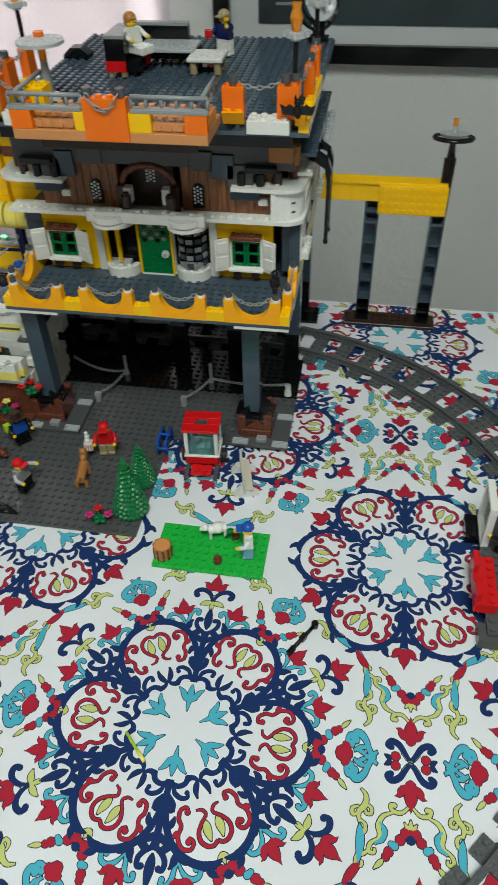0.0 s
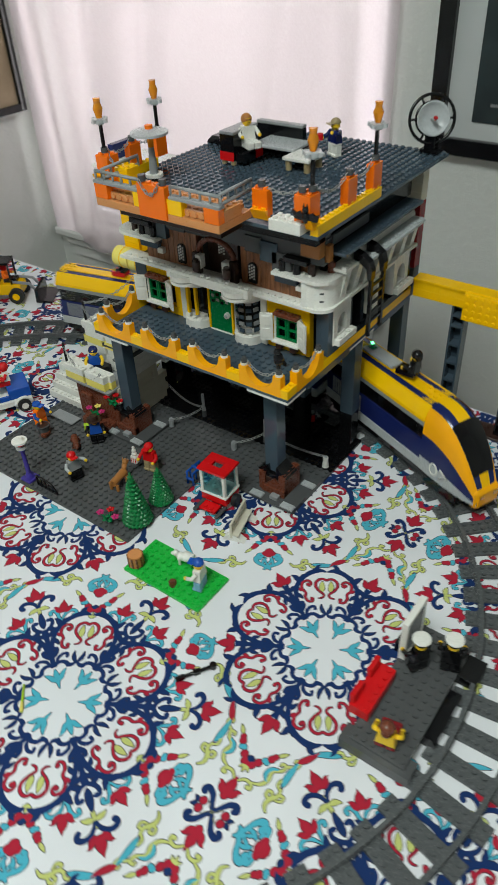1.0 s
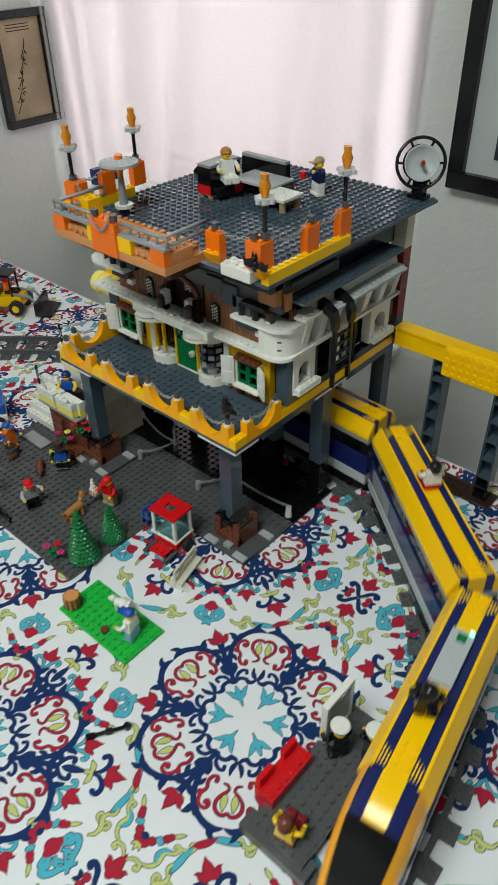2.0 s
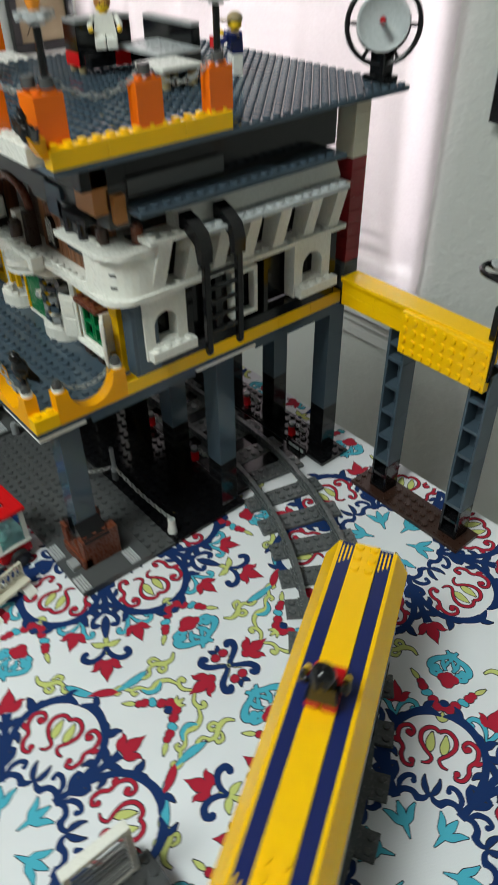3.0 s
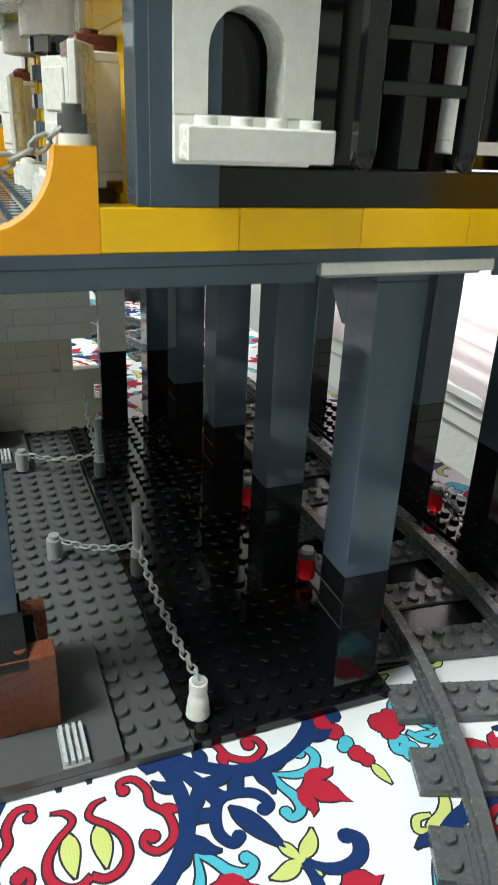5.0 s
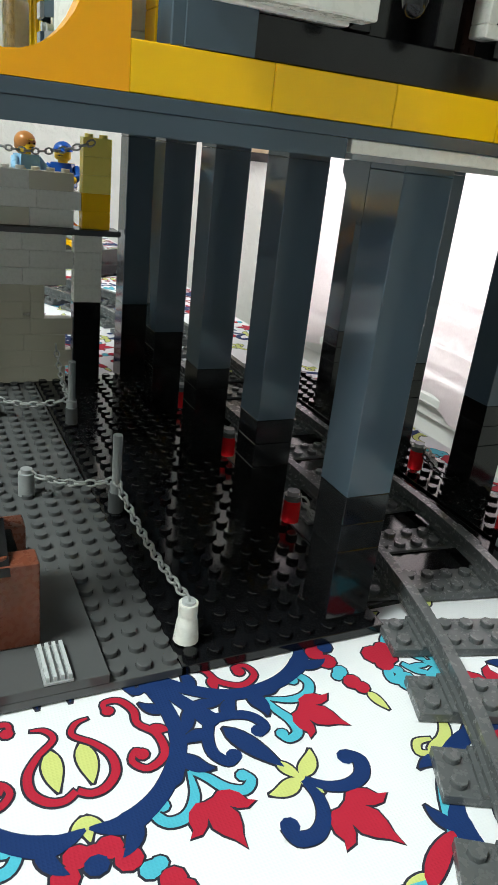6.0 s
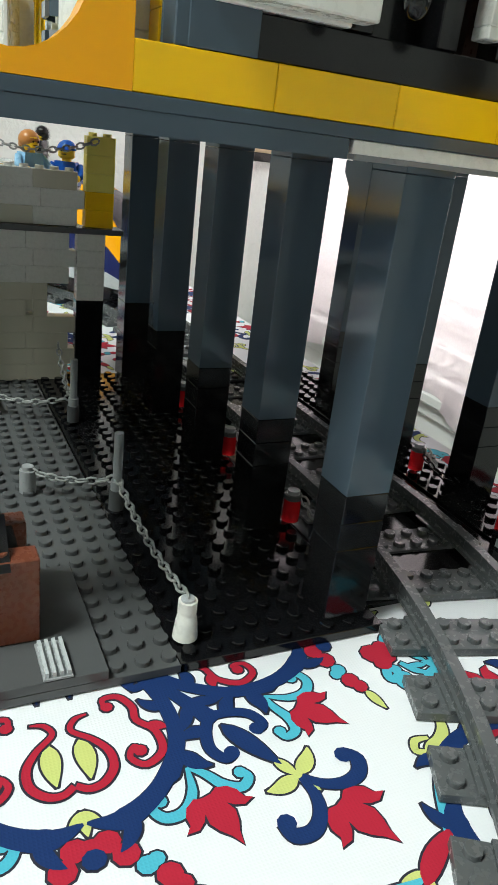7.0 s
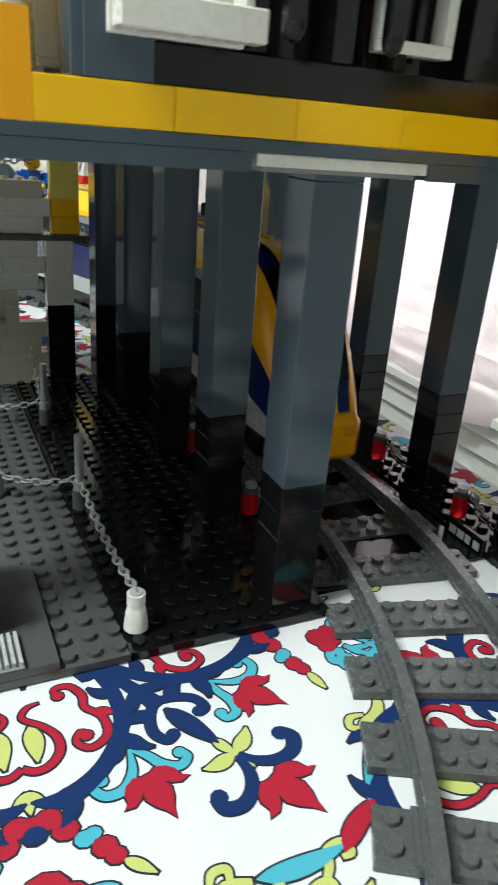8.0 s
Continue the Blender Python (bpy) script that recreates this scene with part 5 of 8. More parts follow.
def side_ledge(y0, y1, z, mat, x1, nm="ledge", depth=0.010):
    mb = Mesh()
    mb.box(x1 - depth, x1, y0, y1, z, z + P, mat, 0.0003)
    n = int((y1 - y0) / S)
    for i in range(n):
        mb.stud(x1 - 0.004, y0 + (i + 0.5) * S, z + P, mat)
    part(nm, mb, house)
side_ledge(0.120, 0.240, UZ + 0.0302, "light_grey", 0.0160, depth=0.0250)
side_ledge(0.086, 0.119, UZ + 0.0302, "white", 0.008, depth=0.018)
mb = Mesh()
mb.prism([(-0.010, UZ + 0.0336), (0.001, UZ + 0.0336), (-0.006, UZ + 0.0488), (-0.010, UZ + 0.0488)], "y", 0.110, 0.246, "white")
part("sloped_wall", mb, house, "sloping white wall under the eaves")
side_ledge(0.080, 0.240, UZ + 0.0490, "slate", 0.011, depth=0.023)
side_box(0.083, 0.150, UZ + 0.0563, UZ + 0.0660, "dark_grey", x1=-0.0040, x0=-0.0074)
side_box(0.0802, 0.248, UZ + 0.0524, TOP - 0.0002, "black", x1=-0.0075, x0=-0.026)
side_box(0.0722, 0.0800, UZ + 0.0602, TOP - 0.0002, "black", x1=-0.0070, x0=-0.026)
side_box(0.062, 0.0720, UZ + 0.050, TOP - 0.0002, "tan_brown", x1=-0.006, x0=-0.026)
side_box(0.0722, 0.0798, UZ + 0.044, UZ + 0.060, "tan_brown", x1=-0.002, x0=-0.012)
side_box(0.240, 0.248, ZW, LZ - 0.0002, "black")
# tall corner post: black, dark red, grey
for z0, z1, mt in ((Z1 + B, 0.1850, "dark_grey"), (0.1852, 0.2600, "dark_red"), (0.2602, TOP - 0.0002, "cream")):
    z = z0
    while z < z1 - 0.002:
        h = min(B, z1 - z)
        mb = Mesh()
        mb.box(-0.0160, 0.0006, 0.2575, 0.2715, z, z + h - 0.0001, mt, 0.0002)
        part("brick", mb, house)
        z += B
mb = Mesh()
mb.box(-0.020, 0.0, 0.2565, 0.276, Z1 - P, Z1 + B - 0.0002, "black", 0.0003)
part("brick", mb, house)
# ladder with hooked top
lad = new("ladder")
lad.parent = house
lad.matrix_basis = pose(0.0182, 0.1125, Z1 + 0.0215)
tagged(lad, "black hooked ladder")
for y in (0.0, 0.0250):
    mb = Mesh()
    mb.box(0, 0.0035, y, y + 0.0045, 0.0, 0.062, "black", 0.0004)
    mb.prism([(0.0, 0.059), (0.0035, 0.059), (0.0040, 0.068), (0.0010, 0.077), (-0.008, 0.083), (-0.016, 0.0855), (-0.016, 0.0765), (-0.010, 0.075), (-0.002, 0.070)], "y", y - 0.002, y + 0.0065, "black")
    mb.at = pose(0.0018, y + 0.0022, -0.001)
    mb.ball(0, 0, 0.001, 0.0026, "black", 10, 6)
    part("stile", mb, lad)
for k in range(5):
    mb = Mesh()
    mb.box(0.0005, 0.0030, 0.0045, 0.0250, 0.012 + k * 0.0096, 0.0145 + k * 0.0096, "black", 0.0002)
    part("rung", mb, lad)

# ---- roof terrace ----
RX0, RX1, RY0, RY1, RZ = -0.248, 0.008, 0.036, 0.300, 0.3008
mb = Mesh()
mb.box(RX0, RX1, RY0, RY1, RZ - P, RZ, "slate", 0.0002)
mb.studs(RX0, RY0, 32, 33, RZ, "slate", lambda i, j: j < 1 or (i > 30 and j < 14))
part("roof", mb, house, "slate blue studded roof plate")
# balcony platform projecting over the front
BX0, BX1, BY0 = -0.202, -0.058, -0.012
BR = RZ + 0.0060
mb = Mesh()
mb.box(BX0, BX1, BY0, 0.034, BR - 0.0002, BR + 0.0070, "nougat", 0.0004)
part("balcony_floor", mb, house, "light brown balcony slab")
mb = Mesh()
mb.box(BX0 + 0.008, BX1 - 0.008, BY0 + 0.008, 0.034, BR + 0.0072, BR + 0.0104, "nougat", 0.0003)
mb.studs(BX0 + 0.008, BY0 + 0.010, 16, 5, BR + 0.0104, "nougat")
part("balcony_floor", mb, house)
BZ = BR + 0.0072
def wedge(x, y, n, mat):
    mb = Mesh()
    mb.prism([(y, BR + B), (y + 0.008, BR + B), (y + 0.008, BR + 0.0002), (y + 0.005, BR + 0.0002)], "x", x, x + n * S - 0.0001, mat)
    mb.studs(x, y, n, 1, BR + B, mat)
    part("slope", mb, house)
for x0, n, mt in ((BX0, 2, "orange"), (BX0 + 0.048, 1, "yellow"), (BX0 + 0.088, 2, "yellow"), (BX1 - 0.016, 2, "orange")):
    brick(house, mt, x0, BY0, BZ, n, 1, 4, False)
for x0, n in ((BX0 + 0.016, 4), (BX0 + 0.104, 3)):
    mb = Mesh()
    mb.box(x0, x0 + n * S, BY0 + 0.004, BY0 + 0.0078, BZ + 0.0002, BZ + 0.0060, "nougat", 0.0003)
    for k in range(n):
        mb.at = pose(x0 + (k + 0.5) * S, BY0 + 0.004, BZ + 0.003, 90)
        mb.stud(0, 0, 0, "nougat")
    mb.at = I4
    part("parapet", mb, house)
brick(house, "orange", BX0 + 0.056, BY0 - 0.002, BR + 0.001, 4, 1, 9, True)
brick(house, "orange", BX0, BY0 + 0.008, BZ, 1, 2, 4, False)
brick(house, "nougat", BX1 - 0.008, BY0 + 0.008, BZ, 1, 3, 3, True)
brick(house, "yellow", BX0, 0.016, BZ, 2, 2, 6, True)
def railing(p, q):
    p, q = Vector(p), Vector(q)
    mb = Mesh()
    d = q - p
    for z in (0.0, 0.0080):
        mb.tube([p + Vector((0, 0, z)), q + Vector((0, 0, z))], 0.0016, "mid_grey", 8)
    n = max(3, int(d.length / 0.010))
    for i in range(n + 1):
        a = p + d * i / n
        mb.tube([a, a + Vector((0, 0, 0.008))], 0.0012, "mid_grey", 6)
    part("railing", mb, house, "grey bar railing")
rz = BZ + 4 * P + 0.002
railing((BX0, BY0 + 0.004, rz), (BX0 + 0.054, BY0 + 0.004, rz))
railing((BX0 + 0.090, BY0 + 0.004, rz), (BX1, BY0 + 0.004, rz))
railing((BX0 + 0.004, BY0 + 0.008, rz), (BX0 + 0.004, 0.044, rz))
railing((BX1 - 0.004, BY0 + 0.008, rz), (BX1 - 0.004, 0.040, rz))
for x0, x1 in ((BX0 - 0.001, BX0 + 0.054), (BX0 + 0.090, BX1 + 0.001)):
    mb = Mesh()
    mb.box(x0, x1, BY0, BY0 + 0.008, BZ + 4 * P + 0.0001, BZ + 4 * P + 0.0026, "mid_grey", 0.0003)
    part("plate", mb, house)
mb = Mesh()
mb.box(BX0 + 0.012, BX1 - 0.012, 0.004, 0.0355, RZ - 0.0060, BR - 0.0004, "dark_brown", 0.0003)
part("bracket_plate", mb, house, "dark brown plates carrying the balcony")
# trims round the terrace edge
for x0, n, mt in ((-0.056, 2, "amber"), (-0.002, 1, "amber"), (-0.248, 2, "amber")):
    wedge(x0, RY0 - 0.008, n, mt)
brick(house, "white", -0.038, RY0 - 0.006, RZ, 4, 2)
brick(house, "white", -0.230, RY0 - 0.006, RZ, 3, 2)
for y, n in ((RY0, 4), (RY0 + 0.032, 6), (RY0 + 0.080, 4)):
    brick(house, "yellow", 0.000, y, RZ, 1, n)
    if y < 0.1:
        brick(house, "yellow", RX0, y, RZ, 1, n)
def turret(x, y, nx, ny, h, m="orange"):
    brick(house, m, x, y, RZ + B, nx, ny, h, True)
turret(-0.056, RY0 - 0.004, 2, 1, 7)
turret(-0.016, RY0 + 0.000, 2, 2, 7)
turret(-0.002, RY0 + 0.052, 1, 2, 7)
turret(-0.002, RY0 + 0.098, 1, 2, 7)
turret(-0.248, RY0 + 0.000, 2, 2, 7)
turret(-0.248, RY0 + 0.040, 1, 2, 7)
turret(-0.248, RY0 + 0.080, 1, 2, 7)
tz = RZ + B + 7 * P + 0.004
for a, b, s in (((-0.048, RY0, tz), (-0.010, RY0 + 0.006, tz), 0.006), ((-0.004, RY0 + 0.014, tz), (0.002, RY0 + 0.058, tz), 0.009), ((0.002, RY0 + 0.062, tz), (0.002, RY0 + 0.104, tz), 0.009), ((-0.242, RY0 + 0.010, tz), (-0.244, RY0 + 0.046, tz), 0.007), ((-0.244, RY0 + 0.050, tz), (-0.244, RY0 + 0.086, tz), 0.008), ((-0.242, RY0 + 0.010, tz), (-0.198, BY0 + 0.034, tz - 0.008), 0.006), ((BX0 + 0.060, BY0 - 0.003, BR + 0.034), (BX0 + 0.084, BY0 - 0.003, BR + 0.034), 0.012)):
    ch = Mesh()
    chain(ch, a, b, s)
    part("chain", ch, house, "grey plastic chain on the terrace")
for x, y, z in ((-0.048, RY0, tz), (-0.010, RY0 + 0.004, tz), (0.002, RY0 + 0.060, tz), (-0.244, RY0 + 0.048, tz), (BX0 + 0.060, BY0 + 0.002, BR + 0.033), (BX0 + 0.084, BY0 + 0.002, BR + 0.033)):
    mb = Mesh()
    mb.cyl(x, y, z - 0.0022, z + 0.003, 0.0034, "dark_grey", 10)
    part("peg", mb, house)


def torch(x, y, z):
    t = thing("torch_lamp", pose(x, y, z), "tall black torch lamp with grey ring and orange cup", "toy lamp", "terrace torches")
    mb = Mesh()
    mb.cyl(0, 0, 0, 0.0050, 0.0034, "dark_grey", 12)
    mb.cyl(0, 0, 0.0050, 0.0260, 0.0019, "black", 10)
    part("pole", mb, t)
    mb = Mesh()
    mb.cyl(0, 0, 0.0260, 0.0280, 0.0040, "light_grey", 14)
    mb.cyl(0, 0, 0.0280, 0.0315, 0.0072, "light_grey", 16)
    for k in range(4):
        a = k * math.pi / 2
        mb.cyl(0.0075 * math.cos(a), 0.0075 * math.sin(a), 0.0283, 0.0312, 0.0024, "light_grey", 8)
    part("ring", mb, t)
    mb = Mesh()
    mb.cyl(0, 0, 0.0316, 0.0400, 0.0026, "trans_orange", 12, 0.0048)
    mb.cyl(0, 0, 0.0400, 0.0450, 0.0048, "trans_orange", 12, 0.0030)
    mb.cyl(0, 0, 0.0450, 0.0490, 0.0030, "trans_orange", 12, 0.0036)
    part("flame_cup", mb, t, "transparent orange cup")


TT = RZ + B + 7 * P + 0.0018
torch(-0.004, RY0 + 0.010, TT)
torch(0.002, RY0 + 0.107, TT)
torch(-0.240, RY0 + 0.006, TT)
torch(-0.244, RY0 + 0.088, TT)
# bat on the front trim
mb = Mesh()
mb.ball(0, 0, 0.006, 0.0034, "black", 10, 6, 1.5)
mb.ball(0, -0.001, 0.0125, 0.0028, "black", 10, 6)
for s in (1, -1):
    mb.prism([(0, 0.003), (s * 0.011, 0.004), (s * 0.013, 0.011), (s * 0.009, 0.009), (s * 0.006, 0.011), (s * 0.003, 0.009), (0, 0.010)], "y", -0.0008, 0.0008, "black")
    mb.cyl(s * 0.0016, -0.001, 0.0145, 0.0180, 0.0012, "black", 6, 0.0002)
solo("toy_bat", mb, pose(0.000, RY0 - 0.0062, RZ + B + 0.0018), "black toy bat with spread wings on the terrace edge", "toy bat")
# parasol table
pt = thing("parasol_table", pose(-0.206, 0.072, RZ + 0.0018), "grey round parasol on a pedestal with orange tip", "toy parasol")
mb = Mesh()
mb.cyl(0, 0, 0, 0.0060, 0.0060, "black", 12, 0.0030)
mb.cyl(0, 0, 0.0060, 0.0090, 0.0090, "white", 18)
part("base", mb, pt)
mb = Mesh()
mb.cyl(0, 0, 0.0090, 0.0340, 0.0045, "mid_grey", 12, 0.0028)
mb.cyl(0, 0, 0.0340, 0.0460, 0.0028, "trans_orange", 12, 0.0036)
part("stem", mb, pt)
mb = Mesh()
mb.cyl(0, 0, 0.0460, 0.0485, 0.0185, "light_grey", 28)
mb.cyl(0, 0, 0.0485, 0.0510, 0.0185, "light_grey", 28, 0.0040)
mb.cyl(0, 0, 0.0510, 0.0545, 0.0040, "orange", 12)
part("canopy", mb, pt)
# corner sofa
sofa = thing("corner_sofa", pose(-0.184, 0.152, RZ + 0.0018), "black and red corner sofa with grey seat tiles", "toy sofa")
mb = Mesh()
mb.box(0, 0.018, 0, 0.044, 0.004, 0.0300, "black", 0.0004)
mb.box(0.0185, 0.030, 0.002, 0.042, 0.004, 0.0125, "black", 0.0004)
part("end_back", mb, sofa)
mb = Mesh()
mb.box(0.0, 0.018, -0.0006, 0.0, 0.0042, 0.0130, "red")
part("panel", mb, sofa, "red panel")
mb = Mesh()
mb.box(0.0300, 0.0310, 0.022, 0.034, 0.0042, 0.0130, "red")
part("panel", mb, sofa, "red panel")
mb = Mesh()
mb.box(0.0, 0.072, 0.0445, 0.066, 0.004, 0.0125, "black", 0.0004)
mb.box(0.0, 0.060, 0.0665, 0.0745, 0.004, 0.0260, "black", 0.0004)
part("long_seat", mb, sofa)
mb = Mesh()
mb.box(0.0190, 0.072, 0.030, 0.066, 0.0127, 0.0155, "light_grey", 0.0004)
mb.box(0.0, 0.060, 0.0665, 0.0745, 0.0262, 0.0290, "mid_grey", 0.0003)
mb.box(0.0, 0.018, 0.0, 0.044, 0.0302, 0.0330, "mid_grey", 0.0003)
part("tile", mb, sofa, "smooth grey seat tile")
for x, y in ((0.003, 0.003), (0.015, 0.003), (0.066, 0.062), (0.05, 0.05)):
    mb = Mesh()
    mb.cyl(x, y, 0, 0.0039, 0.0028, "khaki", 10)
    part("foot", mb, sofa)
# low white table
lt = thing("low_table", pose(-0.114, 0.164, RZ + 0.0018), "low white table on tan round legs", "toy table")
mb = Mesh()
mb.box(0, 0.032, 0, 0.032, 0.0100, 0.0132, "white", 0.0005)
part("tabletop", mb, lt)
for x in (0.005, 0.027):
    for y in (0.005, 0.027):
        mb = Mesh()
        mb.cyl(x, y, 0, 0.0099, 0.0034, "khaki", 12)
        part("leg", mb, lt)
mb = Mesh()
mb.box(0.006, 0.026, 0.010, 0.022, 0.0, 0.0040, "black", 0.0005)
part("shelf", mb, lt)
# black rounded hatch at the west edge
mb = Mesh()
mb.prism([(0, 0), (0.026, 0), (0.026, 0.003), (0.018, 0.009), (0.008, 0.009), (0.001, 0.003)], "y", 0, 0.014, "black")
solo("roof_hatch", mb, pose(-0.246, 0.206, RZ + 0.0018), "black curved slope piece on the roof", "toy hatch")
# satellite dish
dish = thing("dish_antenna", pose(-0.008, RY1 - 0.012, RZ + 0.0018), "grey dish antenna in a black wheel ring with red tip", "toy antenna")
mb = Mesh()
mb.box(-0.010, 0.010, -0.006, 0.006, 0, 0.004, "black", 0.0004)
mb.box(-0.006, 0.006, -0.005, 0.005, 0.004, 0.018, "black", 0.0006)
part("base", mb, dish)
dm = pose(0, -0.002, 0.034, 74, 0, 38)
mb = Mesh()
mb.at = dm
mb.tube([(0.0235 * math.cos(a), 0.0235 * math.sin(a), -0.004) for a in [6.2832 * k / 28 for k in range(28)]], 0.0017, "black", 6, True)
mb.tube([(0.0165 * math.cos(a), 0.0165 * math.sin(a), -0.006) for a in [6.2832 * k / 24 for k in range(24)]], 0.0012, "black", 6, True)
for k in range(6):
    a = k * math.pi / 3
    mb.tube([(0.006 * math.cos(a), 0.006 * math.sin(a), -0.007), (0.0235 * math.cos(a), 0.0235 * math.sin(a), -0.004)], 0.0013, "black", 6)
mb.cyl(0, 0, -0.012, -0.004, 0.006, "black", 12)
part("wheel_ring", mb, dish)
mb = Mesh()
mb.at = dm
prof = [(0.0, -0.0035), (0.006, -0.003), (0.011, -0.0015), (0.015, 0.001), (0.0170, 0.0032), (0.0170, 0.0026), (0.015, 0.0002), (0.011, -0.0024), (0.006, -0.0042), (0.0, -0.0048)]
n = 26
v = [(r * math.cos(6.2832 * i / n), r * math.sin(6.2832 * i / n), z) for r, z in prof for i in range(n)]
mb.add(v, [(j * n + i, j * n + (i + 1) % n, (j + 1) * n + (i + 1) % n, (j + 1) * n + i) for j in range(len(prof) - 1) for i in range(n)], "light_grey", True)
part("bowl", mb, dish)
mb = Mesh()
mb.at = dm
mb.cyl(0, 0, -0.003, 0.006, 0.0022, "light_grey", 10, 0.0016)
mb.cyl(0, 0, 0.006, 0.010, 0.0026, "light_grey", 10)
mb.cyl(0, 0, 0.010, 0.014, 0.0024, "trans_red", 10, 0.0014)
part("feed", mb, dish, "grey feed horn with red tip")

# ---- yellow gate beside the house ----
gate = thing("brick_gate", pose(0.003, -0.006, 0), "yellow brick beam on slate columns standing beside the house", "toy gate")
for k in range(4):
    brick(gate, "yellow", 0.0015 + k * 0.032, 0.258, 0.1550, 4, 2, 3, False)
    brick(gate, "yellow", 0.0015 + k * 0.032, 0.258, 0.1550 + B, 4, 2, 3, False)
mb = Mesh()
mb.box(0.0015, 0.1345, 0.256, 0.274, 0.1550 + 2 * B, 0.1550 + 2 * B + P, "yellow", 0.0002)
part("top_plate", mb, gate)
mb = Mesh()
mb.box(0.064, 0.136, 0.2515, 0.2575, 0.1440, 0.1760, "yellow", 0.0003)
for i in range(9):
    for j in range(4):
        mb.at = pose(0.068 + i * S, 0.2515, 0.148 + j * S, 90)
        mb.stud(0, 0, 0, "yellow")
part("stud_panel", mb, gate, "yellow plate with its studs facing out")
for x in (0.050, 0.122):
    z = 0.0036
    k = 0
    while z < 0.150:
        mb = Mesh()
        mt = "black" if k < 1 else "slate"
        h = 0.0480 if k else 0.0290
        h = min(h, 0.1545 - z)
        mb.box(x, x + 0.0022, 0.258, 0.274, z, z + h, mt, 0.0003)
        mb.box(x + 0.0138, x + 0.016, 0.258, 0.274, z, z + h, mt, 0.0003)
        mb.box(x + 0.0022, x + 0.0138, 0.2718, 0.274, z, z + h, mt)
        mb.box(x + 0.0022, x + 0.0138, 0.2585, 0.2718, z, z + 0.0030, mt)
        mb.box(x + 0.0022, x + 0.0138, 0.2585, 0.2718, z + h * 0.5, z + h * 0.5 + 0.0026, mt)
        part("column_panel", mb, gate, "hollow slate column panel")
        z += h + 0.0001
        k += 1
mb = Mesh()
mb.box(0.036, 0.146, 0.250, 0.278, 0.0004, 0.0036, "dark_brown", 0.0003)
mb.studs(0.036, 0.250, 13, 3, 0.0036, "dark_brown", lambda i, j: i in (1, 2, 3, 10, 11, 12))
part("foot_plate", mb, gate, "dark brown studded foot plate")
# antenna at the far end of the beam
an = thing("dish_antenna", pose(0.1330, 0.260, 0.1550 + 2 * B + P + 0.020), "small grey dish in a black wheel ring on a black post", "toy antenna")
mb = Mesh()
mb.tube([(0.006, -0.0115, -0.045), (0.0065, -0.0115, 0.008), (0.0045, -0.004, 0.012)], 0.0018, "black", 6)
mb.box(-0.003, 0.008, -0.006, 0.003, -0.0200, 0.0040, "black", 0.0004)
mb.cyl(0.003, -0.002, 0.004, 0.020, 0.0042, "black", 10, 0.0032)
part("post", mb, an)
mb = Mesh()
mb.at = pose(0.003, -0.002, 0.0260, -8)
mb.tube([(0.0200 * math.cos(a), 0.0200 * math.sin(a), 0) for a in [6.2832 * k / 26 for k in range(26)]], 0.0018, "black", 6, True)
for k in range(6):
    a = k * math.pi / 3
    mb.tube([(0, 0, -0.003), (0.0200 * math.cos(a), 0.0200 * math.sin(a), 0)], 0.0013, "black", 6)
part("wheel_ring", mb, an)
mb = Mesh()
mb.at = pose(0.003, -0.002, 0.0270, -8)
mb.cyl(0, 0, 0, 0.0035, 0.0120, "light_grey", 22, 0.0155)
mb.cyl(0, 0, 0.0036, 0.0100, 0.0020, "light_grey", 10)
mb.cyl(0, 0, 0.0100, 0.0170, 0.0022, "trans_orange", 10, 0.0030)
part("bowl", mb, an)

# ---- railway ----
TCX, TCY, TR, TL = -0.0770, -0.1390, 0.340, 0.262
PERIM = 2 * math.pi * TR + 2 * TL
def track_at(s):
    """Place and heading (radians) on the oval; s runs the way the train goes, 0 where the back straight meets the east bend."""
    s %= PERIM
    h = math.pi * TR
    if s < h:
        a = math.pi / 2 - s / TR
        return TCX + TR * math.cos(a), TCY + TR * math.sin(a), a - math.pi / 2
    if s < h + TL:
        return TCX - (s - h), TCY - TR, math.pi
    if s < 2 * h + TL:
        a = -math.pi / 2 - (s - h - TL) / TR
        return TCX - TL + TR * math.cos(a), TCY + TR * math.sin(a), a - math.pi / 2
    return TCX - TL + (s - 2 * h - TL), TCY + TR, 0.0
track = thing("train_track", pose(0, 0, 0), "oval of dark grey toy railway track on the cloth", "toy track")
NS = 150
for off in (-0.0205, 0.0205):
    rail = Mesh()
    for (w0, w1, z0, z1) in ((0.0024, 0.0024, 0.0046, 0.0062), (0.0011, 0.0011, 0.0062, 0.0096), (0.0019, 0.0019, 0.0096, 0.0112)):
        v = []
        for i in range(NS):
            x, y, a = track_at(PERIM * i / NS)
            nx, ny = -math.sin(a), math.cos(a)
            for d, z in ((off - w0, z0), (off + w0, z0), (off + w1, z1), (off - w1, z1)):
                v.append((x + nx * d, y + ny * d, z))
        f = []
        for i in range(NS):
            a, b = 4 * i, 4 * ((i + 1) % NS)
            for k in range(4):
                f.append((a + k, a + (k + 1) % 4, b + (k + 1) % 4, b + k))
        rail.add(v, f, "rail_grey")
    rme = rail.data("rail")
    fix_normals(rme)
    part("rail", rme, track)
tie = Mesh()
tie.box(-0.008, 0.008, -0.034, 0.034, 0.0004, 0.0034, "rail_grey", 0.0002)
tie.box(-0.008, 0.008, -0.0245, -0.0165, 0.0034, 0.0046, "rail_grey")
tie.box(-0.008, 0.008, 0.0165, 0.0245, 0.0034, 0.0046, "rail_grey")
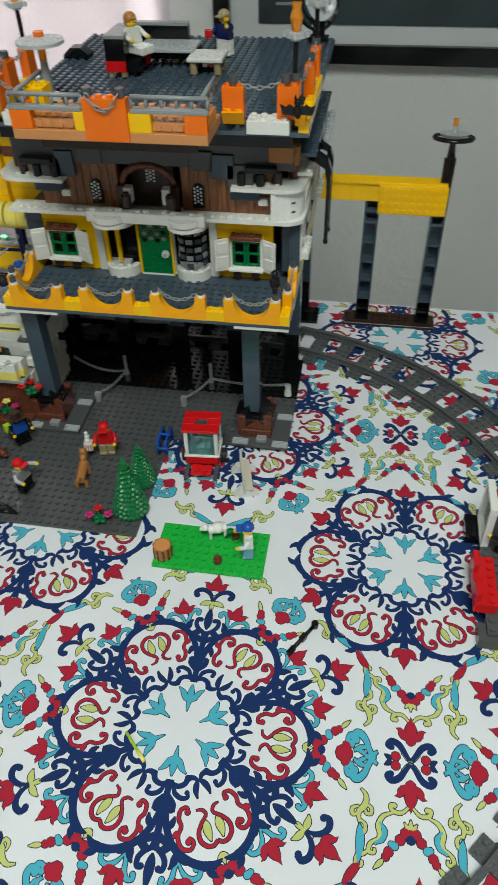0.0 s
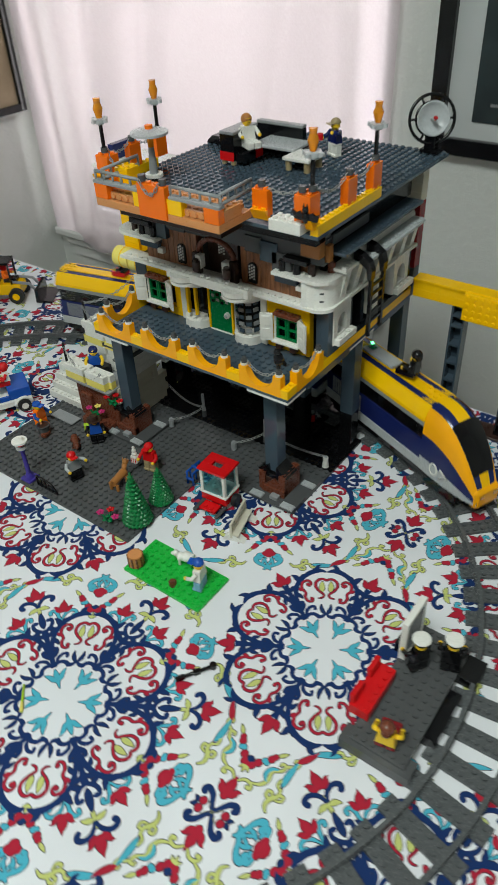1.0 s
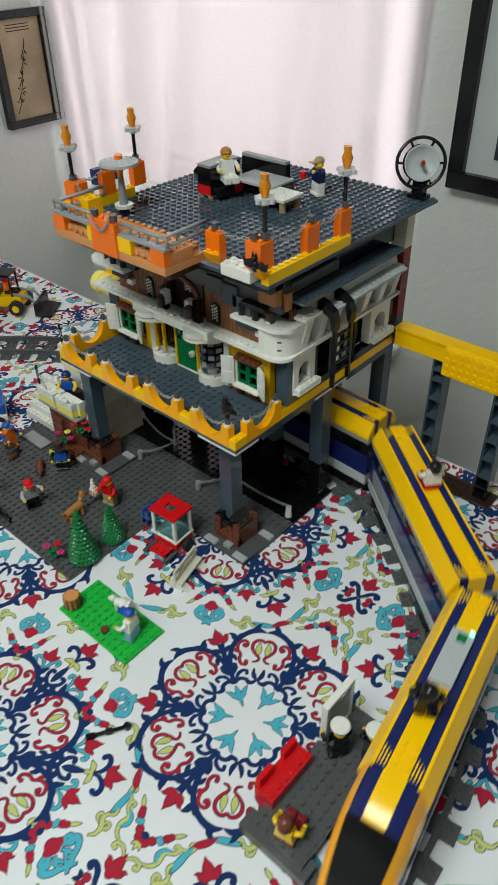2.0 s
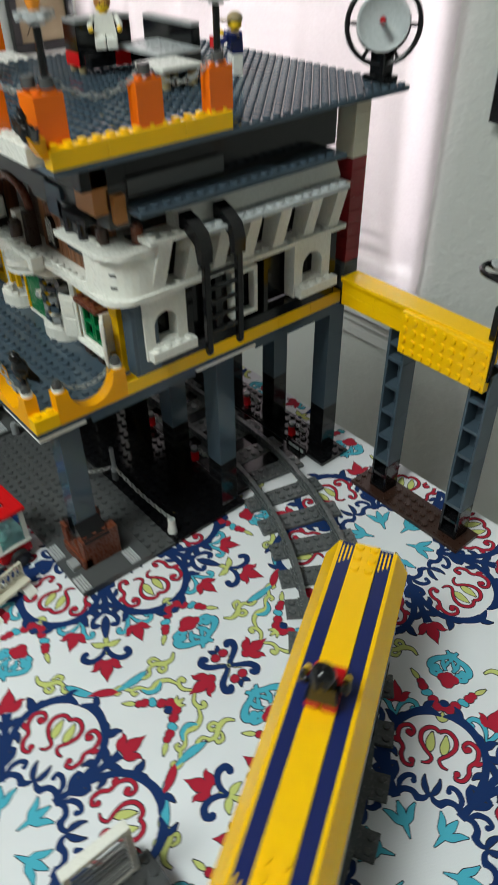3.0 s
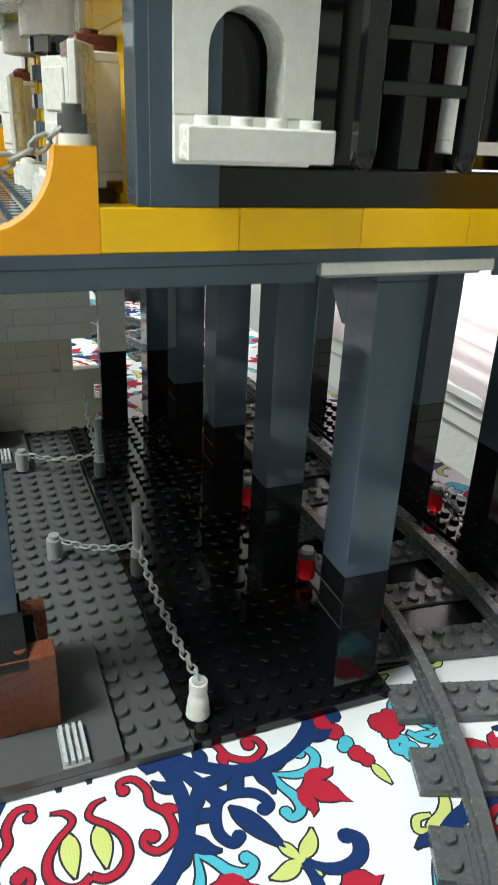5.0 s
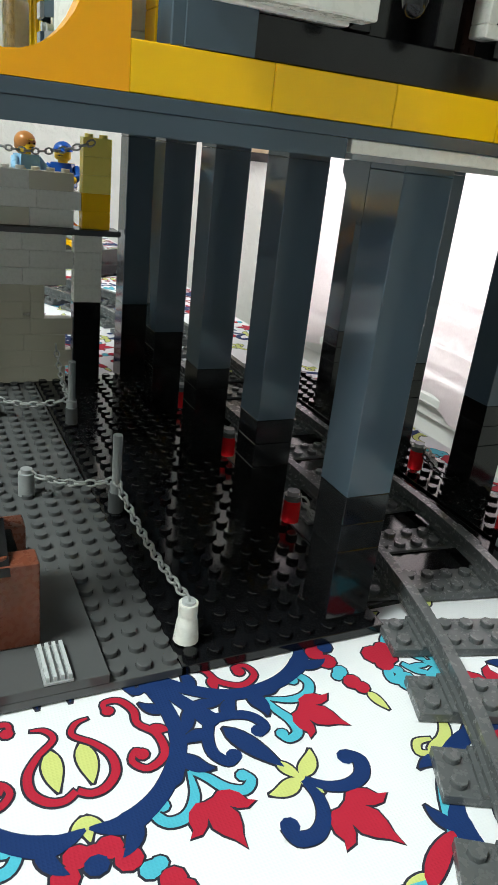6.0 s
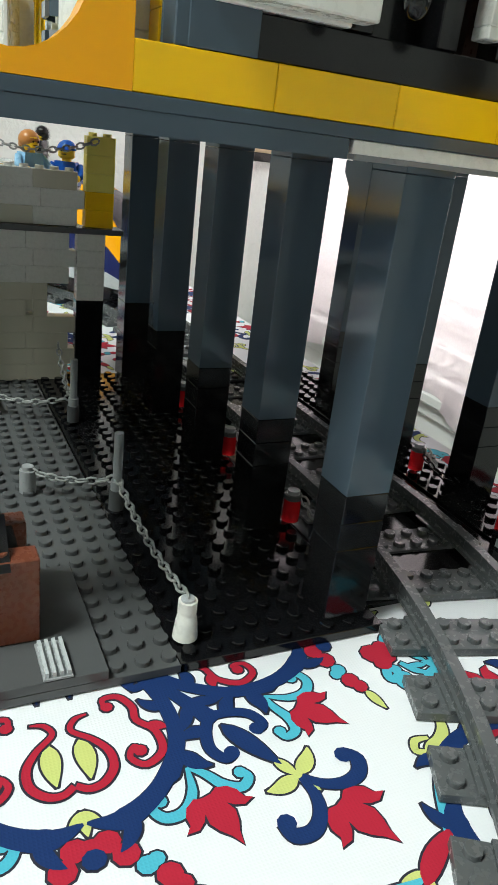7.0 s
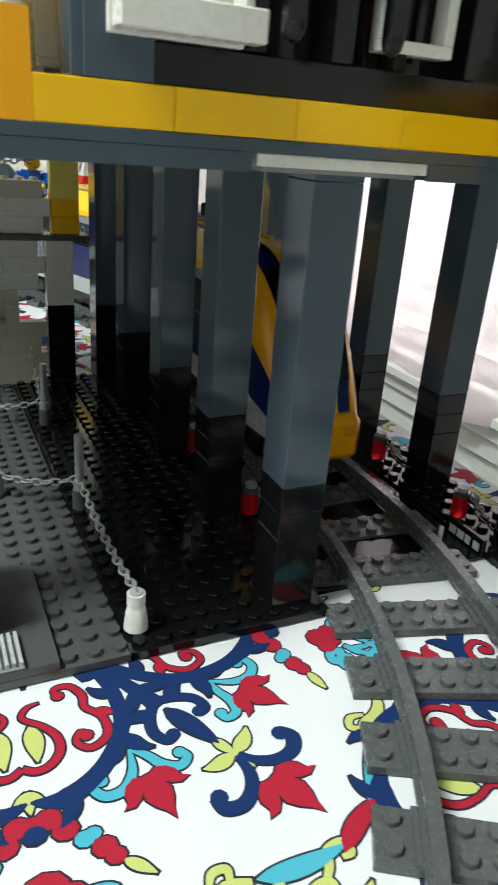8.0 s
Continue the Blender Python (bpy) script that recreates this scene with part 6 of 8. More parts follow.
for y in (-0.0295, -0.0120, -0.0040, 0.0040, 0.0120, 0.0295):
    for x in (-0.004, 0.004):
        tie.stud(x, y, 0.0034, "rail_grey", 8)
tie_me = tie.data("sleeper")
NT = int(PERIM / 0.0305)
for i in range(NT):
    x, y, a = track_at(PERIM * i / NT)
    part("sleeper", tie_me, track, m=pose(x, y, 0, 0, 0, math.degrees(a)))

# ---- toy figures ----
def minifig(label, m, legs, torso, arms, hat="hair", hat_mat="dark_brown", sit=False, arm_up=False, skin="skin", extra=None):
    """A small toy figure as one plain mesh, facing -y."""
    mb = Mesh()
    if sit:
        mb.box(-0.0078, -0.0003, -0.0150, 0.0030, 0.0, 0.0068, legs, 0.0008)
        mb.box(0.0003, 0.0078, -0.0150, 0.0030, 0.0, 0.0068, legs, 0.0008)
        mb.box(-0.0078, -0.0003, -0.0190, -0.0150, 0.0, 0.0068, legs, 0.0008)
        mb.box(0.0003, 0.0078, -0.0190, -0.0150, 0.0, 0.0068, legs, 0.0008)
        z = 0.0068
    else:
        for s in (-1, 1):
            a, b = sorted((s * 0.0003, s * 0.0078))
            mb.box(a, b, -0.0038, 0.0036, 0.0028, 0.0115, legs, 0.0007)
            mb.box(a, b, -0.0056, 0.0036, 0.0, 0.0030, legs, 0.0006)
        mb.box(-0.0078, 0.0078, -0.0036, 0.0036, 0.0115, 0.0135, legs, 0.0005)
        z = 0.0135
    w0, w1 = 0.0078, 0.0060
    mb.add([(x, y, zz) for zz, w, d in ((z, w0, 0.0038), (z + 0.0128, w1, 0.0036)) for x, y in ((-w, -d), (w, -d), (w, d), (-w, d))],
           [(3, 2, 1, 0), (4, 5, 6, 7), (0, 1, 5, 4), (1, 2, 6, 5), (2, 3, 7, 6), (3, 0, 4, 7)], torso)
    for s in (-1, 1):
        up = arm_up and s > 0
        sh = (s * 0.0078, 0.0, z + 0.0108)
        el = (s * 0.0105, -0.0030, z + 0.0062) if not up else (s * 0.0115, -0.0045, z + 0.0110)
        ha = (s * 0.0098, -0.0085, z + 0.0045) if not up else (s * 0.0110, -0.0105, z + 0.0135)
        mb.tube([sh, el, ha], 0.0021, arms, 8)
        mb.ball(ha[0], ha[1] - 0.0014, ha[2], 0.0020, skin, 8, 5)
    hz = z + 0.0128
    mb.cyl(0, 0, hz, hz + 0.0016, 0.0028, skin, 12)
    mb.cyl(0, 0, hz + 0.0014, hz + 0.0026, 0.0038, skin, 14, 0.0048)
    mb.cyl(0, 0, hz + 0.0026, hz + 0.0078, 0.0048, skin, 14)
    mb.cyl(0, 0, hz + 0.0078, hz + 0.0092, 0.0048, skin, 14, 0.0036)
    if hat == "hair":
        mb.ball(0, 0.0010, hz + 0.0064, 0.0060, hat_mat, 14, 8, 0.92)
        mb.ball(0, 0.0030, hz + 0.0040, 0.0046, hat_mat, 12, 6, 1.0)
    elif hat == "cap":
        mb.ball(0, 0.0002, hz + 0.0066, 0.0056, hat_mat, 14, 8, 0.9, -0.1)
        mb.box(-0.0042, 0.0042, -0.0098, -0.0040, hz + 0.0060, hz + 0.0072, hat_mat, 0.0004)
    elif hat == "officer":
        mb.cyl(0, 0, hz + 0.0064, hz + 0.0084, 0.0054, "black", 16)
        mb.cyl(0, 0, hz + 0.0084, hz + 0.0120, 0.0056, hat_mat, 18, 0.0078)
        mb.cyl(0, 0, hz + 0.0120, hz + 0.0132, 0.0078, hat_mat, 18, 0.0066)
        mb.box(-0.0042, 0.0042, -0.0084, -0.0040, hz + 0.0062, hz + 0.0072, "black", 0.0003)
    elif hat == "brim":
        mb.cyl(0, 0, hz + 0.0056, hz + 0.0066, 0.0092, hat_mat, 18)
        mb.cyl(0, 0, hz + 0.0066, hz + 0.0118, 0.0056, hat_mat, 14, 0.0044)
    elif hat == "helmet":
        mb.ball(0, 0, hz + 0.0052, 0.0066, hat_mat, 14, 8, 1.0)
        mb.box(-0.004, 0.004, -0.0074, -0.0056, hz + 0.0026, hz + 0.0058, "black", 0.0006)
    # printed face: eyes and mouth
    for s in (-1, 1):
        mb.at = pose(s * 0.0017, -0.00478, hz + 0.0058, 90)
        mb.cyl(0, 0, 0, 0.0002, 0.0006, "black", 6)
    mb.at = I4
    mb.box(-0.0014, 0.0014, -0.0050, -0.0046, hz + 0.0036, hz + 0.0040, "black")
    if extra:
        extra(mb, z)
    return solo("toy_figure", mb, m, label, "toy figure")


GS = GZ + 0.0018
def mug(mb, z):
    mb.cyl(-0.0105, -0.0120, z + 0.002, z + 0.0085, 0.0034, "red", 12)
minifig("toy figure with ginger hair and white jacket seated on the sofa", pose(-0.164, 0.174, RZ + 0.0175, 0, 0, 60), "white", "white", "white", "hair", "tan_brown", True)
minifig("toy figure in navy jacket and khaki cap holding a red mug", pose(-0.092, 0.232, RZ + 0.0018, 0, 0, -25), "white", "navy", "navy", "cap", "khaki", False, True, extra=mug)
def popcorn(mb, z):
    mb.box(-0.020, -0.012, -0.011, -0.004, z - 0.003, z + 0.007, "white", 0.0004)
    for k in range(3):
        mb.box(-0.0190 + k * 0.0026, -0.0180 + k * 0.0026, -0.0112, -0.0108, z - 0.002, z + 0.005, "red")
    mb.ball(-0.016, -0.0075, z + 0.0090, 0.0034, "white", 8, 5)
    mb.ball(-0.016, -0.0075, z + 0.0140, 0.0028, "white", 8, 5)
    mb.ball(-0.016, -0.0075, z + 0.0180, 0.0020, "white", 8, 5)
minifig("toy vendor in red shirt and red cap holding a popcorn box", pose(-0.177, -0.021, GS, 0, 0, 10), "khaki", "red", "red", "cap", "red", extra=popcorn)
def pouch(mb, z):
    mb.box(-0.013, -0.0065, 0.001, 0.008, z + 0.002, z + 0.011, "lime", 0.0008)
minifig("toy walker in blue top with brown hat and lime bag", pose(-0.269, -0.018, GS, 0, 0, 50), "black", "blue", "black", "brim", "dark_brown", extra=pouch)
minifig("toy figure in grey top and red cap with raised hand", pose(-0.240, -0.081, GS, 0, 0, 75), "black", "mid_grey", "light_grey", "cap", "red", False, True)
def broom(mb, z):
    mb.tube([(-0.010, -0.009, z + 0.004), (-0.014, -0.016, 0.002)], 0.0012, "tan_brown", 6)
    mb.box(-0.020, -0.009, -0.021, -0.014, 0.0, 0.005, "red_brown", 0.0006)
minifig("toy street sweeper in orange with a blue cap and broom", pose(-0.352, -0.035, GS, 0, 0, 100), "orange", "orange", "blue", "cap", "blue", extra=broom)

# ---- things on the grey plate ----
def conifer(h, r):
    """A moulded fir: a core with whorls of rounded, drooping leaf knobs."""
    mb = Mesh()
    mb.cyl(0, 0, 0, h * 0.06, r * 0.80, "tree_green", 16)
    mb.cyl(0, 0, h * 0.06, h * 0.95, r * 0.66, "tree_green", 12, r * 0.10)
    rnd = random.Random(int(h * 1e5))
    tiers = 13
    for k in range(tiers):
        f = k / (tiers - 1)
        z, rr = h * (0.07 + 0.83 * f), r * (1 - 0.86 * f ** 1.05)
        n = max(5, int(18 * (1 - f) + 4))
        for i in range(n):
            a = 6.2832 * (i + 0.5 * (k % 2)) / n
            mb.at = pose(0, 0, z + rnd.uniform(-0.0004, 0.0004), 0, 0, math.degrees(a)) @ pose(rr * 0.80, 0, 0, 0, 38)
            w = max(0.0011, 2.9 * rr / n)
            mb.add([(-0.30 * rr, -w * 0.7, 0.0008), (-0.30 * rr, w * 0.7, 0.0008), (0.12 * rr, -w, 0.0012), (0.12 * rr, w, 0.0012), (0.12 * rr, 0, 0.0022), (0.24 * rr, -w * 0.6, 0.0), (0.24 * rr, w * 0.6, 0.0), (0.27 * rr, 0, 0.0006), (0.18 * rr, -w * 0.8, -0.0024), (0.18 * rr, w * 0.8, -0.0024)],
                   [(0, 2, 4), (0, 4, 1), (1, 4, 3), (2, 5, 7, 4), (4, 7, 6, 3), (5, 8, 9, 6, 7), (2, 8, 5), (3, 6, 9)], "tree_green", False)
    mb.at = I4
    mb.cyl(0, 0, h * 0.90, h, r * 0.16, "tree_green", 8, r * 0.05)
    return mb
solo("toy_tree", conifer(0.066, 0.0165), pose(-0.132, -0.093, GS), "tall dark green moulded toy fir", "toy tree", "toy firs")
solo("toy_tree", conifer(0.046, 0.0135), pose(-0.132, -0.055, GS), "smaller green moulded toy fir", "toy tree", "toy firs")


def flower_bunch(m, cols, label):
    t = thing("flower_bunch", m, label, "toy flowers")
    mb = Mesh()
    for k in range(4):
        a = 1.57 * k + 0.4
        mb.tube([(0, 0, 0), (0.004 * math.cos(a), 0.004 * math.sin(a), 0.006), (0.008 * math.cos(a), 0.008 * math.sin(a), 0.009 + 0.002 * k)], 0.0010, "green", 5)
        mb.ball(0.004 * math.cos(a + 0.7), 0.004 * math.sin(a + 0.7), 0.006, 0.003, "green", 6, 4, 0.4)
    part("stems", mb, t)
    for k, c in enumerate(cols):
        a = 1.57 * k + 0.4
        x, y, z = 0.008 * math.cos(a), 0.008 * math.sin(a), 0.010 + 0.002 * k
        mb = Mesh()
        for q in range(5):
            b = 6.2832 * q / 5
            mb.ball(x + 0.0028 * math.cos(b), y + 0.0028 * math.sin(b), z, 0.0019, c, 6, 4, 0.6)
        mb.ball(x, y, z + 0.0006, 0.0013, c, 6, 4)
        part("blossom", mb, t)
flower_bunch(pose(-0.155, -0.113, GS), ("magenta", "red", "magenta"), "pink and red toy flowers on green stems")
flower_bunch(pose(-0.290, 0.004, 0.018), ("magenta", "pale_yellow", "magenta"), "pink and yellow toy flowers by the wall")
flower_bunch(pose(-0.262, 0.012, 0.040), ("red", "red", "red"), "red toy flowers on the brown footing")
mb = Mesh()
for s in (1, -1):
    mb.box(s * 0.0045 - 0.0016, s * 0.0045 + 0.0016, -0.010, -0.007, 0, 0.009, "tan_brown", 0.0005)
    mb.box(s * 0.0045 - 0.0016, s * 0.0045 + 0.0016, 0.008, 0.011, 0, 0.009, "tan_brown", 0.0005)
mb.at = pose(0, 0, 0.0115, 90)
mb.cyl(0, 0, -0.0120, 0.0115, 0.0042, "tan_brown", 10, 0.0050)
mb.at = I4
mb.tube([(0, -0.011, 0.013), (0, -0.0145, 0.0205)], 0.0030, "tan_brown", 8)
mb.ball(0, -0.0165, 0.0220, 0.0038, "tan_brown", 10, 6)
mb.ball(0, -0.0200, 0.0210, 0.0022, "tan_brown", 8, 5)
for s in (1, -1):
    mb.cyl(s * 0.0022, -0.0155, 0.0245, 0.0280, 0.0013, "tan_brown", 6, 0.0004)
mb.tube([(0, 0.0115, 0.0125), (0, 0.0165, 0.0170)], 0.0013, "tan_brown", 6)
solo("toy_dog", mb, pose(-0.188, -0.063, GS, 0, 0, 190), "light brown standing toy dog", "toy dog")
mb = Mesh()
mb.at = pose(0, 0, 0.0046, 90)
mb.cyl(0, 0, -0.010, 0.010, 0.0044, "red_brown", 10, 0.0036)
mb.at = I4
mb.ball(0, -0.0115, 0.0062, 0.0040, "red_brown", 10, 6)
mb.ball(0, -0.0152, 0.0052, 0.0022, "red_brown", 8, 5)
for s in (1, -1):
    mb.box(s * 0.004 - 0.0014, s * 0.004 + 0.0014, -0.008, -0.005, 0, 0.004, "red_brown")
    mb.box(s * 0.004 - 0.0014, s * 0.004 + 0.0014, 0.006, 0.009, 0, 0.004, "red_brown")
    mb.ball(s * 0.0032, -0.0105, 0.0072, 0.0018, "dark_brown", 6, 4, 1.6)
solo("toy_dog", mb, pose(-0.287, -0.038, GS, 0, 0, 55), "low reddish brown toy dachshund", "toy dog")
mb = Mesh()
mb.cyl(0, 0, 0, 0.012, 0.0062, "dark_grey", 16, 0.0078)
mb.cyl(0, 0, 0.012, 0.0134, 0.0084, "dark_grey", 16)
mb.cyl(0, 0, 0.0134, 0.0136, 0.0068, "dark_brown", 14)
solo("toy_barrel", mb, pose(-0.337, -0.044, GS), "dark grey toy bin filled with brown", "toy bin")
lp = thing("street_lamp", pose(-0.284, -0.112, GS), "purple toy street lamp with white and red head", "toy lamp")
mb = Mesh()
mb.box(-0.008, 0.008, -0.008, 0.008, 0, 0.003, "purple", 0.0005)
mb.cyl(0, 0, 0.003, 0.009, 0.0058, "purple", 8, 0.0034)
mb.cyl(0, 0, 0.009, 0.042, 0.0030, "purple", 10, 0.0022)
mb.cyl(0, 0, 0.042, 0.045, 0.0044, "purple", 10)
part("pole", mb, lp)
mb = Mesh()
mb.cyl(0, 0, 0.045, 0.049, 0.0060, "light_grey", 14)
mb.cyl(0, 0, 0.049, 0.054, 0.0040, "red", 12)
mb.cyl(0, 0, 0.054, 0.056, 0.0088, "white", 18)
mb.cyl(0, 0, 0.056, 0.060, 0.0060, "white", 16, 0.0030)
part("head", mb, lp)
fn = thing("fence", pose(-0.268, -0.114, GS), "black curved toy fence on the plate's edge", "toy fence")
mb = Mesh()
top = [(x, 0, 0.012 - 0.10 * x * x / 0.032 * 0.9) for x in [0.032 * k / 8 for k in range(9)]]
mb.tube([(-0.001, 0, 0.001), (0.033, 0, 0.001)], 0.0013, "black", 6)
mb.tube([(0, 0, 0.013), (0.016, 0, 0.013), (0.026, 0, 0.010), (0.032, 0, 0.002)], 0.0014, "black", 6)
mb.tube([(0, 0, 0.007), (0.030, 0, 0.006)], 0.0010, "black", 6)
part("rails", mb, fn)
for k in range(5):
    mb = Mesh()
    mb.box(0.0005 + k * 0.0065 - 0.0010, 0.0005 + k * 0.0065 + 0.0010, -0.001, 0.001, 0, 0.0125 if k < 4 else 0.008, "black")
    part("post", mb, fn)

# ---- kiosk trailer, bench and meadow plate ----
kx = thing("popcorn_kiosk", pose(-0.0945, -0.030, 0.0004, 0, 0, 4), "red and white glazed popcorn kiosk trailer", "toy kiosk")
mb = Mesh()
mb.box(0.0, 0.032, 0.0, 0.026, 0.007, 0.0165, "red", 0.0004)
mb.box(-0.001, 0.033, -0.001, 0.027, 0.0167, 0.0190, "white", 0.0003)
part("body", mb, kx)
mb = Mesh()
mb.box(0.006, 0.026, -0.014, -0.001, 0.0045, 0.0075, "red", 0.0003)
mb.studs(0.008, -0.014, 2, 1, 0.0075, "red")
mb.box(0.000, 0.004, -0.018, 0.002, 0.0030, 0.0055, "dark_grey", 0.0003)
mb.box(0.028, 0.032, -0.018, 0.002, 0.0030, 0.0055, "dark_grey", 0.0003)
part("drawbar", mb, kx)
for x, y in ((0.0, 0.0), (0.0285, 0.0), (0.0, 0.0225), (0.0285, 0.0225)):
    mb = Mesh()
    mb.box(x, x + 0.0035, y, y + 0.0035, 0.0191, 0.0480, "white", 0.0002)
    part("corner_post", mb, kx)
mb = Mesh()
mb.box(0.0036, 0.0284, 0.0008, 0.0016, 0.0192, 0.0478, "trans_teal")
mb.box(0.0304, 0.0312, 0.0036, 0.0224, 0.0192, 0.0478, "trans_teal")
mb.box(0.0008, 0.0016, 0.0036, 0.0224, 0.0192, 0.0478, "trans_teal")
part("pane", mb, kx, "pale teal transparent panes")
mb = Mesh()
for bx in ((-0.0015, 0.0335, -0.0015, 0.009), (-0.0015, 0.0335, 0.0175, 0.0275), (-0.0015, 0.010, 0.009, 0.0175), (0.022, 0.0335, 0.009, 0.0175)):
    mb.box(bx[0], bx[1], bx[2], bx[3], 0.0481, 0.0512, "red", 0.0002)
part("roof", mb, kx, "red roof frame with an opening")
mb = Mesh()
for k in range(7):
    mb.ball(0.012 + 0.004 * (k % 3), 0.010 + 0.004 * (k // 3), 0.0215 + 0.002 * (k % 2), 0.0034, "white", 8, 5)
part("popcorn", mb, kx, "heap of white popcorn studs")
for x in (-0.003, 0.0355):
    mb = Mesh()
    mb.at = pose(x, 0.014, 0.0075, 0, 90)
    mb.cyl(0, 0, -0.0025, 0.0025, 0.0072, "rubber", 18)
    mb.cyl(0, 0, -0.0028, 0.0028, 0.0034, "dark_grey", 12)
    part("wheel", mb, kx)
bs = thing("bike_stand", pose(-0.1215, -0.006, GS), "bright blue toy rack of two barred loops", "toy rack")
for x in (-0.004, 0.004):
    mb = Mesh()
    mb.tube([(x, -0.011, 0.0), (x, -0.011, 0.016), (x, 0.011, 0.016), (x, 0.011, 0.0)], 0.0016, "blue", 8)
    for y in (-0.0055, 0.0055):
        mb.tube([(x, y, 0.016), (x, y, 0.0055)], 0.0013, "blue", 6)
    part("loop", mb, bs)
mb = Mesh()
for y, z in ((-0.011, 0.0075), (0.011, 0.0075), (0.0, 0.0165)):
    mb.tube([(-0.0055, y, z), (0.0055, y, z)], 0.0015, "blue", 8)
part("crossbar", mb, bs)
bn = thing("bench", pose(-0.037, -0.040, 0.0004, 0, 0, 105), "cream bench with lattice back on white slopes", "toy bench")
mb = Mesh()
for q in (0.0, 1.0):
    mb.box(-0.020, 0.020, -0.0010, 0.0010, 0.010 + q * 0.0120, 0.0115 + q * 0.0120, "cream")
for k in range(9):
    x = -0.019 + k * 0.0045
    for s in (1, -1):
        xa, xb = (x, x + 0.0045) if s > 0 else (x + 0.0045, x)
        mb.tube([(max(-0.0195, min(0.0195, xa)), 0, 0.0112), (max(-0.0195, min(0.0195, xb)), 0, 0.0224)], 0.0007, "cream", 4)
mb.box(-0.0205, -0.0190, -0.0012, 0.0012, 0.0045, 0.0236, "cream")
mb.box(0.0190, 0.0205, -0.0012, 0.0012, 0.0045, 0.0236, "cream")
mb.box(-0.0205, 0.0205, -0.0080, 0.0010, 0.0078, 0.0098, "cream", 0.0003)
part("back", mb, bn, "cream lattice back and seat")
for x in (-0.020, 0.012):
    mb = Mesh()
    mb.prism([(-0.014, 0.0), (0.010, 0.0), (0.004, 0.0076), (-0.004, 0.0076)], "x", x, x + 0.008, "white")
    part("foot", mb, bn)
plate_thing("meadow_plate", -0.0975, -0.1515, 12, 6, 0.0004, P, "bright_green", "bright green studded plate lying on the cloth", "plate")
MZ = 0.0004 + P + 0.0018
mb = Mesh()
mb.cyl(0, 0, 0, 0.0130, 0.0078, "tan_brown", 20)
mb.cyl(0, 0, 0.0130, 0.0132, 0.0066, "nougat", 18)
for k in range(10):
    a = 6.2832 * k / 10
    mb.cyl(0.0074 * math.cos(a), 0.0074 * math.sin(a), 0.0, 0.0128, 0.0012, "red_brown", 6)
solo("log_stump", mb, pose(-0.0895, -0.1405, MZ), "brown round log piece with ringed top", "toy log")
mb = Mesh()
mb.at = pose(0, 0, 0.0090, 90)
mb.cyl(0, 0, -0.008, 0.008, 0.0044, "white", 10)
mb.at = I4
for x in (-0.003, 0.003):
    for y in (-0.0065, 0.0065):
        mb.cyl(x, y, 0, 0.008, 0.0014, "white", 8)
mb.ball(0, 0.0008, 0.0100, 0.0062, "white", 10, 6, 0.8)
mb.ball(0, -0.0105, 0.0125, 0.0036, "white", 8, 5)
mb.ball(0, -0.0140, 0.0115, 0.0020, "white", 8, 5)
solo("toy_lamb", mb, pose(-0.047, -0.1125, MZ, 0, 0, -70), "small white standing toy lamb", "toy lamb")
def stem(mb, z):
    mb.tube([(-0.010, -0.010, z + 0.004), (-0.016, -0.014, z - 0.004), (-0.018, -0.018, 0.001)], 0.0013, "green", 6)
    mb.ball(-0.016, -0.014, z - 0.002, 0.0038, "green", 6, 4, 0.4)
minifig("toy child in white shirt and blue cap feeding a lamb", pose(-0.017, -0.1275, MZ, 0, 0, -75), "sky_blue", "white", "white", "cap", "blue", extra=stem)
for x, y in ((-0.0415, -0.1405), (-0.031, -0.1125)):
    mb = Mesh()
    mb.cyl(0, 0, 0, 0.0050, 0.0038, "red_brown", 12)
    mb.cyl(0, 0, 0.0050, 0.0066, 0.0024, "red_brown", 10)
    solo("round_brick", mb, pose(x, y, MZ - 0.0016), "small reddish brown round brick", "round brick")
mb = Mesh()
mb.tube([(-0.016, 0, 0.0022), (0.016, 0, 0.0022)], 0.0017, "black", 8)
mb.cyl(0.016, 0, 0.0, 0.0046, 0.0030, "black", 10)
mb.box(-0.018, -0.010, -0.0020, 0.0020, 0.0, 0.0042, "black", 0.0004)
mb.box(-0.002, 0.004, -0.0022, 0.0022, 0.0, 0.0044, "black", 0.0004)
solo("black_rod", mb, pose(0.038, -0.203, 0.0004, 0, 0, 58), "loose black toy pole lying on the cloth", "toy pole")
mb = Mesh()
mb.tube([(-0.013, 0, 0.0012), (0.013, 0, 0.0012)], 0.0011, "lime", 6)
mb.tube([(0.004, 0, 0.0014), (0.013, 0, 0.0014)], 0.0015, "pale_yellow", 6)
solo("yellow_rod", mb, pose(-0.068, -0.305, 0.0004, 0, 0, -45), "thin yellow toy rod lying on the cloth", "toy rod")

# ---- unfinished wagon with officers ----
wg = thing("unfinished_wagon", pose(0.201, -0.122, 0.0064, 0, 0, 90), "half-built dark grey wagon with red seats and a white panel", "toy wagon")
mb = Mesh()
mb.box(-0.064, 0.064, -0.024, 0.024, 0.0060, 0.0092, "dark_grey", 0.0003)
mb.studs(-0.064, -0.024, 16, 6, 0.0092, "dark_grey")
part("chassis", mb, wg)
mb = Mesh()
mb.box(-0.068, -0.052, -0.030, 0.030, -0.0058, 0.0058, "dark_grey", 0.0003)
mb.box(0.036, 0.060, -0.040, 0.034, -0.0058, 0.0058, "black", 0.0003)
mb.box(-0.030, 0.020, -0.034, -0.018, -0.0058, 0.0058, "black", 0.0003)
part("underframe", mb, wg)
mb = Mesh()
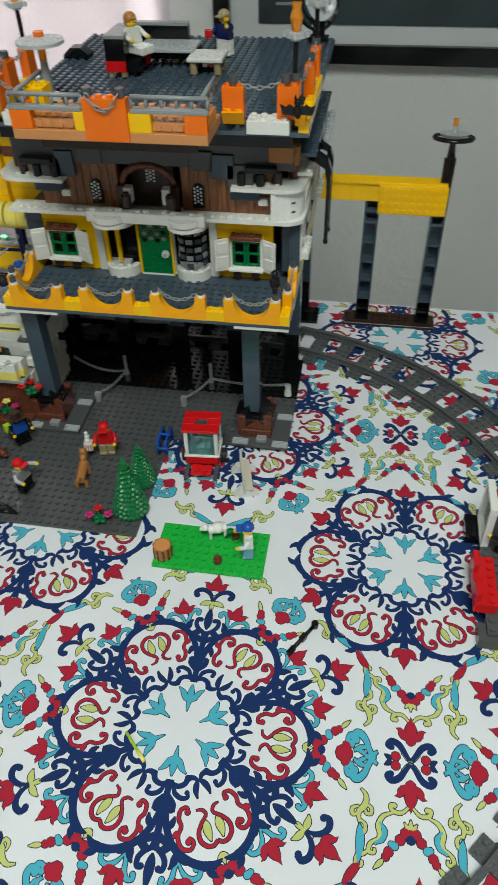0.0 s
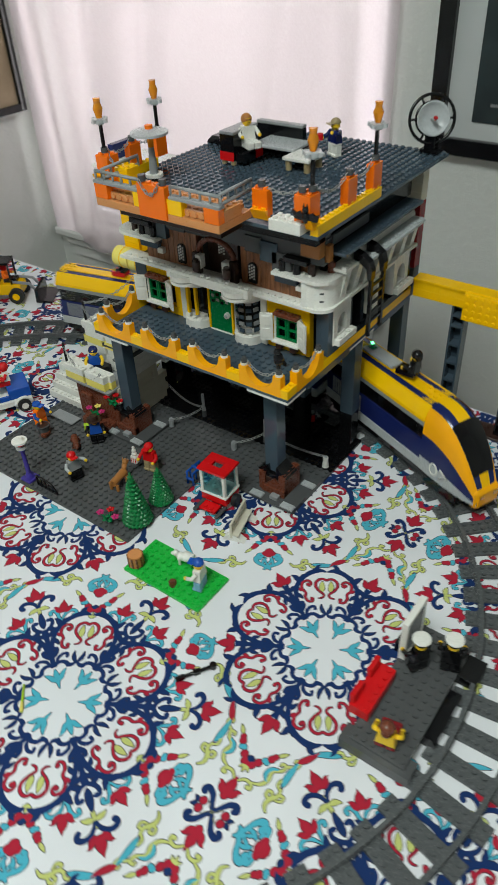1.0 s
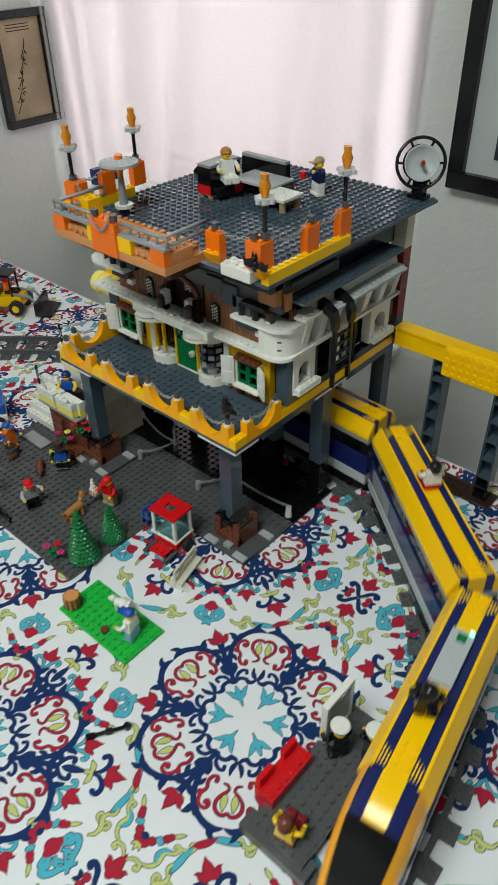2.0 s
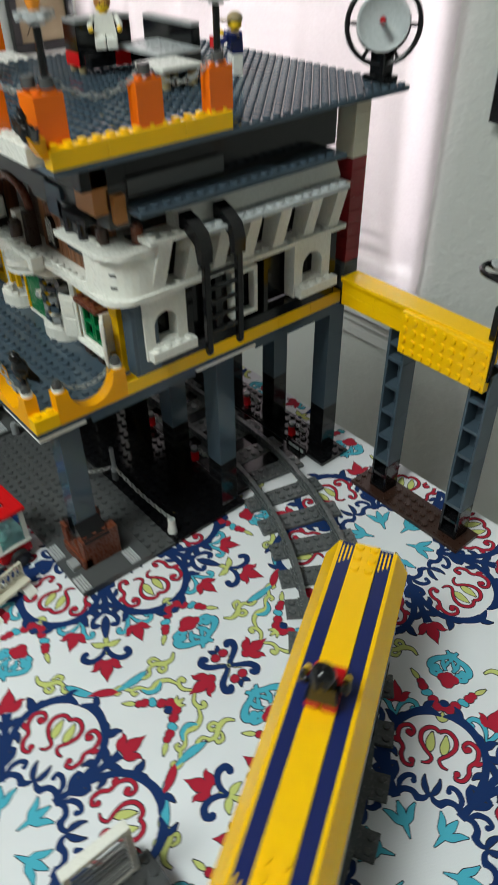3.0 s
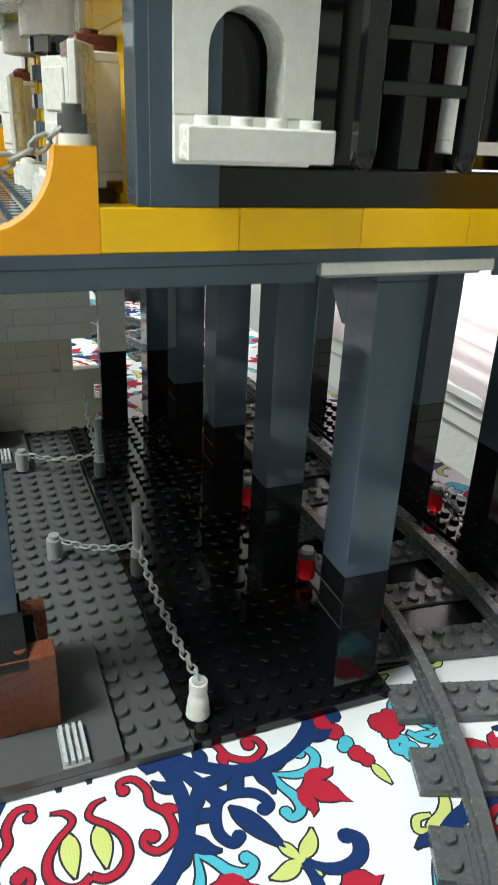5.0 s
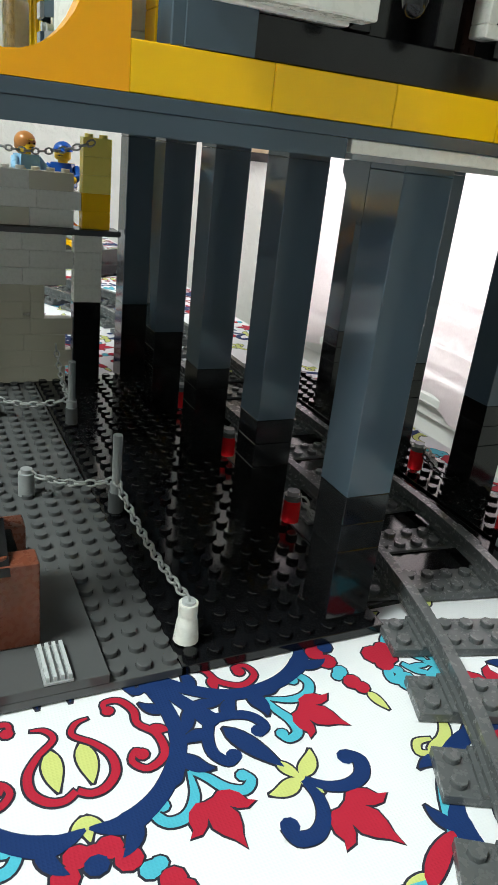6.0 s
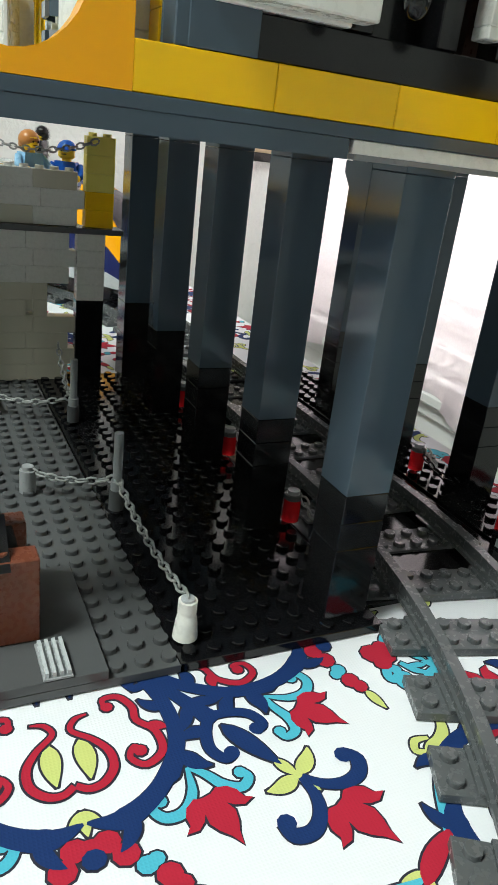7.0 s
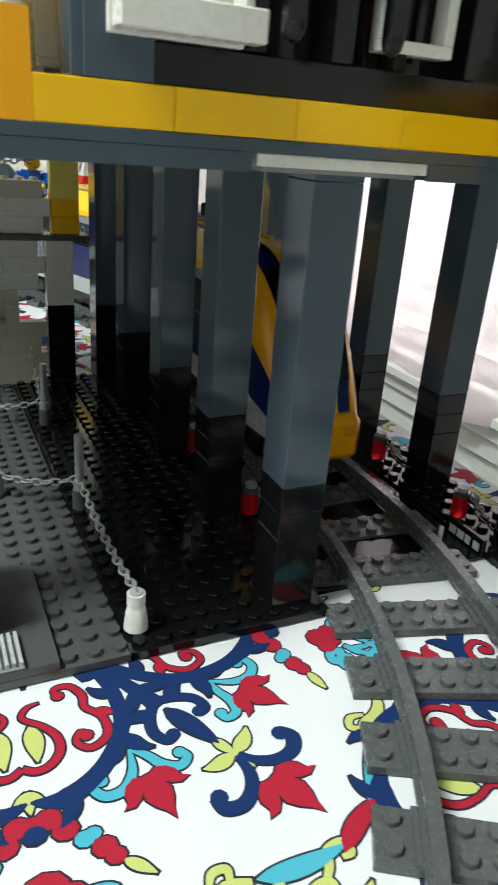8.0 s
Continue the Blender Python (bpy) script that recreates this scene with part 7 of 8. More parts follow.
mb.box(-0.046, 0.002, 0.0165, 0.0340, 0.0094, 0.0200, "red", 0.0004)
mb.box(-0.044, -0.028, 0.0300, 0.0345, 0.0200, 0.0300, "red", 0.0006)
mb.box(-0.016, 0.000, 0.0300, 0.0345, 0.0200, 0.0300, "red", 0.0006)
mb.studs(-0.046, 0.0170, 6, 1, 0.0200, "red")
part("bench_seat", mb, wg, "red double seat")
mb = Mesh()
for bx in ((0.020, 0.056, 0.0094, 0.0130), (0.020, 0.056, 0.0520, 0.0560), (0.020, 0.0235, 0.0130, 0.0520), (0.0525, 0.056, 0.0130, 0.0520)):
    mb.box(bx[0], bx[1], 0.0180, 0.0240, bx[2], bx[3], "white", 0.0004)
for k in range(7):
    mb.box(0.024, 0.052, 0.0185, 0.0195, 0.0150 + k * 0.005, 0.0170 + k * 0.005, "mid_grey")
part("wall_panel", mb, wg, "white framed wall panel with grey lines")
def badge(mb, z):
    mb.box(-0.003, 0.003, -0.0042, -0.0037, z + 0.003, z + 0.008, "mid_grey")
W0 = pose(0.201, -0.122, 0.0064, 0, 0, 90)
minifig("toy officer in black uniform with white peaked cap", W0 @ pose(0.034, -0.016, 0.0112, 0, 0, 110), "black", "black", "black", "officer", "white", extra=badge)
minifig("toy officer in black uniform standing on the wagon", W0 @ pose(0.020, 0.006, 0.0112, 0, 0, 150), "black", "black", "black", "officer", "white", extra=badge)
minifig("toy figure with brown hair and yellow arms seated on the wagon", W0 @ pose(-0.056, -0.004, 0.0112, 0, 0, 100), "dark_red", "skin", "skin", "hair", "red_brown", True)
mb = Mesh()
mb.box(0, 0.032, 0, 0.016, 0, P, "bright_green", 0.0003)
mb.studs(0, 0, 4, 2, P, "bright_green")
solo("green_plate", mb, pose(0.312, -0.137, 0.0004, 0, 0, 40), "small green plate lying outside the track", "plate")

# ---- stair house west of the brick house ----
st = thing("stair_house", pose(-0.344, 0.012, 0.0026), "low white and yellow brick annex with steps and chained parapet", "toy house")
for k in range(5):
    for q in range(2):
        brick(st, "white", -0.054 + q * 0.032, 0.007 + k * 0.008, k * B, 4, 5 - k, 3, True)
mb = Mesh()
mb.box(0.012, 0.076, 0.004, 0.010, 0, 0.056, "red_brown", 0.0004)
mb.box(0.022, 0.040, -0.0005, 0.004, 0.002, 0.038, "red_brown", 0.0006)
mb.box(0.030, 0.076, -0.012, 0.004, 0.0, 0.010, "red_brown", 0.0005)
mb.studs(0.036, -0.010, 5, 1, 0.010, "red_brown")
part("door_panel", mb, st, "reddish brown wall with a door panel")
for z, mt in ((0.0562, "pale_yellow"), (0.0562 + B, "white")):
    for k in range(2):
        brick(st, mt, 0.004 + k * 0.036, -0.002, z, 4, 1, 3, z > 0.06)
        brick(st, mt, 0.004 + k * 0.036 + 0.004, 0.006, z, 4, 1, 3, False)
mb = Mesh()
mb.box(0.003, 0.078, -0.003, 0.060, 0.0530, 0.0560, "mid_grey", 0.0003)
part("floor_plate", mb, st)
mb = Mesh()
mb.box(0.012, 0.050, 0.014, 0.034, 0.0562, 0.0700, "black", 0.0004)
part("stairwell", mb, st)
for r in range(6):
    for k in range(2):
        brick(st, "white" if r not in (3,) else "pale_yellow", 0.004 + k * 0.036 - (0.004 if r % 2 else 0), 0.040, 0.0562 + r * B, 4, 1, 3, r == 5)
    brick(st, "white", 0.004, 0.048, 0.0562 + r * B, 1, 4, 3, r == 5)
for r in range(4):
    for k in range(2):
        brick(st, "cream", 0.072 - (k % 2) * 0.0, 0.012 + k * 0.032, r * 0.014 + 0.0001, 1, 4, 4, False)
for x, y, z in ((0.006, 0.002, 0.0765), (0.006, 0.044, 0.1150)):
    mb = Mesh()
    mb.cyl(x, y, z, z + 0.026, 0.0016, "black", 8)
    part("mast", mb, st, "black rod standing on the parapet")
for a, b, sag in (((0.006, 0.001, 0.098), (0.068, -0.001, 0.080), 0.022), ((0.006, 0.042, 0.135), (0.072, 0.038, 0.118), 0.020), ((0.006, 0.044, 0.138), (0.070, 0.075, 0.175), 0.008)):
    mb = Mesh()
    chain(mb, a, b, sag)
    part("chain", mb, st, "light grey plastic chain")
plate_thing("step_plate", -0.360, -0.014, 5, 2, 0.0044, 0.0016, "mid_grey", "grey slotted tile before the steps", "plate", lambda i, j: True)

# cafe annex on the west flank, deck height
ax = thing("cafe_annex", pose(-0.318, 0.110, 0.0026), "yellow brick annex with rounded pale yellow awning on dark posts", "toy house")
mb = Mesh()
mb.box(0.004, 0.012, 0.044, 0.052, 0.0, 0.2678, "navy", 0.0005)
part("post", mb, ax)
mb = Mesh()
mb.box(0.030, 0.038, 0.050, 0.058, 0.0, 0.2678, "black", 0.0005)
part("post", mb, ax)
for k in range(2):
    mb = Mesh()
    mb.at = pose(0.004 + k * 0.026, -0.004, 0.186, 0, 90)
    mb.cyl(0, 0, 0, 0.0235, 0.0125, "pale_yellow", 20)
    mb.tube([(0.0126 * math.cos(a), 0.0126 * math.sin(a), 0.0118) for a in [6.2832 * q / 20 for q in range(20)]], 0.0006, "yellow", 5, True)
    part("awning", mb, ax, "pale yellow rounded awning")
for r in range(8):
    for k in range(2):
        brick(ax, "yellow" if r < 5 else ("red_brown" if r == 5 else "yellow"), 0.004 + k * 0.028, 0.008, 0.190 + r * B, 3 + k, 2, 3, False)
mb = Mesh()
mb.box(-0.004, 0.060, -0.006, 0.060, 0.268, 0.2712, "white", 0.0004)
part("plate", mb, ax)
mb = Mesh()
mb.box(-0.010, 0.060, -0.010, 0.060, 0.290, 0.2932, "white", 0.0004)
mb.box(0.0, 0.056, 0.004, 0.052, 0.2714, 0.2898, "dark_brown", 0.0004)
part("cornice", mb, ax, "white plate over dark brick")
mb = Mesh()
mb.box(-0.002, 0.006, 0.010, 0.044, 0.2934, 0.310, "navy", 0.0006)
part("parapet", mb, ax, "navy block on the annex roof")
minifig("toy figure in navy with dark hair standing on the stair house", pose(-0.312, 0.036, 0.0590, 0, 0, 40), "navy", "blue", "skin", "hair", "navy")

# low inner white wall under the deck
lw = thing("low_wall", pose(-0.262, 0.036, 0.0038, 0, 0, 90), "white and yellow brick wall under the deck with a small opening", "toy wall")
for r in range(9):
    for k in range(3):
        if r in (4, 5) and k == 2:
            brick(lw, "cream", k * 0.024, 0.0, r * B, 1, 1, 3, False)
            continue
        brick(lw, "cream" if r < 6 else "white", k * 0.024 - (0.0 if r % 2 else 0.004), 0.0, r * B, 3, 1, 3, False)
    brick(lw, "black" if r < 5 else "white", 0.0725, 0.0, r * B, 2, 1, 3, False)
mb = Mesh()
mb.box(-0.004, 0.098, -0.004, 0.012, 9 * B + 0.0001, 9 * B + P, "dark_grey", 0.0003)
mb.box(0.016, 0.076, 0.0121, 0.050, 9 * B + 0.0001, 9 * B + P, "dark_grey", 0.0003)
part("plate", mb, lw)
for r in range(3):
    for k in range(3):
        brick(lw, ("white", "cream", "white")[(r + k) % 3], k * 0.024 + (0.004 if r % 2 else 0.0), 0.0, 9 * B + P + 0.0002 + r * B, 3, 1, 3, r == 2)
for r in range(5):
    brick(lw, "yellow" if r < 2 else "pale_yellow", 0.0765, 0.0, 9 * B + P + 0.0002 + r * B, 2, 1, 3, r == 4)
LWZ = 0.0038 + 9 * B + P
minifig("toy figure with ginger hair and pale blue shirt behind the wall", pose(-0.284, 0.086, LWZ + 0.0096, 0, 0, 120), "navy", "sky_blue", "sky_blue", "hair", "tan_brown")
minifig("toy figure with blue cap and orange hair behind the wall", pose(-0.294, 0.108, LWZ + 0.0064, 0, 0, 60), "navy", "blue", "blue", "cap", "blue")

# ---- chains, cones and lanterns under the deck ----
def cone_peg(x, y):
    mb = Mesh()
    mb.cyl(0, 0, 0, 0.0060, 0.0040, "white", 14, 0.0034)
    mb.cyl(0, 0, 0.0060, 0.0092, 0.0034, "white", 14, 0.0026)
    mb.cyl(0, 0, 0.0092, 0.0132, 0.0030, "white", 14)
    mb.cyl(0, 0, 0.0132, 0.0140, 0.0022, "light_grey", 12)
    return solo("cone_peg", mb, pose(x, y, 0.0054), "white turned peg ending a chain", "toy peg")
cone_peg(-0.010, 0.0910)
def barrier_post(x, y):
    mb = Mesh()
    mb.cyl(0, 0, 0, 0.0085, 0.0032, "dark_grey", 12)
    mb.cyl(0, 0, 0.0085, 0.0125, 0.0026, "mid_grey", 12)
    mb.cyl(0, 0, 0.0125, 0.0330, 0.0018, "mid_grey", 10)
    return solo("barrier_post", mb, pose(x, y, 0.0054), "grey rod post holding chains", "toy post", "chain posts")
barrier_post(-0.094, 0.091)
barrier_post(-0.190, 0.093)
for a, b, s in (((-0.010, 0.0910, 0.0195), (-0.094, 0.091, 0.0190), 0.004), ((-0.094, 0.091, 0.0190), (-0.118, 0.060, 0.0140), 0.003), ((-0.190, 0.093, 0.0190), (-0.250, 0.096, 0.030), 0.008),
                ((-0.190, 0.093, 0.0190), (-0.212, 0.055, 0.0140), 0.004), ((-0.225, 0.110, 0.140), (-0.290, 0.050, 0.140), 0.008)):
    mb = Mesh()
    chain(mb, a, b, s)
    solo("barrier_chain", mb, I4, "grey plastic chain strung between posts under the deck", "toy chain")
for x, y in ((-0.118, 0.060), (-0.212, 0.055)):
    mb = Mesh()
    mb.cyl(0, 0, 0, 0.0100, 0.0034, "mid_grey", 12)
    mb.cyl(0, 0, 0.0100, 0.0118, 0.0024, "mid_grey", 12)
    solo("chain_peg", mb, pose(x, y, 0.0040), "grey round peg holding a chain", "toy peg")
def lantern(x, y, z=0.0054, side=1):
    t = thing("lantern", pose(x, y, z), "small transparent red lantern with grey cap and chain", "toy lantern", "red lanterns")
    mb = Mesh()
    mb.cyl(0, 0, 0, 0.0096, 0.0038, "trans_red", 12)
    part("glass", mb, t)
    mb = Mesh()
    mb.cyl(0, 0, 0.0097, 0.0118, 0.0038, "dark_grey", 12)
    mb.cyl(0, 0, 0.0118, 0.0136, 0.0026, "mid_grey", 12)
    part("cap", mb, t)
    mb = Mesh()
    chain(mb, (0.003, 0.003 * side, 0.011), (0.006, 0.010 * side, 0.001), 0.001)
    part("chain", mb, t)
for k in range(4):
    lantern(-0.070 - 0.068 * k, 0.1585)
for k in range(3):
    lantern(-0.040 - 0.064 * k, 0.2480)
for k in range(3):
    mb = Mesh()
    chain(mb, (-0.040 - 0.064 * k, 0.2480, 0.017), (-0.008 - 0.064 * k, 0.2480, 0.013), 0.004, "black")
    solo("barrier_chain", mb, I4, "black plastic chain between lanterns beside the track", "toy chain")
mb = Mesh()
mb.box(-0.012, 0.012, -0.001, 0.001, 0, 0.0090, "black", 0.0003)
for k, (x, w) in enumerate(((-0.0085, 0.004), (-0.0035, 0.004), (0.0015, 0.003), (0.0065, 0.0035))):
    mb.box(x, x + w, -0.0013, -0.0009, 0.003, 0.0065, "light_grey")
solo("sign_tile", mb, pose(-0.024, 0.2385, 0.0004), "black tile with pale bars of lettering", "toy sign")

# ---- blue car and yellow loader west of the plate ----
car = thing("blue_car", pose(-0.434, -0.030, 0.0004, 0, 0, 62), "blue and white open toy car carrying a figure", "toy car")
mb = Mesh()
mb.box(-0.036, 0.036, -0.022, 0.022, 0.0090, 0.0180, "white", 0.0010)
part("chassis", mb, car)
mb = Mesh()
mb.box(-0.036, -0.012, -0.020, 0.020, 0.0182, 0.0270, "blue", 0.0014)
mb.box(0.008, 0.036, -0.020, 0.020, 0.0182, 0.0330, "blue", 0.0010)
mb.box(-0.012, 0.008, -0.020, -0.017, 0.0182, 0.0250, "blue", 0.0006)
mb.box(-0.012, 0.008, 0.017, 0.020, 0.0182, 0.0250, "blue", 0.0006)
part("body", mb, car)
for x in (-0.022, 0.024):
    for y in (-0.0235, 0.0235):
        w = Mesh()
        w.at = pose(x, y, 0.0085, 90)
        w.cyl(0, 0, -0.0030, 0.0030, 0.0084, "rubber", 18)
        w.cyl(0, 0, -0.0034, 0.0034, 0.0045, "white", 14)
        part("wheel", w, car)
        f = Mesh()
        sgn = 1 if y > 0 else -1
        f.tube([(x + 0.0105 * math.cos(a), sgn * 0.0215, 0.0085 + 0.0105 * math.sin(a)) for a in [math.pi * q / 8 for q in range(9)]], 0.0022, "white", 6)
        part("fender", f, car, "white wheel arch")
mb = Mesh()
mb.box(-0.0125, -0.0110, -0.016, 0.016, 0.0272, 0.0380, "trans_teal")
part("windscreen", mb, car)
minifig("toy driver with red helmet and white suit in the car", pose(-0.434, -0.030, 0.0004, 0, 0, 62) @ pose(0.012, 0.0, 0.0332, 0, 0, -90), "red", "white", "red", "helmet", "red", True)
ld = thing("wheel_loader", pose(-0.690, 0.185, 0.0004, 0, 0, 35), "yellow and black toy wheel loader with raised black bucket", "toy loader")
mb = Mesh()
mb.box(-0.034, 0.030, -0.016, 0.016, 0.012, 0.030, "yellow", 0.0010)
mb.box(-0.030, -0.006, -0.016, 0.016, 0.0302, 0.040, "black", 0.0010)
part("body", mb, ld)
mb = Mesh()
for x in (-0.006, 0.016):
    for y in (-0.014, 0.014):
        mb.tube([(x, y, 0.030), (x, y, 0.064)], 0.0018, "black", 6)
mb.box(-0.008, 0.018, -0.016, 0.016, 0.064, 0.068, "black", 0.0006)
part("cab", mb, ld)
for x in (-0.022, 0.022):
    for y in (-0.0205, 0.0205):
        w = Mesh()
        w.at = pose(x, y, 0.0125, 90)
        w.cyl(0, 0, -0.0045, 0.0045, 0.0125, "rubber", 20)
        w.cyl(0, 0, -0.0049, 0.0049, 0.0060, "yellow", 14)
        part("wheel", w, ld)
mb = Mesh()
for y in (-0.012, 0.012):
    mb.tube([(0.014, y, 0.034), (0.044, y, 0.030), (0.056, y, 0.014)], 0.0024, "mid_grey", 6)
part("lift_arm", mb, ld, "grey lift arms")
mb = Mesh()
mb.prism([(0.054, 0.002), (0.080, 0.000), (0.082, 0.003), (0.060, 0.006), (0.060, 0.024), (0.055, 0.024)], "y", -0.026, 0.026, "black")
part("bucket", mb, ld)
minifig("toy driver in orange in the loader's cab", pose(-0.690, 0.185, 0.0004, 0, 0, 35) @ pose(0.004, 0, 0.0305, 0, 0, 90), "black", "orange", "orange", "helmet", "red", True)

# ---- raised green platform beyond the west bend ----
gt = thing("green_platform", pose(-0.735, 0.052, 0.0004), "bright green studded platform on reddish brown posts", "toy platform")
mb = Mesh()
mb.box(0, 0.064, 0, 0.072, 0.0790, 0.0822, "bright_green", 0.0003)
mb.studs(0, 0, 8, 9, 0.0822, "bright_green")
part("deck", mb, gt)
for x in (0.004, 0.052):
    for y in (0.004, 0.060):
        mb = Mesh()
        mb.box(x, x + 0.008, y, y + 0.008, 0, 0.0789, "red_brown", 0.0003)
        part("post", mb, gt)
for y in (0.0045, 0.0635):
    mb = Mesh()
    for z in (0.030, 0.056):
        mb.box(0.0121, 0.0519, y, y + 0.0040, z, z + 0.0050, "red_brown", 0.0003)
    part("rail", mb, gt)
minifig("toy figure with brown hair and green top on the platform", pose(-0.705, 0.078, 0.0844, 0, 0, 80), "white", "bright_green", "white", "hair", "dark_brown")
minifig("toy figure in red and blue on the platform", pose(-0.710, 0.106, 0.0844, 0, 0, 40), "blue", "red", "blue", "hair", "dark_brown")

# ---- the train ----
CAR_TOP = 0.0950
def coach(name, L, label, head=False):
    """A coach, its nose towards +x, the middle at the origin on the rail heads."""
    t = thing(name, pose(0, 0, 0), label, "toy train", "train cars")
    x0, x1 = -L / 2, L / 2
    xb = x1 - (0.078 if head else 0.0)        # where the straight body ends
    W = 0.0240
    def long_box(a, b, w, z0, z1, mat, nm, lab="", c=0.0004):
        mb = Mesh()
        mb.box(a, b, -w, w, z0, z1, mat, c)
        return part(nm, mb, t, lab)
    long_box(x0 + 0.004, x1 - (0.030 if head else 0.004), 0.020, 0.0050, 0.0150, "black", "underframe")
    long_box(x0, xb, W, 0.0152, 0.0270, "light_grey", "skirt", "light grey lower skirt")
    long_box(x0, xb, W - 0.0006, 0.0272, 0.0520, "navy", "side", "dark blue side walls")
    # window band
    long_box(x0 + 0.002, xb, W - 0.0022, 0.0522, 0.0700, "black", "window_band", "dark glossy window band")
    for s in (-1, 1):
        n = int((xb - x0) / 0.032)
        for k in range(n):
            a = x0 + 0.006 + k * (xb - x0 - 0.008) / n
            mb = Mesh()
            y = s * (W - 0.0020)
            mb.box(a, a + 0.024, min(y, y - s * 0.0010), max(y, y - s * 0.0010) + 0.0002, 0.0545, 0.0680, "trans_clear")
            part("pane", mb, t)
        mb = Mesh()
        for k in range(12):
            z = 0.0300
            mb.box(x0 + 0.014 + k * 0.0046, x0 + 0.0165 + k * 0.0046, s * (W - 0.0004) - 0.0005, s * (W - 0.0004) + 0.0005, 0.0290, 0.0500, "light_grey" if head else "mid_grey")
        part("grille", mb, t, "ribbed grey side grille")
    long_box(x0, xb, W, 0.0702, 0.0760, "mid_grey", "cornice", "grey strip under the roof")
    # roof: yellow shoulders, blue bands and yellow crown
    mb = Mesh()
    for s in (-1, 1):
        mb.prism([(s * 0.0150, 0.0762), (s * 0.0246, 0.0762), (s * 0.0246, 0.0800), (s * 0.0172, CAR_TOP - 0.0016), (s * 0.0150, CAR_TOP - 0.0016)], "x", x0, xb, "yellow")
    part("roof_shoulder", mb, t, "yellow sloping roof edges")
    mb = Mesh()
    for s in (-1, 1):
        a, b = sorted((s * 0.0075, s * 0.0149))
        mb.box(x0, xb, a, b, 0.0762, CAR_TOP - 0.0012, "navy", 0.0003)
    part("roof_band", mb, t, "dark blue roof bands")
    mb = Mesh()
    mb.box(x0, xb, -0.0074, 0.0074, 0.0762, CAR_TOP, "yellow", 0.0003)
    n = int((xb - x0) / S)
    for k in range(n):
        for y in (-0.004, 0.004):
            if k < 3 or k > n - 4:
                mb.stud(x0 + (k + 0.5) * S, y, CAR_TOP, "yellow", 8)
    part("roof_crown", mb, t, "yellow studded roof crown")
    for xe, d in ((x0 + 0.003, 1), (xb - 0.003, -1)):
        for s in (-1, 1):
            mb = Mesh()
            for q in range(3):
                mb.box(min(xe, xe + d * (0.014 - q * 0.002)), max(xe, xe + d * (0.014 - q * 0.002)), s * 0.0112 - 0.0028 + q * 0.0022, s * 0.0112 - 0.0018 + q * 0.0022, CAR_TOP - 0.0012, CAR_TOP - 0.0008, "yellow")
            part("roof_stripe", mb, t, "thin yellow stripes on the blue bands")
    for xe in (x0 - 0.0045, ):
        mb = Mesh()
        mb.box(xe, x0 - 0.0001, -0.016, 0.016, 0.012, 0.072, "black", 0.0008)
        part("gangway", mb, t, "black gangway bellows")
    for bx in (x0 + 0.040, x1 - 0.045):
        bog = part("bogie", bogie_mesh(), t, "black bogie", pose(bx, 0, 0))
        for wx in (-0.012, 0.012):
            for y in (-0.0205, 0.0205):
                part("wheel", wheel_me, bog, m=pose(wx, y, 0.0076))
    if head:
        def hull(w0, zlo, zhi, mat, nm, lab, fr=1.0):
            mb = Mesh()
            n = 14
            xs = [xb + (x1 - xb) * (1 - (1 - k / n) ** 1.6) for k in range(n + 1)]
            def top(x):
                u = (x - xb) / (x1 - xb)
                return CAR_TOP - (CAR_TOP - 0.020) * max(0.0, u - 0.08) ** 2.2 / 0.92 ** 2.2
            rings = []
            for x in xs:
                u = (x - xb) / (x1 - xb)
                w = W * math.sqrt(max(0.02, 1 - 0.62 * u ** 3.2))
                zt, zb2 = top(x), 0.0152 - 0.003 * u
                ring = []
                for (yy, zz) in ((-1, 0.0), (-1, 0.22), (-1, 0.46), (-0.99, 0.58), (-0.96, 0.72), (-0.88, 0.86), (-0.70, 0.96), (-0.32, 1.0), (0.32, 1.0), (0.70, 0.96), (0.88, 0.86), (0.96, 0.72), (0.99, 0.58), (1, 0.46), (1, 0.22), (1, 0.0)):
                    ring.append((x, yy * w, zb2 + (zt - zb2) * zz))
                rings.append(ring)
            return rings
        rings = hull(W, 0, 0, "", "", "")
        def strip(cols, mat, nm, lab, lift=0.0):
            mb = Mesh()
            v = [(p[0], p[1] * (1 + lift), p[2] + lift * 0.02) for r in rings for p in [r[c] for c in cols]]
            k = len(cols)
            mb.add(v, [(i * k + j, (i + 1) * k + j, (i + 1) * k + j + 1, i * k + j + 1) for i in range(len(rings) - 1) for j in range(k - 1)], mat, True)
            if len(cols) > 6:
                mb.add([rings[-1][c] for c in cols], [tuple(range(k))], mat)
            part(nm, mb, t, lab)
        strip(list(range(16)), "navy", "nose", "dark blue streamlined nose")
        strip([0, 1], "light_grey", "nose_skirt", "grey lower skirt of the nose", 0.02)
        strip([14, 15], "light_grey", "nose_skirt", "grey lower skirt of the nose", 0.02)
        strip([3, 4, 5, 6], "amber", "nose_stripe", "bright yellow swooping stripe", 0.025)
        strip([9, 10, 11, 12], "amber", "nose_stripe", "bright yellow swooping stripe", 0.025)
        strip([7, 8], "yellow", "nose_crown", "yellow nose top", 0.03)
        mb = Mesh()
        m2 = [r for r in rings if 0.40 < (r[0][0] - xb) / (x1 - xb) < 0.90]
        v = [(p[0], p[1] * 1.04, p[2] + 0.0022) for r in m2 for p in r[6:10]]
        mb.add(v, [(i * 4 + j, (i + 1) * 4 + j, (i + 1) * 4 + j + 1, i * 4 + j + 1) for i in range(len(m2) - 1) for j in range(3)], "black", True)
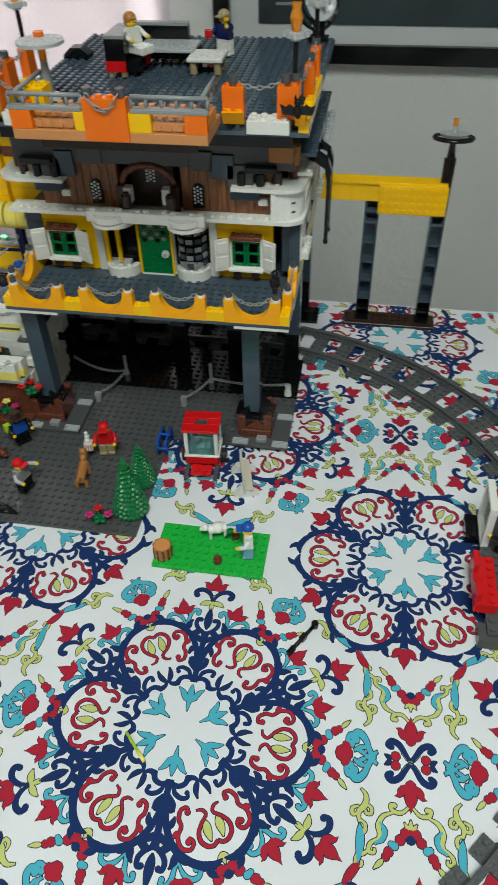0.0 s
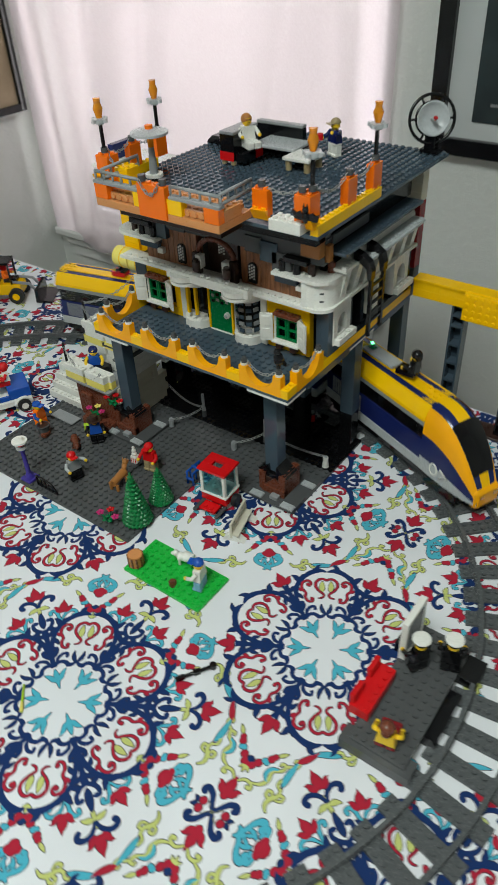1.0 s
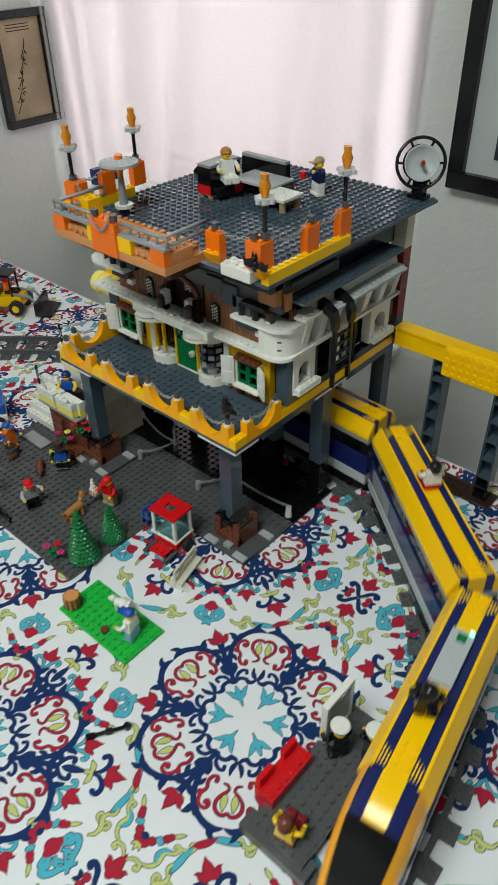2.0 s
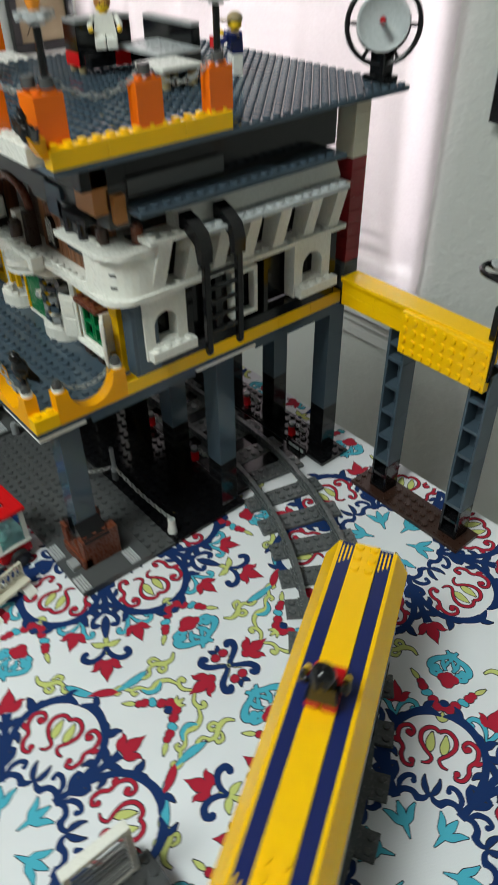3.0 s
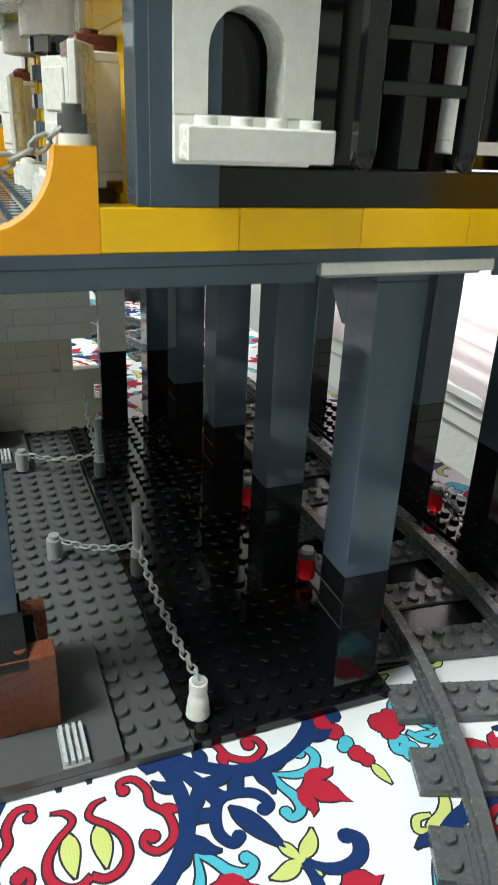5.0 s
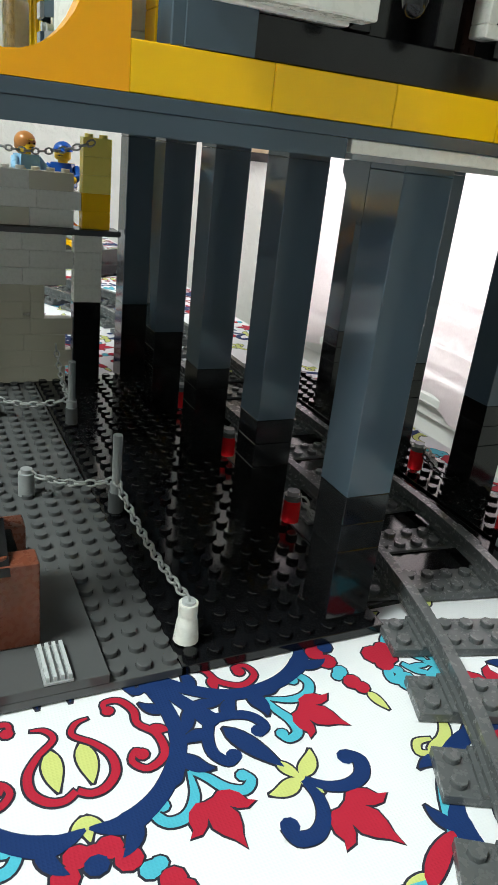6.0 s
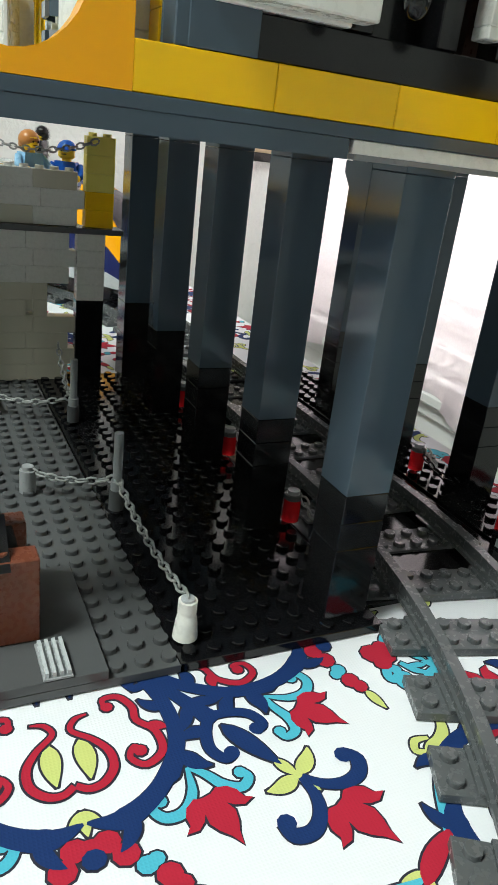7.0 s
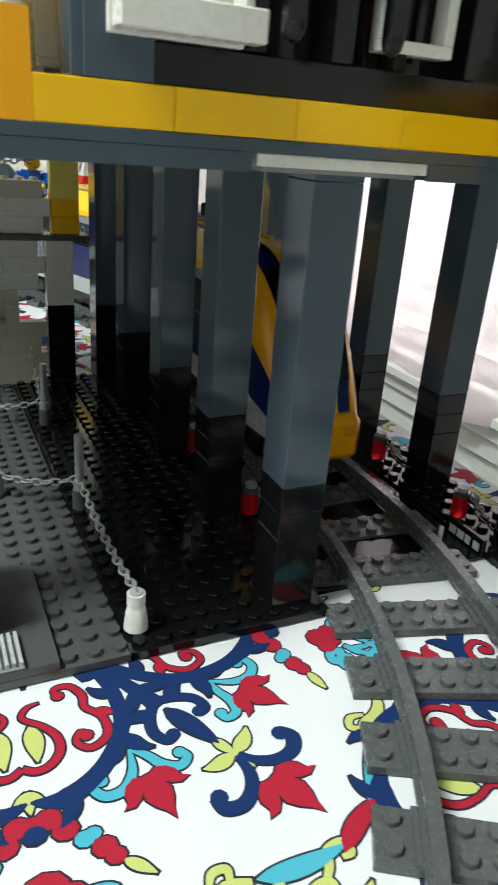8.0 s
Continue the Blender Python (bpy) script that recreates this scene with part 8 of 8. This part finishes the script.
        part("windscreen", mb, t, "black glossy windscreen")
        mb = Mesh()
        v = [(p[0] + 0.001, p[1] * 1.06, p[2]) for p in rings[-1]]
        mb.box(x1 - 0.014, x1 + 0.001, -0.0165, 0.0165, 0.0080, 0.0300, "amber", 0.0030)
        part("bumper", mb, t, "bright yellow nose bumper")
        for s in (-1, 1):
            mb = Mesh()
            mb.box(x1 - 0.002, x1 + 0.0018, s * 0.009 - 0.003, s * 0.009 + 0.003, 0.021, 0.025, "trans_clear", 0.0005)
            part("headlight", mb, t)
            mb = Mesh()
            yv = s * (W + 0.0004)
            mb.at = pose(xb + 0.022, yv, 0.0275, 90)
            mb.tube([(0.0052 * math.cos(a), 0.0070 * math.sin(a), 0) for a in [6.2832 * q / 18 for q in range(18)]], 0.0010, "white", 5, True)
            mb.tube([(0.009, -0.006, 0), (0.020, 0.0, 0), (0.009, 0.006, 0)], 0.0010, "white", 5)
            part("emblem", mb, t, "white ring and arrow emblem")
        # roof pad with green lamp
        mb = Mesh()
        mb.box(x0 + 0.046, x0 + 0.098, -0.0085, 0.0085, CAR_TOP + 0.0019, CAR_TOP + 0.0050, "light_grey", 0.0004)
        part("roof_pad", mb, t, "light grey roof panel")
        mb = Mesh()
        mb.box(x0 + 0.050, x0 + 0.058, -0.0030, 0.0040, CAR_TOP + 0.0051, CAR_TOP + 0.0064, "green", 0.0003)
        part("button", mb, t, "green button")
        mb = Mesh()
        mb.box(x0 + 0.0455, x0 + 0.0475, 0.0045, 0.0075, CAR_TOP + 0.0051, CAR_TOP + 0.0066, "green_lamp")
        part("indicator", mb, t, "glowing green indicator")
    return t


def bogie_mesh():
    mb = Mesh()
    mb.box(-0.024, 0.024, -0.0195, 0.0195, 0.0085, 0.0150, "black", 0.0006)
    for s in (-1, 1):
        mb.box(-0.024, 0.024, s * 0.0235 - 0.0012, s * 0.0235 + 0.0012, 0.0040, 0.0140, "black", 0.0005)
    return mb
wm = Mesh()
wm.at = pose(0, 0, 0, 90)
wm.cyl(0, 0, -0.0015, 0.0015, 0.0074, "rubber", 18)
wheel_me = wm.data("wheel")
RAIL = 0.0112 - 0.0002
loco = coach("locomotive", 0.250, "yellow and dark blue streamlined toy locomotive", True)
coach_mid = coach("coach", 0.212, "yellow and dark blue toy train coach")
coach_end = coach("coach", 0.206, "yellow and dark blue toy train coach, last of the train")
def rider(label, *a, **k):
    return minifig(label, pose(0, 0, 0), *a, **k)
rider_mid = rider("toy rider in white top and red legs on the coach", "red", "white", "white", "hair", "black", True)
rider_end = rider("toy rider in black top and red legs on the coach", "red", "black", "black", "hair", "black", True)
rider_loco = rider("toy rider in black crouching on the locomotive roof", "black", "black", "black", "hair", "black", True)

# speed along the track, and where the nose stands at the start
SPEED, NOSE0 = 0.342, -0.0773
def car_pose(s_mid, L):
    """Pose of a coach whose bogies ride the rails round s_mid."""
    h = L / 2 - 0.042
    ax_, ay_, _ = track_at(s_mid + h)
    bx_, by_, _ = track_at(s_mid - h)
    return pose((ax_ + bx_) / 2, (ay_ + by_) / 2, RAIL, 0, 0, math.degrees(math.atan2(ay_ - by_, ax_ - bx_)))


def motions():
    times = [k / 10 for k in range(81)]
    for ob, lag, L, rid, rx, rr in ((loco, 0.126, 0.250, rider_loco, 0.000, 200), (coach_mid, 0.370, 0.212, rider_mid, -0.004, 180), (coach_end, 0.595, 0.206, rider_end, 0.006, 180)):
        rows = [(t, car_pose(NOSE0 + SPEED * t - lag, L)) for t in times]
        walk(ob, rows)
        top = CAR_TOP + (0.0052 if ob is loco else 0.0019)
        walk(rid, [(t, m @ pose(rx, 0, top, 0, 0, rr + 90)) for t, m in rows])


motions()
